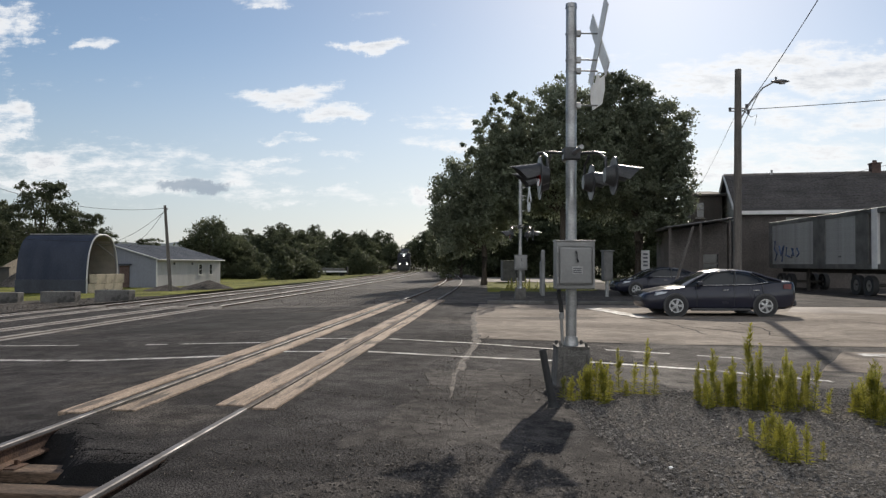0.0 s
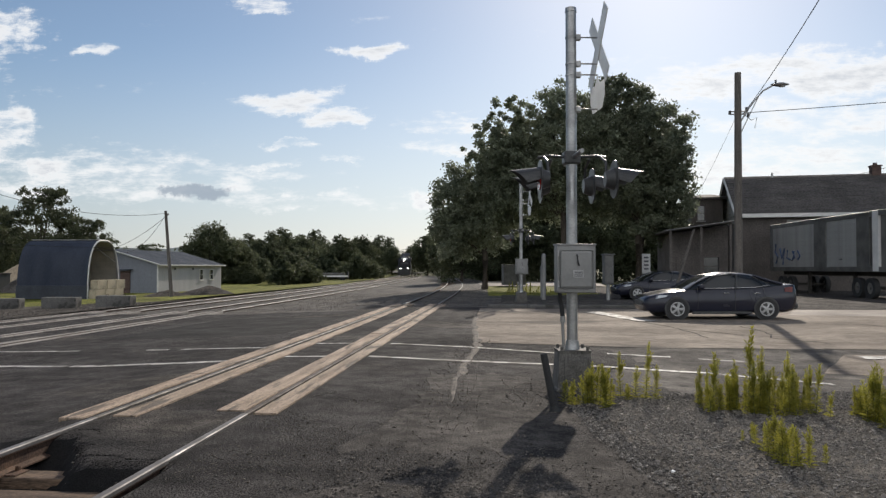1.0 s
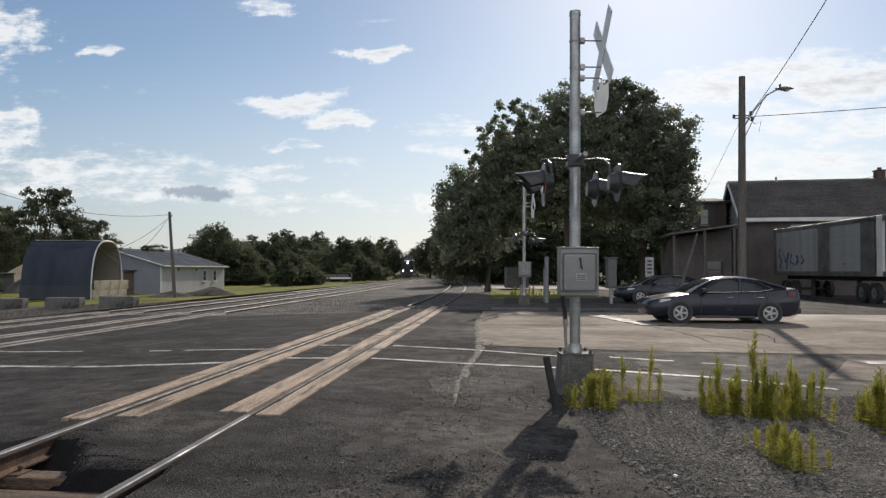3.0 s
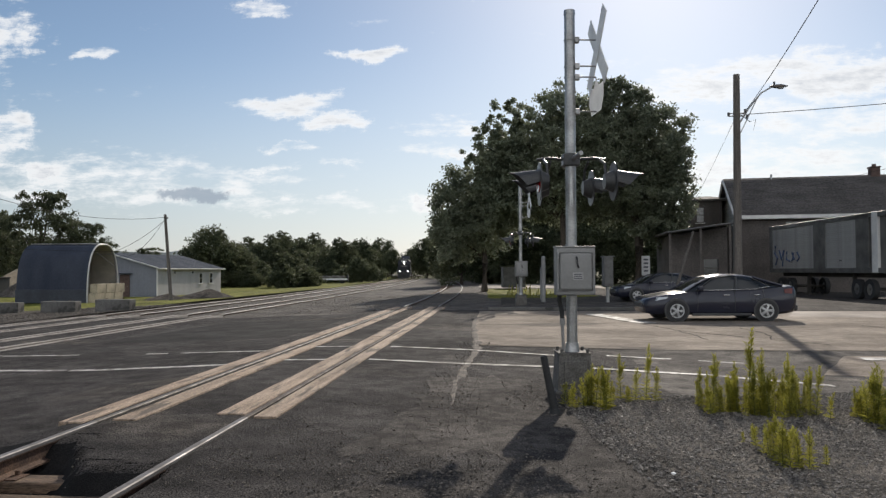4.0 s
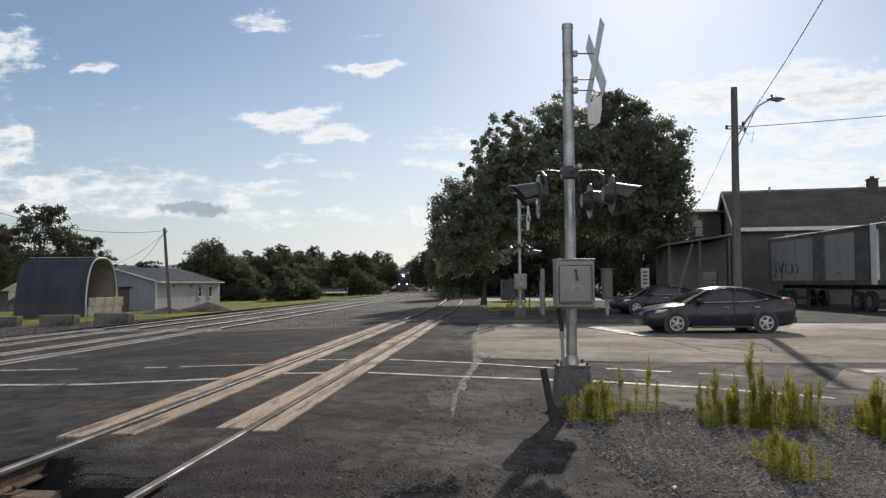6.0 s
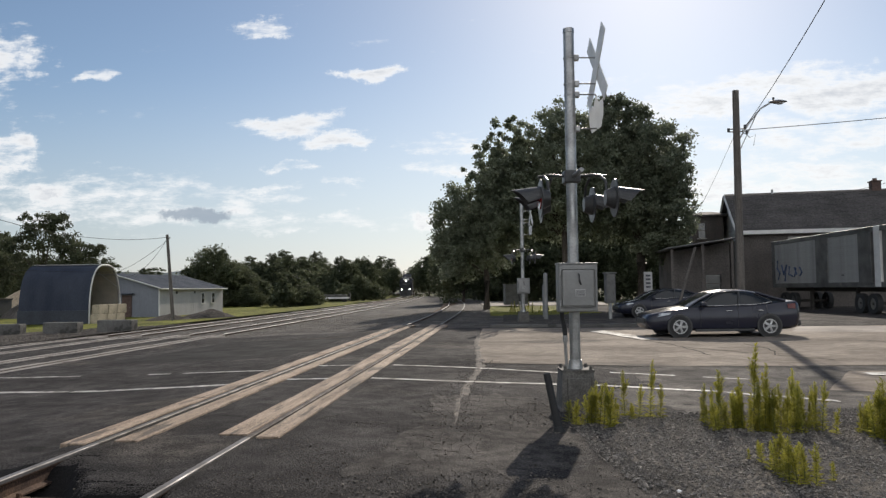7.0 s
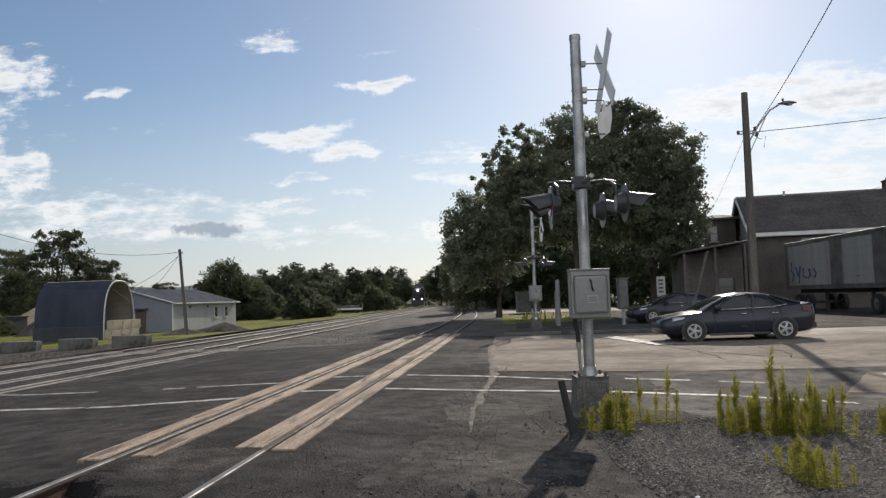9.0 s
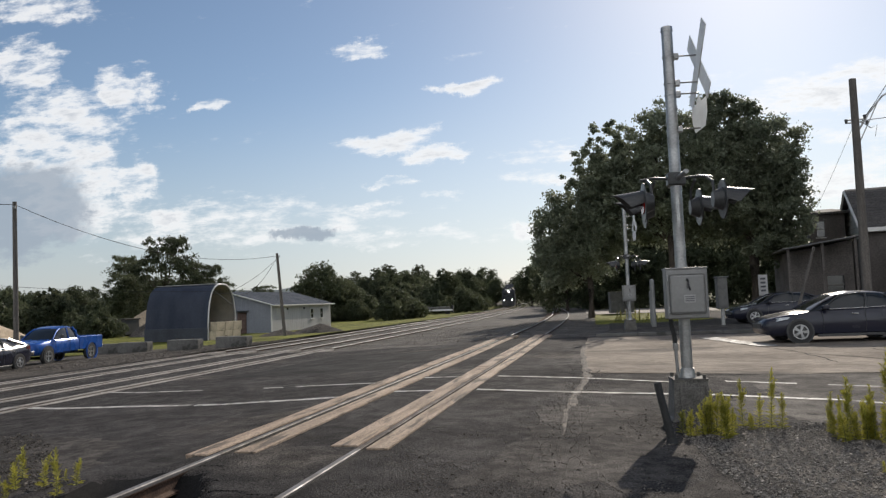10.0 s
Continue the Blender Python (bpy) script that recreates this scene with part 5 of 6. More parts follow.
for x, y, z in ((0.06, 3.4, 2.2), (0.06, 7.4, 2.2)):
    part("wall_lamp", box(x - 0.08, x + 0.08, y - 0.08, y + 0.08, z, z + 0.22, bevel=0.03), SIGNAL, shed)

# arched tarp shelter
sh = thing("tarp_shelter", pose(-31.6, 54.2, -0.9), "blue-grey arched tarp shelter with an open end", "shelter")
ARCH, WA, LA, HA = 22, 4.6, 5.7, 4.6


def arch(t, grow=0.0):
    a = math.pi * t
    c, s = math.cos(a), math.sin(a)
    return (WA / 2 - (WA / 2 + grow) * math.copysign(abs(c) ** 0.72, c), (HA + grow) * abs(s) ** 0.72)


bm = bmesh.new()
prev = None
xs = span(0, -LA, 0.47)
rings = []
for x in xs:
    j = 0.035 * math.sin(x * 6.7)
    out = [(x, *arch(k / ARCH, j)) for k in range(ARCH + 1)]
    inn = [(x, *arch(k / ARCH, j - 0.04)) for k in range(ARCH, -1, -1)]
    rings.append(out + inn)
cover_ob = part("cover", loft(rings), TARP, sh, "blue-grey tarp cover", True)
lin = [[(x, *arch(k / ARCH, -0.06)) for k in range(ARCH + 1)] for x in (-0.08, -LA + 0.1)]
part("lining", loft(lin, None, False, False), TARPIN, sh, "tarp underside, paled for daylight coming through")
for x in span(-0.05, -LA + 0.05, 1.4):
    part("hoop", tube([(x, *arch(k / ARCH, -0.10)) for k in range(ARCH + 1)], 0.045, 6), GALV, sh)
part("end_trim", tube([(0.02, *arch(k / ARCH, 0.0)) for k in range(ARCH + 1)], 0.06, 6), TRIMW, sh, "pale front edge of the tarp")
for q in (0.3, 0.5, 0.7):
    a = arch(q, -0.12)
    part("purlin", rod((0, *a), (-LA, *a), 0.035, n=6), GALV, sh)
part("brace", rod((-0.1, *arch(0.82, -0.12)), (-1.5, *arch(0.55, -0.12)), 0.03, n=6), GALV, sh)
part("brace", rod((-0.1, *arch(0.2, -0.12)), (-1.5, *arch(0.45, -0.12)), 0.03, n=6), GALV, sh)
part("skirt", box(-LA, 0.0, -0.12, -0.06, 0, 1.05, bevel=0.02), SKIRT, sh, "grey skirt along the foot of the tarp")
part("ridge_flap", box(-LA, 0.02, WA / 2 - 0.6, WA / 2 + 0.6, HA + 0.02, HA + 0.05, bevel=0.01), TRIMW, sh, "pale ridge of the tarp")
part("back_panel", prism([arch(k / ARCH, -0.08) for k in range(ARCH + 1)], -LA + 0.02, -LA + 0.06, "x"), TARP, sh)


def concrete_block(m, label, l=1.8, w=0.6, h=0.6, group="concrete blocks", mtl=CONCRETE):
    b = thing("concrete_block", m, label, "concrete block", group)
    part("block", box(-l / 2, l / 2, -w / 2, w / 2, 0, h, bevel=0.03), mtl, b)
    for x in (-l / 4, l / 4):
        part("lifting_eye", tube([(x - 0.06, 0, h - 0.01), (x - 0.05, 0, h + 0.05), (x + 0.05, 0, h + 0.05), (x + 0.06, 0, h - 0.01)], 0.012, 6), RAILRUST, b)
    return b


BL = concrete_block(pose(-31.2, 54.9, -0.88, 0, 0, 90), "buff concrete block stacked in a low wall", 1.36, 0.6, 0.72, "block wall of the shelter", PALEBLOCK)
for k in range(6):
    if k:
        copy_thing(BL, pose(-31.2, 54.9 + (k % 3) * 1.39 + (0.2 if k > 2 else 0), -0.88 + (0.73 if k > 2 else 0), 0, 0, 90 + random.uniform(-1, 1)))
# weathered blocks whose dark colour includes the shade on their fronts
JB = concrete_block(pose(-22.35, 36.0, zg(-22.35, 36) - 0.03, 0, 0, 2), "weathered concrete block with shade in its dark colour, on the gravel verge", mtl=SHADECONC)
copy_thing(JB, pose(-18.93, 35.0, zg(-18.93, 35.0) - 0.03, 0, 0, -3))
copy_thing(JB, pose(-26.1, 37.0, zg(-26.1, 37.0) - 0.03, 0, 0, 4))
copy_thing(JB, pose(-28.6, 38.2, zg(-28.6, 38.2) - 0.03, 0, 0, 12))


def heap(name, x, y, r, h, mtl, label, category):
    bm = bmesh.new()
    rings = []
    for q in range(9):
        f = q / 8
        rings.append([(r * (1 - f) * (1 + 0.25 * noise.noise(Vector((math.cos(a) * 1.3 + x, math.sin(a) * 1.3, f * 2)))) * math.cos(a),
                       r * (1 - f) * (1 + 0.25 * noise.noise(Vector((math.cos(a) * 1.3 + x, math.sin(a) * 1.3, f * 2)))) * math.sin(a) * 0.8,
                       h * (f ** 0.85) * (1 + 0.1 * noise.noise(Vector((a, f * 5, x))))) for a in (2 * math.pi * k / 28 for k in range(28))])
    rings[-1] = [(v[0] * 0.2 + 0.01 * math.cos(k), v[1] * 0.2 + 0.01 * math.sin(k), h) for k, v in enumerate(rings[-1])]
    t = thing(name, pose(x, y, zg(x, y) - 0.05), label, category)
    part("mound", loft(rings, bm), mtl, t, "", True)


heap("gravel_heap", -23.3, 57.5, 2.2, 0.75, DIRT, "low heap of dark gravel beside the tracks", "gravel heap")
heap("gravel_heap", -26.0, 56.0, 1.8, 0.5, DIRT, "low heap of dark gravel beside the tracks", "gravel heap")
heap("sand_heap", -66, 66, 6.0, 3.2, SAND, "tan heap of sand", "sand heap")
heap("soil_heap", -61, 90, 5.0, 3.4, SAND, "brown heap of soil", "soil heap")
heap("gravel_heap", -47, 72, 4.0, 3.0, BALLAST, "grey heap of gravel", "gravel heap")

# house with a long dark roof behind the trailer
H = thing("house", pose(16.46, 52.1, -0.23, 0, 0, -8), "house with a long dark shingle roof and pale gable", "house")
EV, RG, DP, LN = 4.95, 7.45, 8.2, 22.0
# dark wall colour stands in for shade on the lower front
part("wall", prism([(0, 0), (DP, 0), (DP, EV), (DP / 2, RG), (0, EV)], 0.0, LN, "x"), DARKWALL, H)
# pale boards only where the front is lit, above the trailer
for k in range(5):
    part("clapboard", box(2.6, LN - 0.1, -0.035, -0.004, EV - 0.5 - 0.24 * (k + 1), EV - 0.5 - 0.24 * k - 0.02), HOUSEWALL, H)
for s in (0, 1):
    a = [(-0.45, EV - 0.28), (DP / 2, RG), (DP / 2, RG + 0.16), (-0.45, EV - 0.12)]
    if s:
        a = [(DP - p, z) for p, z in a]
    roof = part("roof", prism(a, -0.35, LN, "x"), SHINGLE, H, "dark shingle roof slope")
    if s == 0:
        n = 15
        for k in range(n):
            f0, f1 = k / n, (k + 1) / n
            p0 = Vector((0, a[3][0], a[3][1])).lerp(Vector((0, a[2][0], a[2][1])), f0)
            p1 = Vector((0, a[3][0], a[3][1])).lerp(Vector((0, a[2][0], a[2][1])), f1)
            c = bmesh.new()
            loft([[(x, p0.y, p0.z + 0.045), (x, p1.y, p1.z + 0.012), (x, p1.y, p1.z), (x, p0.y, p0.z)] for x in (-0.36, LN)], c)
            part("shingle_course", c, SHINGLE, roof)
part("fascia", box(-0.36, LN, -0.52, -0.44, EV - 0.34, EV - 0.12), TRIMW, H, "pale fascia and gutter along the eave")
part("soffit", box(-0.36, LN, -0.45, 0.0, EV - 0.36, EV - 0.32), TRIMW, H)
part("verge_board", rod((-0.37, -0.45, EV - 0.2), (-0.37, DP / 2, RG + 0.06), 0.09, n=4), TRIMW, H)
part("verge_board", rod((-0.37, DP + 0.45, EV - 0.2), (-0.37, DP / 2, RG + 0.06), 0.09, n=4), TRIMW, H)
for k in range(20):
    z = EV - 0.55 + k * 0.24
    hw = DP / 2 if z < EV else DP / 2 * (RG - z) / (RG - EV)
    if hw > 0.3:
        part("clapboard", box(-0.03, 0.0, DP / 2 - hw + 0.05, DP / 2 + hw - 0.05, z, z + 0.22), HOUSEWALL, H)
ch = part("chimney", box(8.55, 9.1, DP / 2 - 0.3, DP / 2 + 0.3, RG - 0.6, RG + 0.6, bevel=0.02), BRICK, H, "dark brick chimney")
part("chimney_cap", box(8.5, 9.15, DP / 2 - 0.36, DP / 2 + 0.36, RG + 0.6, RG + 0.68, bevel=0.02), BRICK, ch)
part("flue", rod((8.82, DP / 2, RG + 0.65), (8.82, DP / 2, RG + 0.85), 0.13, n=12), BRICK, ch)
part("vent_pipe", rod((2.6, DP / 2 - 0.2, RG - 0.2), (2.6, DP / 2 - 0.2, RG + 0.35), 0.07, n=10), GALV, H, "grey vent pipe")
for x in (5.5, 9.5):
    window(H, x, 0.0, 1.3, 1.2, 1.5, "-y")
part("front_door", box(7.2, 8.2, -0.06, 0.0, 0.1, 2.2, bevel=0.01), DARKWALL, H)
H.scale = (1.12, 1.12, 1.12)

# low annex with a lean-to roof
A = thing("annex", pose(8.4, 46.0, -0.05, 0, 0, -4), "low dark annex with a sheet metal lean-to roof", "annex")
part("wall", prism([(2.2, 0), (5.6, 0), (5.6, 4.2), (2.2, 3.72)], 1.6, 8.0), DARKWALL, A)
# roof metal kept pale to stand in for sun reflected off it
rf = part("roof", prism([(1.6, 3.75), (5.7, 4.32), (5.7, 4.42), (1.6, 3.85)], -0.2, 8.4), TRAILER, A, "metal lean-to roof with sun reflection in its pale colour")
for k in range(9):
    x = 1.7 + k * 0.47
    z = 3.55 + (x + 0.6) / 6.3 * 0.87
    part("roof_seam", rod((x, -0.2, z + 0.01), (x, 8.4, z + 0.01), 0.02, n=6), TRAILER, rf)
part("front_fascia", rod((1.6, -0.22, 3.8), (5.7, -0.22, 4.37), 0.05, n=4), TRAILER, A)
for x in (1.9, 3.7, 5.4):
    part("porch_post", box(x - 0.07, x + 0.07, -0.07, 0.07, 0, 3.48 + (x + 0.6) / 6.3 * 0.87), DARKWALL, A)
part("porch_rail", box(1.9, 5.4, -0.04, 0.04, 0.95, 1.05), DARKWALL, A)
part("door", box(2.5, 3.5, 1.52, 1.6, 0.1, 2.2, bevel=0.01), DARKWALL, A)
window(A, 4.6, 1.6, 1.1, 0.9, 1.1, "-y", frame_mat=DARKWALL)

T = thing("tower_house", pose(14.6, 58.0, 0.35, 0, 0, -6), "narrow dark upper storey of a house behind", "house")
part("wall", box(0, 2.3, 0, 4, 0, 6.4), DARKWALL, T)
part("roof", loft([[(-0.25, -0.25, 6.4), (2.85, -0.25, 6.4), (2.85, 4.25, 6.4), (-0.25, 4.25, 6.4)], [(-0.25, -0.25, 6.55), (2.85, -0.25, 6.55), (2.85, 4.25, 6.55), (-0.25, 4.25, 6.55)],
                  [(0.9, 1.4, 6.9), (1.7, 1.4, 6.9), (1.7, 2.6, 6.9), (0.9, 2.6, 6.9)]]), SHINGLE, T)
window(T, 0.7, 0.0, 4.8, 0.5, 1.1, "-y", frame_mat=DARKWALL)

# roll-off container and flatbed in the yard beyond the tracks
D = thing("roll_off_container", pose(-55, 74, -1.0, 0, 0, -5), "dark open-topped roll-off container", "waste container")
part("body", box(-2.6, 2.6, -1.2, 1.2, 0.2, 1.9, bevel=0.03), SIGNAL, D)
part("top_rail", box(-2.7, 2.7, -1.28, 1.28, 1.85, 2.0, bevel=0.03), GRIME, D)
for x in (-2.2, -1.1, 0, 1.1, 2.2):
    part("rib", box(x - 0.08, x + 0.08, -1.3, -1.2, 0.25, 1.85), GRIME, D)
for x in (-2.1, 2.1):
    part("roller", rod((x, -1.1, 0.15), (x, 1.1, 0.15), 0.15, n=12), GRIME, D)
F = thing("flatbed_trailer", pose(-33.0, 138, -0.92, 0, 0, 8), "long flatbed trailer parked on the grass with a white side stripe", "trailer")
part("deck", box(-4, 4, -1.2, 1.2, 0.85, 1.1, bevel=0.02), GRIME, F)
part("side_stripe", box(-4.02, 4.02, -1.24, -1.2, 0.72, 1.02), SHEETWHITE, F, "white side stripe")
part("load", box(-3.6, 3.4, -1.0, 1.0, 1.1, 1.5, bevel=0.03), TRAILER, F, "flat pale load")
part("headboard", box(3.8, 4.1, -1.2, 1.2, 0.4, 1.7, bevel=0.03), LOCODARK, F)
for x in (-3.0, -1.9, 3.0):
    for y in (-1.0, 1.0):
        part("wheel", disc_ring((x, y, 0.42), (0, 1, 0), 0.42, 0.1, 0.26, 18), BLACK, F)

# ---- poles and wires ----
P1 = thing("utility_pole", pose(-24.65, 53.6, -0.75), "weathered wooden utility pole beside the tracks", "utility pole", "utility poles")
part("pole", rod((0, 0, 0), (-0.52, 0, 6.55), 0.14, 0.10, n=12), POLE, P1, "", True)
part("insulator", rod((-0.38, 0, 6.2), (-0.30, 0, 6.35), 0.05, n=8), GALV, P1)
P2 = thing("utility_pole", pose(-31.2, 34.0, -0.9), "weathered wooden utility pole behind the parked pickup", "utility pole", "utility poles")
part("pole", rod((0, 0, 0), (-0.15, 0, 8.75), 0.15, 0.11, n=12), POLE, P2, "", True)
part("insulator", rod((-0.02, -0.12, 8.35), (-0.02, -0.16, 8.5), 0.05, n=8), GALV, P2)
P3 = thing("street_lamp", pose(8.72, 28.0, -0.05), "wooden utility pole carrying a street lamp and cables", "street lamp")
part("pole", rod((0, 0, 0), (0.06, 0, 8.8), 0.165, 0.115, n=16), POLE, P3, "", True)
arm = part("lamp_arm", tube([(0.1, 0, 6.9), (0.5, 0, 7.55), (0.95, 0.0, 8.1), (1.35, 0, 8.32)], 0.03), GALV, P3, "curved steel lamp arm", True)
part("arm_brace", rod((0.1, 0, 6.45), (0.8, 0, 7.9), 0.018, n=6), GALV, P3)
hd = loft([[(1.25 + 0.13 * k, math.cos(a) * 0.15 * w, 8.33 + math.sin(a) * 0.075 * w) for a in (2 * math.pi * q / 10 for q in range(10))] for k, w in enumerate((0.3, 0.75, 1.0, 1.0, 0.7, 0.25))])
lamp = part("lamp_head", hd, GALV, P3, "grey cobra-head lamp", True)
part("photocell", rod((1.42, 0, 8.40), (1.42, 0, 8.50), 0.04, n=8), SIGNAL, lamp)
part("glass_bowl", rod((1.65, 0, 8.24), (1.65, 0, 8.28), 0.10, 0.12, n=12), HEADLIGHT, lamp)
for z in (7.25, 7.35):
    part("insulator", rod((-0.22, 0, z), (0.35, 0, z), 0.025, n=8), GALV, P3)
for x, z in ((-0.24, 7.3), (0.36, 7.42), (0.42, 7.2)):
    part("insulator", rod((x, 0, z - 0.06), (x, 0, z + 0.08), 0.05, n=8), SIGNAL, P3)
part("dead_wire", tube([(0.2, 0, 7.3), (0.5, -0.1, 7.0), (0.7, -0.1, 7.1), (0.62, -0.1, 6.7)], 0.012, 5), WIRE, P3)


def cable(a, b, drop, r, label):
    mid = (Vector(a) + Vector(b)) / 2
    t = thing("overhead_cable", Matrix.Translation(a), label, "cable", "overhead cables")
    part("cable", tube([p - Vector(a) for p in sag(a, b, drop, 18)], r, 6), WIRE, t)


cable((8.95, 28.0, 7.2), (4.0, 3.0, 7.4), 0.35, 0.011, "thick twisted service cable rising from the lamp pole")
cable((9.0, 28.0, 7.25), (30, 25.5, 8.8), 0.25, 0.013, "black cable strung from the lamp pole")
cable((8.7, 28.0, 7.1), (10.6, 46.2, 3.75), 0.3, 0.007, "thin drop wire to the annex")
cable((20.0, 50.0, 6.9), (40, 44, 12.5), 0.4, 0.012, "thin wire over the dark roof")
cable((22.0, 50.0, 7.0), (44, 46, 10.5), 0.4, 0.010, "thin wire over the dark roof")
cable((-25.15, 53.6, 5.6), (-31.35, 34.0, 7.7), 1.3, 0.016, "thin wire between the wooden poles")
cable((-25.15, 53.6, 5.5), (-36.5, 68.1, 3.0), 0.9, 0.016, "thin service wire to the white shed")
cable((-25.15, 53.6, 5.4), (-28.5, 52.5, 3.0), 0.25, 0.014, "low service wire passing the tarp shelter")
cable((-28.5, 52.5, 3.0), (-42, 37, 4.2), 0.35, 0.014, "low service wire passing the tarp shelter")
cable((-31.35, 34.0, 7.7), (-50, 10, 8.2), 0.5, 0.018, "thin wire leaving the wooden pole")
g = thing("guy_pole", pose(7.55, 33.5, -0.05, 0, 17, 0), "slim leaning wooden guy stub", "pole")
part("pole", rod((0, 0, 0), (0, 0, 3.4), 0.07, 0.05, n=10), POLE, g, "", True)

# ---- train on the outer main track ----
NOSE = 180.0


def on_rail(back):
    y = NOSE + back
    s = -(y - 35) / 1400.0
    return pose(line_x(2, y), y, -0.335, 0, 0, 90 + math.degrees(-math.atan(s)) * 1.0)


def bogie(parent, x, axles, r=0.5):
    b = part("bogie", box(x - 1.1 * (axles - 1) - 0.5, x + 1.1 * (axles - 1) + 0.5, -1.15, 1.15, 0.42, 0.75, bevel=0.05), GRIME, parent)
    for k in range(axles):
        xx = x + (k - (axles - 1) / 2) * 1.95
        for s in (-1, 1):
            part("wheel", rod((xx, s * 0.70, r), (xx, s * 0.84, r), r, n=20), GRIME, b)
        part("axle", rod((xx, -0.7, r), (xx, 0.7, r), 0.09, n=8), GRIME, b)


def locomotive(m):
    t = thing("locomotive", m, "dark blue and grey diesel locomotive with lit headlights", "locomotive")
    fr = part("frame", box(0.3, 22.2, -1.5, 1.5, 1.15, 1.55, bevel=0.04), GRIME, t)
    part("pilot", loft([[(0.0, -1.4, 0.15), (0.0, 1.4, 0.15), (0.0, 1.4, 1.5), (0.0, -1.4, 1.5)], [(0.7, -1.5, 0.35), (0.7, 1.5, 0.35), (0.7, 1.5, 1.5), (0.7, -1.5, 1.5)]]), SIGNAL, t)
    nose = part("nose", prism([(0.8, 1.5), (0.9, 2.9), (1.9, 3.15), (2.3, 3.2), (2.3, 1.5)], -0.85, 0.85, "y"), LOCODARK, t, "dark blue nose")
    cab = part("cab", loft([[(x, -w, 1.5) if q == 0 else p for q, p in enumerate([(x, -w, 1.5), (x, w, 1.5), (x, w, h0), (x, w * 0.62, h1), (x, -w * 0.62, h1), (x, -w, h0)])]
                            for x, w, h0, h1 in ((1.9, 1.5, 3.35, 3.5), (2.5, 1.55, 4.15, 4.65), (4.9, 1.55, 4.2, 4.72))]), LOCODARK, t)
    part("cab_front", box(1.78, 2.02, -1.5, 1.5, 1.55, 3.1, bevel=0.05), LOCODARK, cab, "dark blue cab front")
    for s in (-1, 1):
        part("windshield", loft([[(1.98, s * 0.1, 3.45), (1.98, s * 1.3, 3.35), (2.36, s * 1.3, 4.0), (2.36, s * 0.1, 4.12)], [(2.05, s * 0.1, 3.45), (2.05, s * 1.3, 3.35), (2.43, s * 1.3, 4.0), (2.43, s * 0.1, 4.12)]]), DARKGLASS, cab, "dark windshield pane")
        part("side_window", box(3.0, 4.2, s * 1.53, s * 1.58, 3.2, 4.0, bevel=0.01), DARKGLASS, cab)
        part("ditch_light", rod((-0.06, s * 1.0, 1.72), (0.1, s * 1.0, 1.72), 0.11, n=14), LAMPON, t, "lit ditch light")
        part("ditch_light_case", box(0.02, 0.4, s * 1.0 - 0.2, s * 1.0 + 0.2, 1.5, 1.95, bevel=0.03), SIGNAL, t)
        rl = part("handrail", tube([(5.2, s * 1.5, 2.55), (13.5, s * 1.5, 2.55), (21.6, s * 1.5, 2.55)], 0.025, 6), GALV, t)
        for x in span(5.4, 21.4, 1.6):
            part("stanchion", rod((x, s * 1.5, 1.5), (x, s * 1.5, 2.55), 0.022, n=6), GALV, rl)
        part("walkway", box(4.9, 22.0, s * 1.1, s * 1.55, 1.5, 1.56), LOCOGREY, fr)
        part("step_well", box(0.7, 1.5, s * 1.42, s * 1.56, 0.4, 1.5, bevel=0.02), SIGNAL, t)
        for x in (18.6, 20.2):
            part("radiator_grille", box(x - 0.7, x + 0.7, s * 1.28, s * 1.42, 3.5, 4.4, bevel=0.02), SIGNAL, t)
        for k in range(7):
            part("hood_door", box(7.0 + k * 1.4, 8.25 + k * 1.4, s * 1.0, s * 1.03, 1.7, 3.6, bevel=0.01), LOCOGREY, t)
        part("sand_hatch", box(2.6, 3.2, s * 1.54, s * 1.6, 1.8, 2.6, bevel=0.01), SIGNAL, cab)
    part("hood", box(4.9, 17.0, -1.0, 1.0, 1.5, 4.45, bevel=0.12), LOCOGREY, t, "grey engine hood")
    part("rear_hood", box(17.0, 21.4, -1.3, 1.3, 1.5, 4.5, bevel=0.10), LOCODARK, t, "dark blue rear hood")
    part("radiator_wing", box(16.6, 21.2, -1.52, 1.52, 4.25, 4.75, bevel=0.10), LOCODARK, t)
    part("inverter_cabinet", box(4.95, 8.4, -1.5, 1.5, 1.55, 4.3, bevel=0.06), LOCOGREY, t)
    part("exhaust", box(11.2, 12.4, -0.5, 0.5, 4.45, 4.68, bevel=0.05), SIGNAL, t)
    part("horn", rod((4.0, 0.2, 4.8), (3.4, 0.2, 4.85), 0.05, 0.10, n=10), GALV, t)
    part("fuel_tank", box(8.2, 14.2, -1.45, 1.45, 0.35, 1.2, bevel=0.14), LOCOGREY, t, "pale grey fuel tank")
    for z in (3.62, 3.92):
        part("headlight", rod((1.82 if z < 3.7 else 2.02, 0.0, z), (2.2, 0.0, z), 0.11, n=14), LAMPON, t, "lit headlight")
    part("number_board", box(1.92, 2.1, -0.75, 0.75, 4.12, 4.32), SHEETWHITE, cab)
    part("coupler", box(-0.5, 0.4, -0.16, 0.16, 0.7, 1.0, bevel=0.04), GRIME, t)
    bogie(t, 4.0, 3, 0.53)
    bogie(t, 18.4, 3, 0.53)
    return t


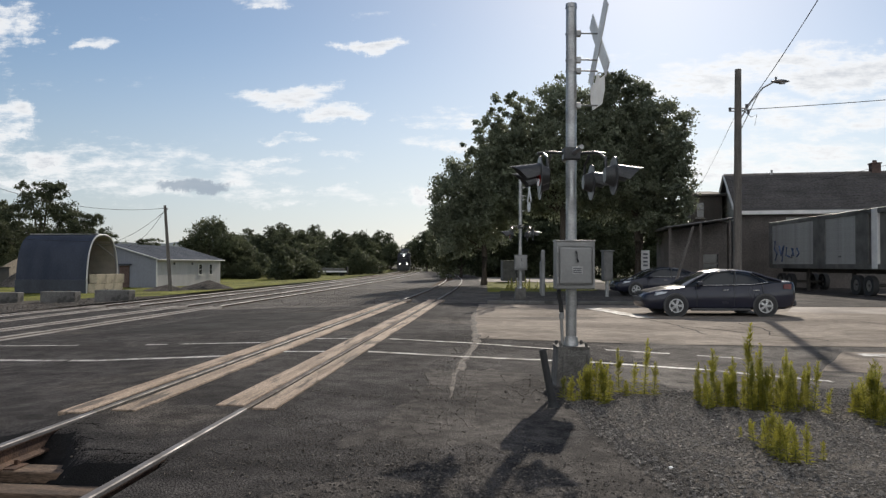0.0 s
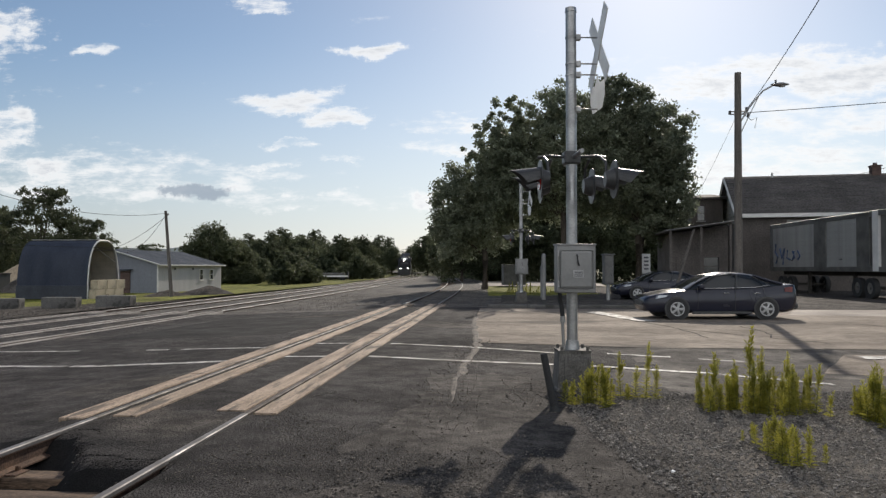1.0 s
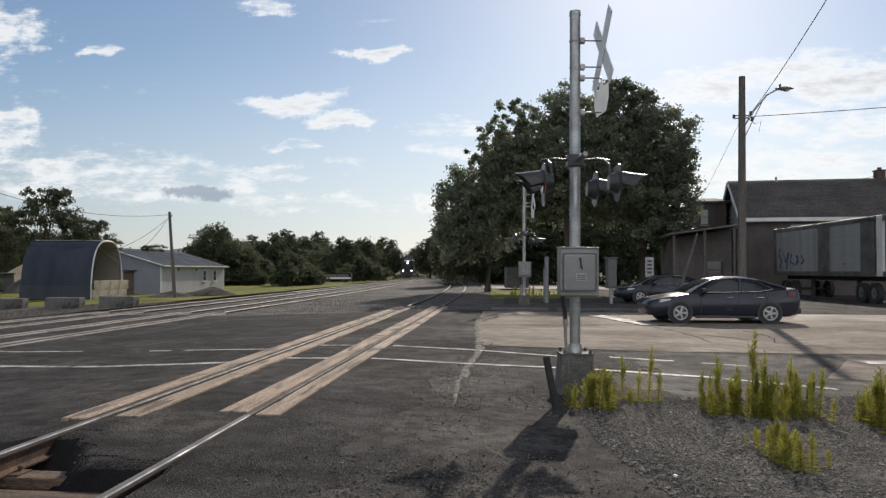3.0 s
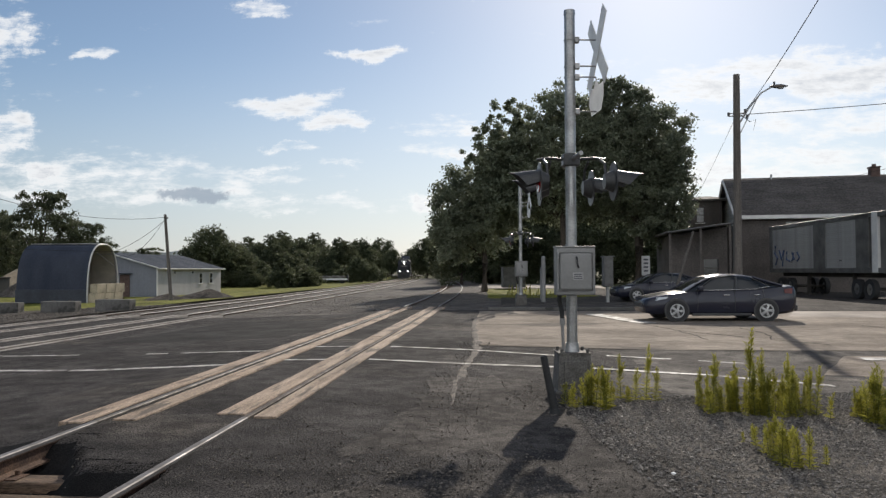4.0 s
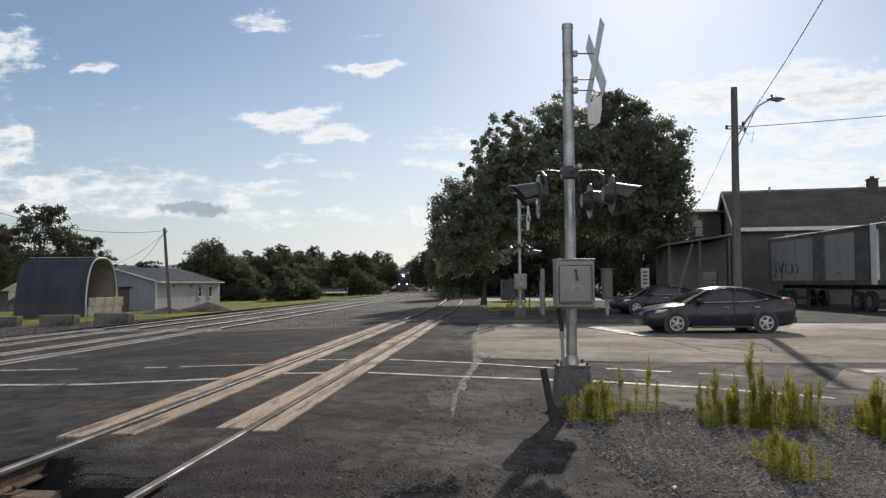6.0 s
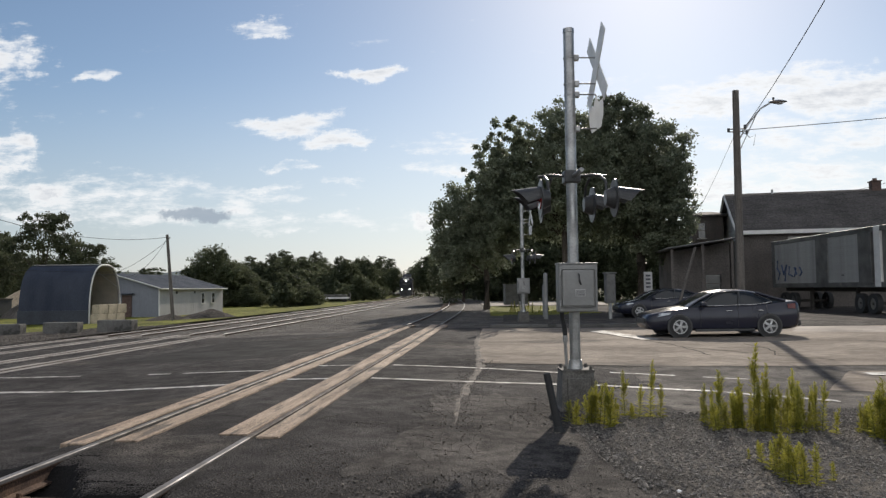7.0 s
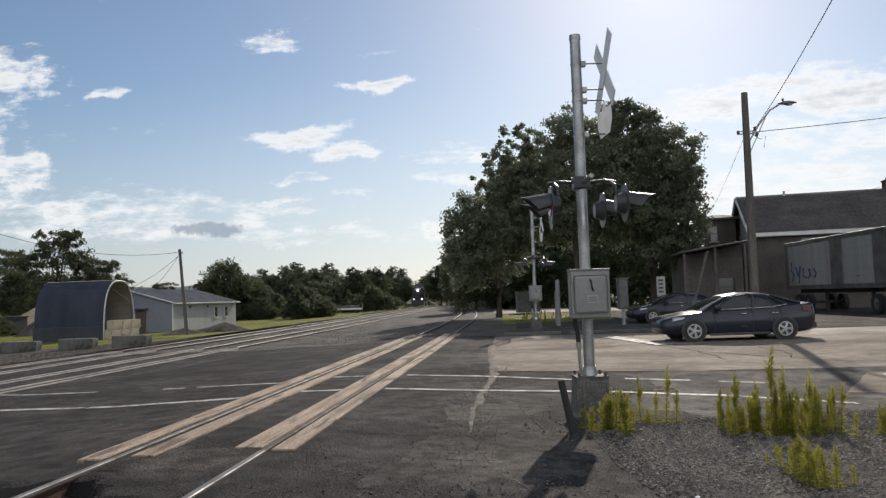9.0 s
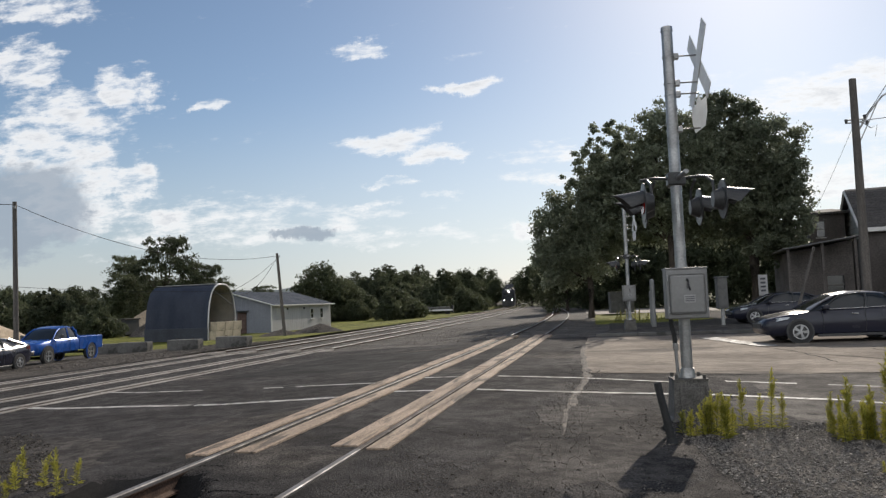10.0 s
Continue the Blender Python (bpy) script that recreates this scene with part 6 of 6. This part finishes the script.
def boxcar(m):
    t = thing("boxcar", m, "weathered grey ribbed boxcar behind the locomotive", "boxcar")
    b = part("body", box(0.5, 16.3, -1.45, 1.45, 1.1, 4.55, bevel=0.04), BOXGREY, t)
    rib_m = mesh_of("rib", box(-0.09, 0.09, -0.05, 0.05, 1.3, 4.4), BOXGREY)
    for k in range(15):
        x = 1.2 + k * 1.05
        if 7.2 < x < 9.6:
            continue
        for s in (-1, 1):
            link_mesh("rib", rib_m, b, Matrix.Translation((x, s * 1.49, 0)))
    for s in (-1, 1):
        part("door", box(7.1, 9.7, s * 1.45, s * 1.56, 1.25, 4.3, bevel=0.02), BOXGREY, b)
    part("roof", loft([[(x, -1.5, 4.5), (x, 1.5, 4.5), (x, 1.2, 4.66), (x, -1.2, 4.66)] for x in (0.4, 16.4)]), BOXGREY, b)
    part("sill", box(0.2, 16.6, -0.5, 0.5, 0.75, 1.12), GRIME, t)
    bogie(t, 2.6, 2)
    bogie(t, 14.2, 2)


def well_car(m):
    t = thing("well_car", m, "container well car with two stacked dark containers", "rail car", "stacked container cars")
    part("well", box(0.4, 17.2, -1.5, 1.5, 0.45, 1.25, bevel=0.04), BOXGREY, t, "pale well car body")
    for z in (0.75, 3.55):
        c = part("container", box(1.2, 16.4, -1.25, 1.25, z, z + 2.74, bevel=0.03), CONTAINER, t, "dark corrugated container")
        for k in range(25):
            part("corrugation", box(1.5 + k * 0.6, 1.8 + k * 0.6, 1.25, 1.29, z + 0.15, z + 2.6), CONTAINER, c)
    bogie(t, 0.6, 2)
    bogie(t, 17.0, 2)


locomotive(on_rail(0))
boxcar(on_rail(23.2))
for k in range(4):
    well_car(on_rail(41.0 + 18.4 * k))


# ---- trees and plants ----
def leaf_cloud(blobs, n, size, seed, clump=0.2, flat=0.75):
    """Many small leaves in clumps through ellipsoids (x, y, z, rx, ry, rz). Returns verts and faces."""
    rng = np.random.default_rng(seed)
    b = np.array(blobs, float)
    vol = (b[:, 3] * b[:, 4] * b[:, 5]) ** 0.72
    per = 90 if n > 25000 else 28
    nc = max(1, n // per)
    pick = rng.choice(len(b), nc, p=vol / vol.sum())
    d = rng.normal(0, 1, (nc, 3))
    d /= np.linalg.norm(d, axis=1)[:, None]
    rad = rng.uniform(0.12, 1.0, nc) ** 0.42 * rng.uniform(0.84, 1.20, nc)
    c = b[pick, :3] + d * rad[:, None] * b[pick, 3:]
    cr = clump * b[pick, 3:].mean(axis=1) * rng.uniform(0.6, 1.3, nc)
    p = np.repeat(c, per, 0) + rng.normal(0, 0.55, (nc * per, 3)) * np.repeat(cr, per)[:, None] * np.array([1, 1, flat])
    m = len(p)
    a = rng.normal(0, 1, (m, 3))
    a[:, 2] -= 0.25
    a /= np.linalg.norm(a, axis=1)[:, None]
    q = np.cross(a, rng.normal(0, 1, (m, 3)) + np.array([0, 0, 1.2]))
    q /= np.linalg.norm(q, axis=1)[:, None] + 1e-9
    s = size * rng.uniform(0.6, 1.35, m)[:, None]
    v = np.stack([p - a * s * 0.5, p + q * s * 0.34, p + a * s * 0.5, p - q * s * 0.34], 1)
    f = np.arange(m * 4).reshape(-1, 4)
    return v.reshape(-1, 3), f


def tree(name, m, blobs, n, size, mtl, label, category="tree", trunk=0.3, seed=1, group="", clump=0.2, stems=1):
    t = thing(name, m, label, category, group)
    rng = random.Random(seed)
    top = max(b[2] for b in blobs)
    base = min(b[2] - b[5] for b in blobs)
    for k in range(stems):
        ox, oy = (rng.uniform(-1.5, 1.5), rng.uniform(-0.8, 0.8)) if stems > 1 else (0, 0)
        h = top * 0.75
        tr = part("trunk", tube([(ox, oy, -0.2), (ox * 1.1 + 0.05, oy, h * 0.3), (ox * 1.3 - 0.1, oy + 0.1, h * 0.65), (ox * 1.4, oy, h)], [trunk * 1.25, trunk * 0.9, trunk * 0.6, trunk * 0.15], 10), BARK, t, "", True)
    for b in blobs:
        st = Vector((b[0] * 0.1, b[1] * 0.1, max(1.0, base + (b[2] - base) * 0.35)))
        en = Vector(b[:3])
        mid = st.lerp(en, 0.5) + Vector((rng.uniform(-0.3, 0.3), rng.uniform(-0.3, 0.3), 0.5))
        part("limb", tube([st, mid, en], [trunk * 0.45, trunk * 0.28, trunk * 0.08], 7), BARK, tr, "", True)
    v, f = leaf_cloud(blobs, n, size, seed, clump)
    cr = new("crown", raw_mesh("crown", v.tolist(), f.tolist(), mtl))
    cr.parent = t
    return t


MAPLE = "large dark leafy maple with an uneven crown"
M1 = tree("maple_tree", pose(4.47, 52.5, 0.0), [(0, 0, 12.2, 3.6, 4.0, 4.2), (-2.9, 0.5, 10.6, 3.0, 3.4, 3.4), (2.4, -1, 11, 3.4, 3.6, 4.2), (0, 1, 9.0, 5.2, 4.5, 3.2), (-3.8, 0, 8.4, 3.0, 3.2, 2.8), (3.5, 0, 8.2, 3.6, 4, 2.8), (0.2, 0, 15.0, 2.0, 2.2, 1.9), (-3.4, 0, 12.6, 2.2, 2.4, 2.0), (-1.6, 0, 14.4, 1.8, 2, 1.7), (-5.6, 0, 11.0, 2.3, 2.4, 2.5), (-5.0, 0, 8.0, 2.6, 2.6, 3.0), (-6.9, 0, 12.2, 1.6, 1.9, 1.7), (-4.6, 0, 14.2, 1.7, 2.0, 1.7)],
     100000, 0.235, LEAF, MAPLE, trunk=0.42, seed=11, group="trees behind the road", clump=0.16)
M2 = tree("maple_tree", pose(9.46, 51.6, 0.0), [(-1.6, 0, 13.8, 2.6, 3, 3.2), (0.9, 0, 11.6, 3.2, 3.6, 3.6), (2.0, 0, 9.8, 2.1, 3, 2.5), (1.4, 0, 7.0, 2.8, 3.2, 3.0), (-2.4, 0, 9.2, 3.6, 4, 3.6), (1.4, 0, 5.4, 2.6, 3, 1.8), (-2.2, 0, 16.0, 1.2, 1.4, 1.3), (2.3, 0, 10.9, 1.5, 1.8, 1.6)],
     85000, 0.235, LEAF, MAPLE, trunk=0.40, seed=12, group="trees behind the road", clump=0.16)
M3 = tree("maple_tree", pose(-1.2, 54.2, 0.0), [(0.8, 0, 8.0, 2.8, 3.2, 3.2), (-2.3, 0, 7.6, 2.3, 2.6, 2.8), (-0.4, 0, 5.4, 3.4, 3.3, 2.4), (-2.8, 0, 4.4, 1.7, 2.2, 2.2), (1.9, 0, 10.4, 2.0, 2.4, 2.2)],
     52000, 0.23, LEAF, "smaller dark leafy tree beside the siding", trunk=0.28, seed=13, group="trees behind the road", clump=0.2)
for m in (M1, M2, M3):
    m.scale = (0.86, 0.86, 0.87)
tree("understory_bush", pose(8.0, 91, -0.1), [(-9.6, 0, 2.9, 3.0, 1.6, 3.2), (-4, 0, 3.4, 4.2, 1.8, 3.6), (2.5, 0.4, 3.2, 4.2, 1.6, 3.5), (8.5, 0.4, 3.0, 4.2, 1.6, 3.4), (14.5, 0.4, 2.8, 4.2, 1.6, 3.2)], 60000, 0.30, LEAF2, "dense dark shrubs under the trees", "bush", 0.08, 14)
tree("hedge_tree", pose(19.5, 66, 0), [(0, 0, 5.0, 3.0, 2, 2.2), (2.2, 0, 4.0, 2.6, 2, 2.2)], 6000, 0.36, LEAF2, "dark tree behind the houses", "tree", 0.15, 15)

# row of trees along the curve, and woods beyond the tracks
ROW = [(2.6, 0, 4.0, 2.4, 2.6, 2.8), (0, 0, 5.6, 3.0, 3, 3.0), (-1.5, 0.5, 3.4, 2.6, 2.6, 3.2), (0.5, 0, 7.8, 1.8, 2, 1.6)]
OAK = [(0, 0, 6.2, 2.9, 2.9, 2.6), (-2.4, 0.3, 5.0, 2.2, 2.4, 2.2), (2.5, -0.3, 5.3, 2.3, 2.4, 2.0), (0.6, 0, 8.0, 1.7, 1.8, 1.3), (-0.5, 0, 2.6, 2.6, 2.4, 2.0)]
POPLAR = [(0, 0, 7.4, 2.3, 2.2, 2.2), (0.9, 0, 4.2, 2.7, 2.4, 2.4), (-1.6, 0, 5.4, 2.0, 1.9, 1.9), (0.5, 0, 9.6, 1.4, 1.4, 1.2), (1.7, 0, 6.4, 1.5, 1.5, 1.3)]
AIRY = [(0, 0, 7.5, 2.2, 2.2, 1.5), (-3, 0, 6.2, 2, 2, 1.3), (2.8, 0, 6.6, 2, 2, 1.2), (-1.2, 0, 9.4, 1.7, 1.6, 1.0), (1.6, 0, 9.0, 1.6, 1.5, 0.9), (4.8, 0, 4.8, 1.6, 1.5, 1.1),
        (-4.6, 0, 4.2, 1.6, 1.5, 1.2), (0, 0, 4.2, 3, 2.5, 1.5), (3.4, 0, 2.6, 2.4, 2, 1.6), (-2.6, 0, 2.2, 2.4, 2, 1.6)]
SCRUB = [(0, 0, 1.7, 2.6, 2.0, 1.8), (2.4, 0.4, 1.4, 2.0, 1.8, 1.5), (-2.2, 0, 1.2, 2.0, 1.6, 1.3), (0.6, 0, 3.2, 1.4, 1.4, 1.2)]
far = "far trees along the railway"
K1 = tree("roadside_tree", pose(-4.5, 84, -0.3), ROW, 16000, 0.30, LEAF2, "dark leafy tree in a row along the siding", "tree", 0.22, 21, far)
K2 = tree("oak_tree", pose(-44.5, 110, -0.9), OAK, 16000, 0.30, LEAF2, "rounded leafy tree behind the white shed", "tree", 0.24, 22, far, 0.24)
K3 = tree("poplar_tree", pose(-50, 168, -0.9), POPLAR, 10000, 0.30, LEAF2, "slender leafy tree in the far wood", "tree", 0.18, 23, far, 0.24)
K4 = tree("scrub_bush", pose(-52, 150, -0.9), SCRUB, 9000, 0.30, LEAF2, "leafy scrub at the edge of the wood", "bush", 0.08, 24, far)
K5 = tree("spreading_tree", pose(-62, 95, -1.0), AIRY, 26000, 0.22, LEAF2, "tall airy tree with spreading branches behind the shelter", "tree", 0.26, 25, far, 0.30)
rng = random.Random(5)


def plant(k, x, y, s, turn=None, stretch=1.0):
    ob = copy_thing(k, pose(x, y, zg(x, y) - 0.1, 0, 0, rng.uniform(0, 360) if turn is None else turn))
    ob.scale = (s, s, s * stretch)
    return ob


for y in (92, 101, 112, 124, 138, 155, 175, 200, 230, 265, 300):
    plant(K1, line_x(0, y) + 4.6 + rng.uniform(-0.4, 0.8) + max(0, (y - 110) * 0.03), y, rng.uniform(0.75, 1.0) * (1 + y / 700))
for y in (96, 120, 150, 190):
    plant(K1, line_x(0, y) + 10 + rng.uniform(-1, 1), y + 3, rng.uniform(1.1, 1.4))
K5.scale = (1.25, 1.25, 1.36)
for x, y, s in ((-55.0, 93, 0.92), (-71, 99, 1.15), (-52, 106, 0.62)):
    plant(K5, x, y, s)
for x, y, s in ((-52, 121, 0.6), (-41.5, 113, 0.75)):
    plant(K2, x, y, s)
for q in range(26):
    y = 150 + 80 * rng.random()
    u = rng.uniform(-0.365, -0.185)
    plant(rng.choice((K2, K3, K1)), u * y, y, rng.uniform(0.85, 1.2) * y / 185)
for q in range(30):
    y = 140 + 70 * rng.random()
    plant(K4, rng.uniform(-0.36, -0.185) * y, y, rng.uniform(0.9, 1.6))
for q in range(34):
    y = 104 + 40 * rng.random()
    plant(rng.choice((K2, K1, K4, K2)), rng.uniform(-1.25, -0.62) * y, y, rng.uniform(0.7, 1.05))
for q in range(18):
    y = 88 + 16 * rng.random()
    plant(K4, rng.uniform(-1.2, -0.55) * y, y, rng.uniform(0.9, 1.5))
for q in range(22):
    y = 260 + 140 * rng.random()
    plant(rng.choice((K2, K3, K1)), rng.uniform(-0.30, -0.15) * y, y, rng.uniform(1.1, 1.5))
for q in range(16):
    y = 320 + 160 * rng.random()
    plant(rng.choice((K2, K1)), line_x(1, y) + rng.uniform(12, 60), y, rng.uniform(1.1, 1.5))
for q in range(14):
    y = 75 + 60 * rng.random()
    plant(rng.choice((K2, K1)), rng.uniform(0.33, 0.9) * y, y, rng.uniform(0.8, 1.1) * (0.55 if y < 100 else 0.75))
for x, y, s in ((1.5, 96, 1.25), (6.0, 97, 1.5), (10.5, 99, 1.55), (15.0, 98, 1.35), (19.5, 99, 1.3)):
    plant(K1, x, y, s)
for q in range(16):
    y = 104 + 28 * rng.random()
    plant(K4, rng.uniform(-0.40, -0.27) * y, y, rng.uniform(0.7, 1.15))
plant(K4, -52.5, 68, 0.8)
plant(K4, -56, 69, 0.7)

# far wooded ridges
bm = bmesh.new()
for y0, h0, sd in ((1500, 46, 0.0), (2100, 70, 9.0)):
    prev = None
    for x in span(-2600, 2600, 40):
        h = h0 * (0.75 + 0.5 * noise.noise(Vector((x / 520 + sd, y0, 0)))) + 3 * noise.noise(Vector((x / 60, y0, 5)))
        cur = [bm.verts.new((x, y0 - 200, -2)), bm.verts.new((x, y0 - 60, h * 0.7)), bm.verts.new((x, y0, h)), bm.verts.new((x, y0 + 300, -2))]
        if prev:
            for k in range(3):
                bm.faces.new((prev[k], cur[k], cur[k + 1], prev[k + 1]))
        prev = cur
structure("distant_ridge", bm, HILL, "distant wooded ridge, haze put into its colour", "hills", True)


# weeds in the gravel
def weed_meshes(seed, h):
    rng = random.Random(seed)
    lean = (rng.uniform(-0.05, 0.05), rng.uniform(-0.05, 0.05))
    def at(f):
        return Vector((lean[0] * f * f, lean[1] * f * f, h * f))
    stem = mesh_of("stem", tube([at(0), at(0.35), at(0.7), at(1.0)], [0.006, 0.005, 0.004, 0.0015], 5), STEM)
    vs, fs = [], []
    n = int(105 * h / 0.55)
    tips = [(0.0, 0.0, 1.0, 1.0)] + [(rng.uniform(0, 6.28), rng.uniform(0.35, 0.6), rng.uniform(0.68, 0.9), 0.28) for _ in range(2)]
    for a0, start, end, share in tips:
        for k in range(int(n * share)):
            f = start * (0.06 if start == 0 else 1) + (end - start) * (k / (n * share)) ** 0.9
            side = 0.0 if start == 0 else 0.045 * (f - start) / (end - start)
            a = k * 2.4 + rng.uniform(-0.4, 0.4)
            ln = (0.088 * (1 - 0.55 * f) + 0.016) * rng.uniform(0.6, 1.3)
            up = 0.45 + 0.7 * f + rng.uniform(-0.25, 0.25)
            d = Vector((math.cos(a), math.sin(a), up)).normalized()
            w = Vector((-math.sin(a), math.cos(a), 0)) * ln * 0.13
            p = at(max(f, 0.04)) + Vector((math.cos(a0) * side, math.sin(a0) * side, 0))
            tip = p + d * ln - Vector((0, 0, ln * 0.25 * (1 - f)))
            mid = p + d * ln * 0.5
            b = len(vs)
            vs += [p, mid + w, tip, mid - w]
            fs.append((b, b + 1, b + 2, b + 3))
    me = raw_mesh("leaves", [tuple(v) for v in vs], fs, WEED)
    return stem, me


KINDS = [weed_meshes(31 + k, h) for k, h in enumerate((0.42, 0.5, 0.58, 0.66, 0.78, 0.34))]


def weed(x, y, k, s, group):
    t = thing("weed", pose(x, y, zg(x, y) + 0.005, rng.uniform(-5, 5), rng.uniform(-5, 5), rng.uniform(0, 360)), "yellow-green goldenrod stalk growing in the gravel", "weed", group)
    t.scale = (s, s, s)
    st = link_mesh("stem", KINDS[k][0], t, Matrix())
    link_mesh("leaves", KINDS[k][1], t, Matrix())


def patch(x0, x1, y0, y1, n, kinds, s, group):
    for q in range(n):
        weed(rng.uniform(x0, x1), rng.uniform(y0, y1), rng.choice(kinds), s * rng.uniform(0.45, 1.12), group)


patch(1.02, 1.30, 8.7, 9.15, 11, (0, 1, 2), 0.95, "weeds round the signal base")
patch(0.72, 1.05, 8.7, 9.2, 7, (0, 5), 0.8, "weeds round the signal base")
patch(1.3, 2.0, 9.2, 9.6, 5, (5,), 0.6, "weeds round the signal base")
for x, y, k, s in ((1.50, 9.5, 2, 0.95), (1.68, 9.5, 1, 0.8), (1.80, 9.45, 4, 0.9), (1.93, 9.5, 1, 0.85)):
    weed(x, y, k, s, "weeds round the signal base")
patch(2.36, 3.72, 8.7, 9.5, 78, (0, 1, 2, 3), 0.82, "weeds in the gravel corner")
for x, y, k, s in ((2.95, 9.15, 4, 1.25), (3.06, 9.1, 4, 0.95), (2.55, 9.05, 3, 1.0), (3.4, 9.2, 4, 0.85), (3.65, 9.1, 3, 0.8)):
    weed(x, y, k, s, "weeds in the gravel corner")
patch(2.36, 2.60, 6.35, 6.95, 14, (0, 1, 5), 0.78, "weeds in the gravel corner")
patch(2.60, 2.82, 6.5, 7.0, 4, (5,), 0.6, "weeds in the gravel corner")
patch(2.3, 2.5, 7.2, 7.7, 4, (5,), 0.6, "weeds in the gravel corner")
patch(3.98, 5.4, 7.9, 9.1, 120, (0, 1, 2), 0.9, "weeds at the gravel's edge")
patch(-6.3, -4.9, 5.0, 6.6, 14, (5, 0), 0.7, "weeds beside the siding")
weed(-4.85, 5.75, 2, 0.7, "weeds beside the siding")
patch(0.3, 4.5, 41.5, 46, 45, (0, 2, 5), 1.1, "weeds under the far signal")
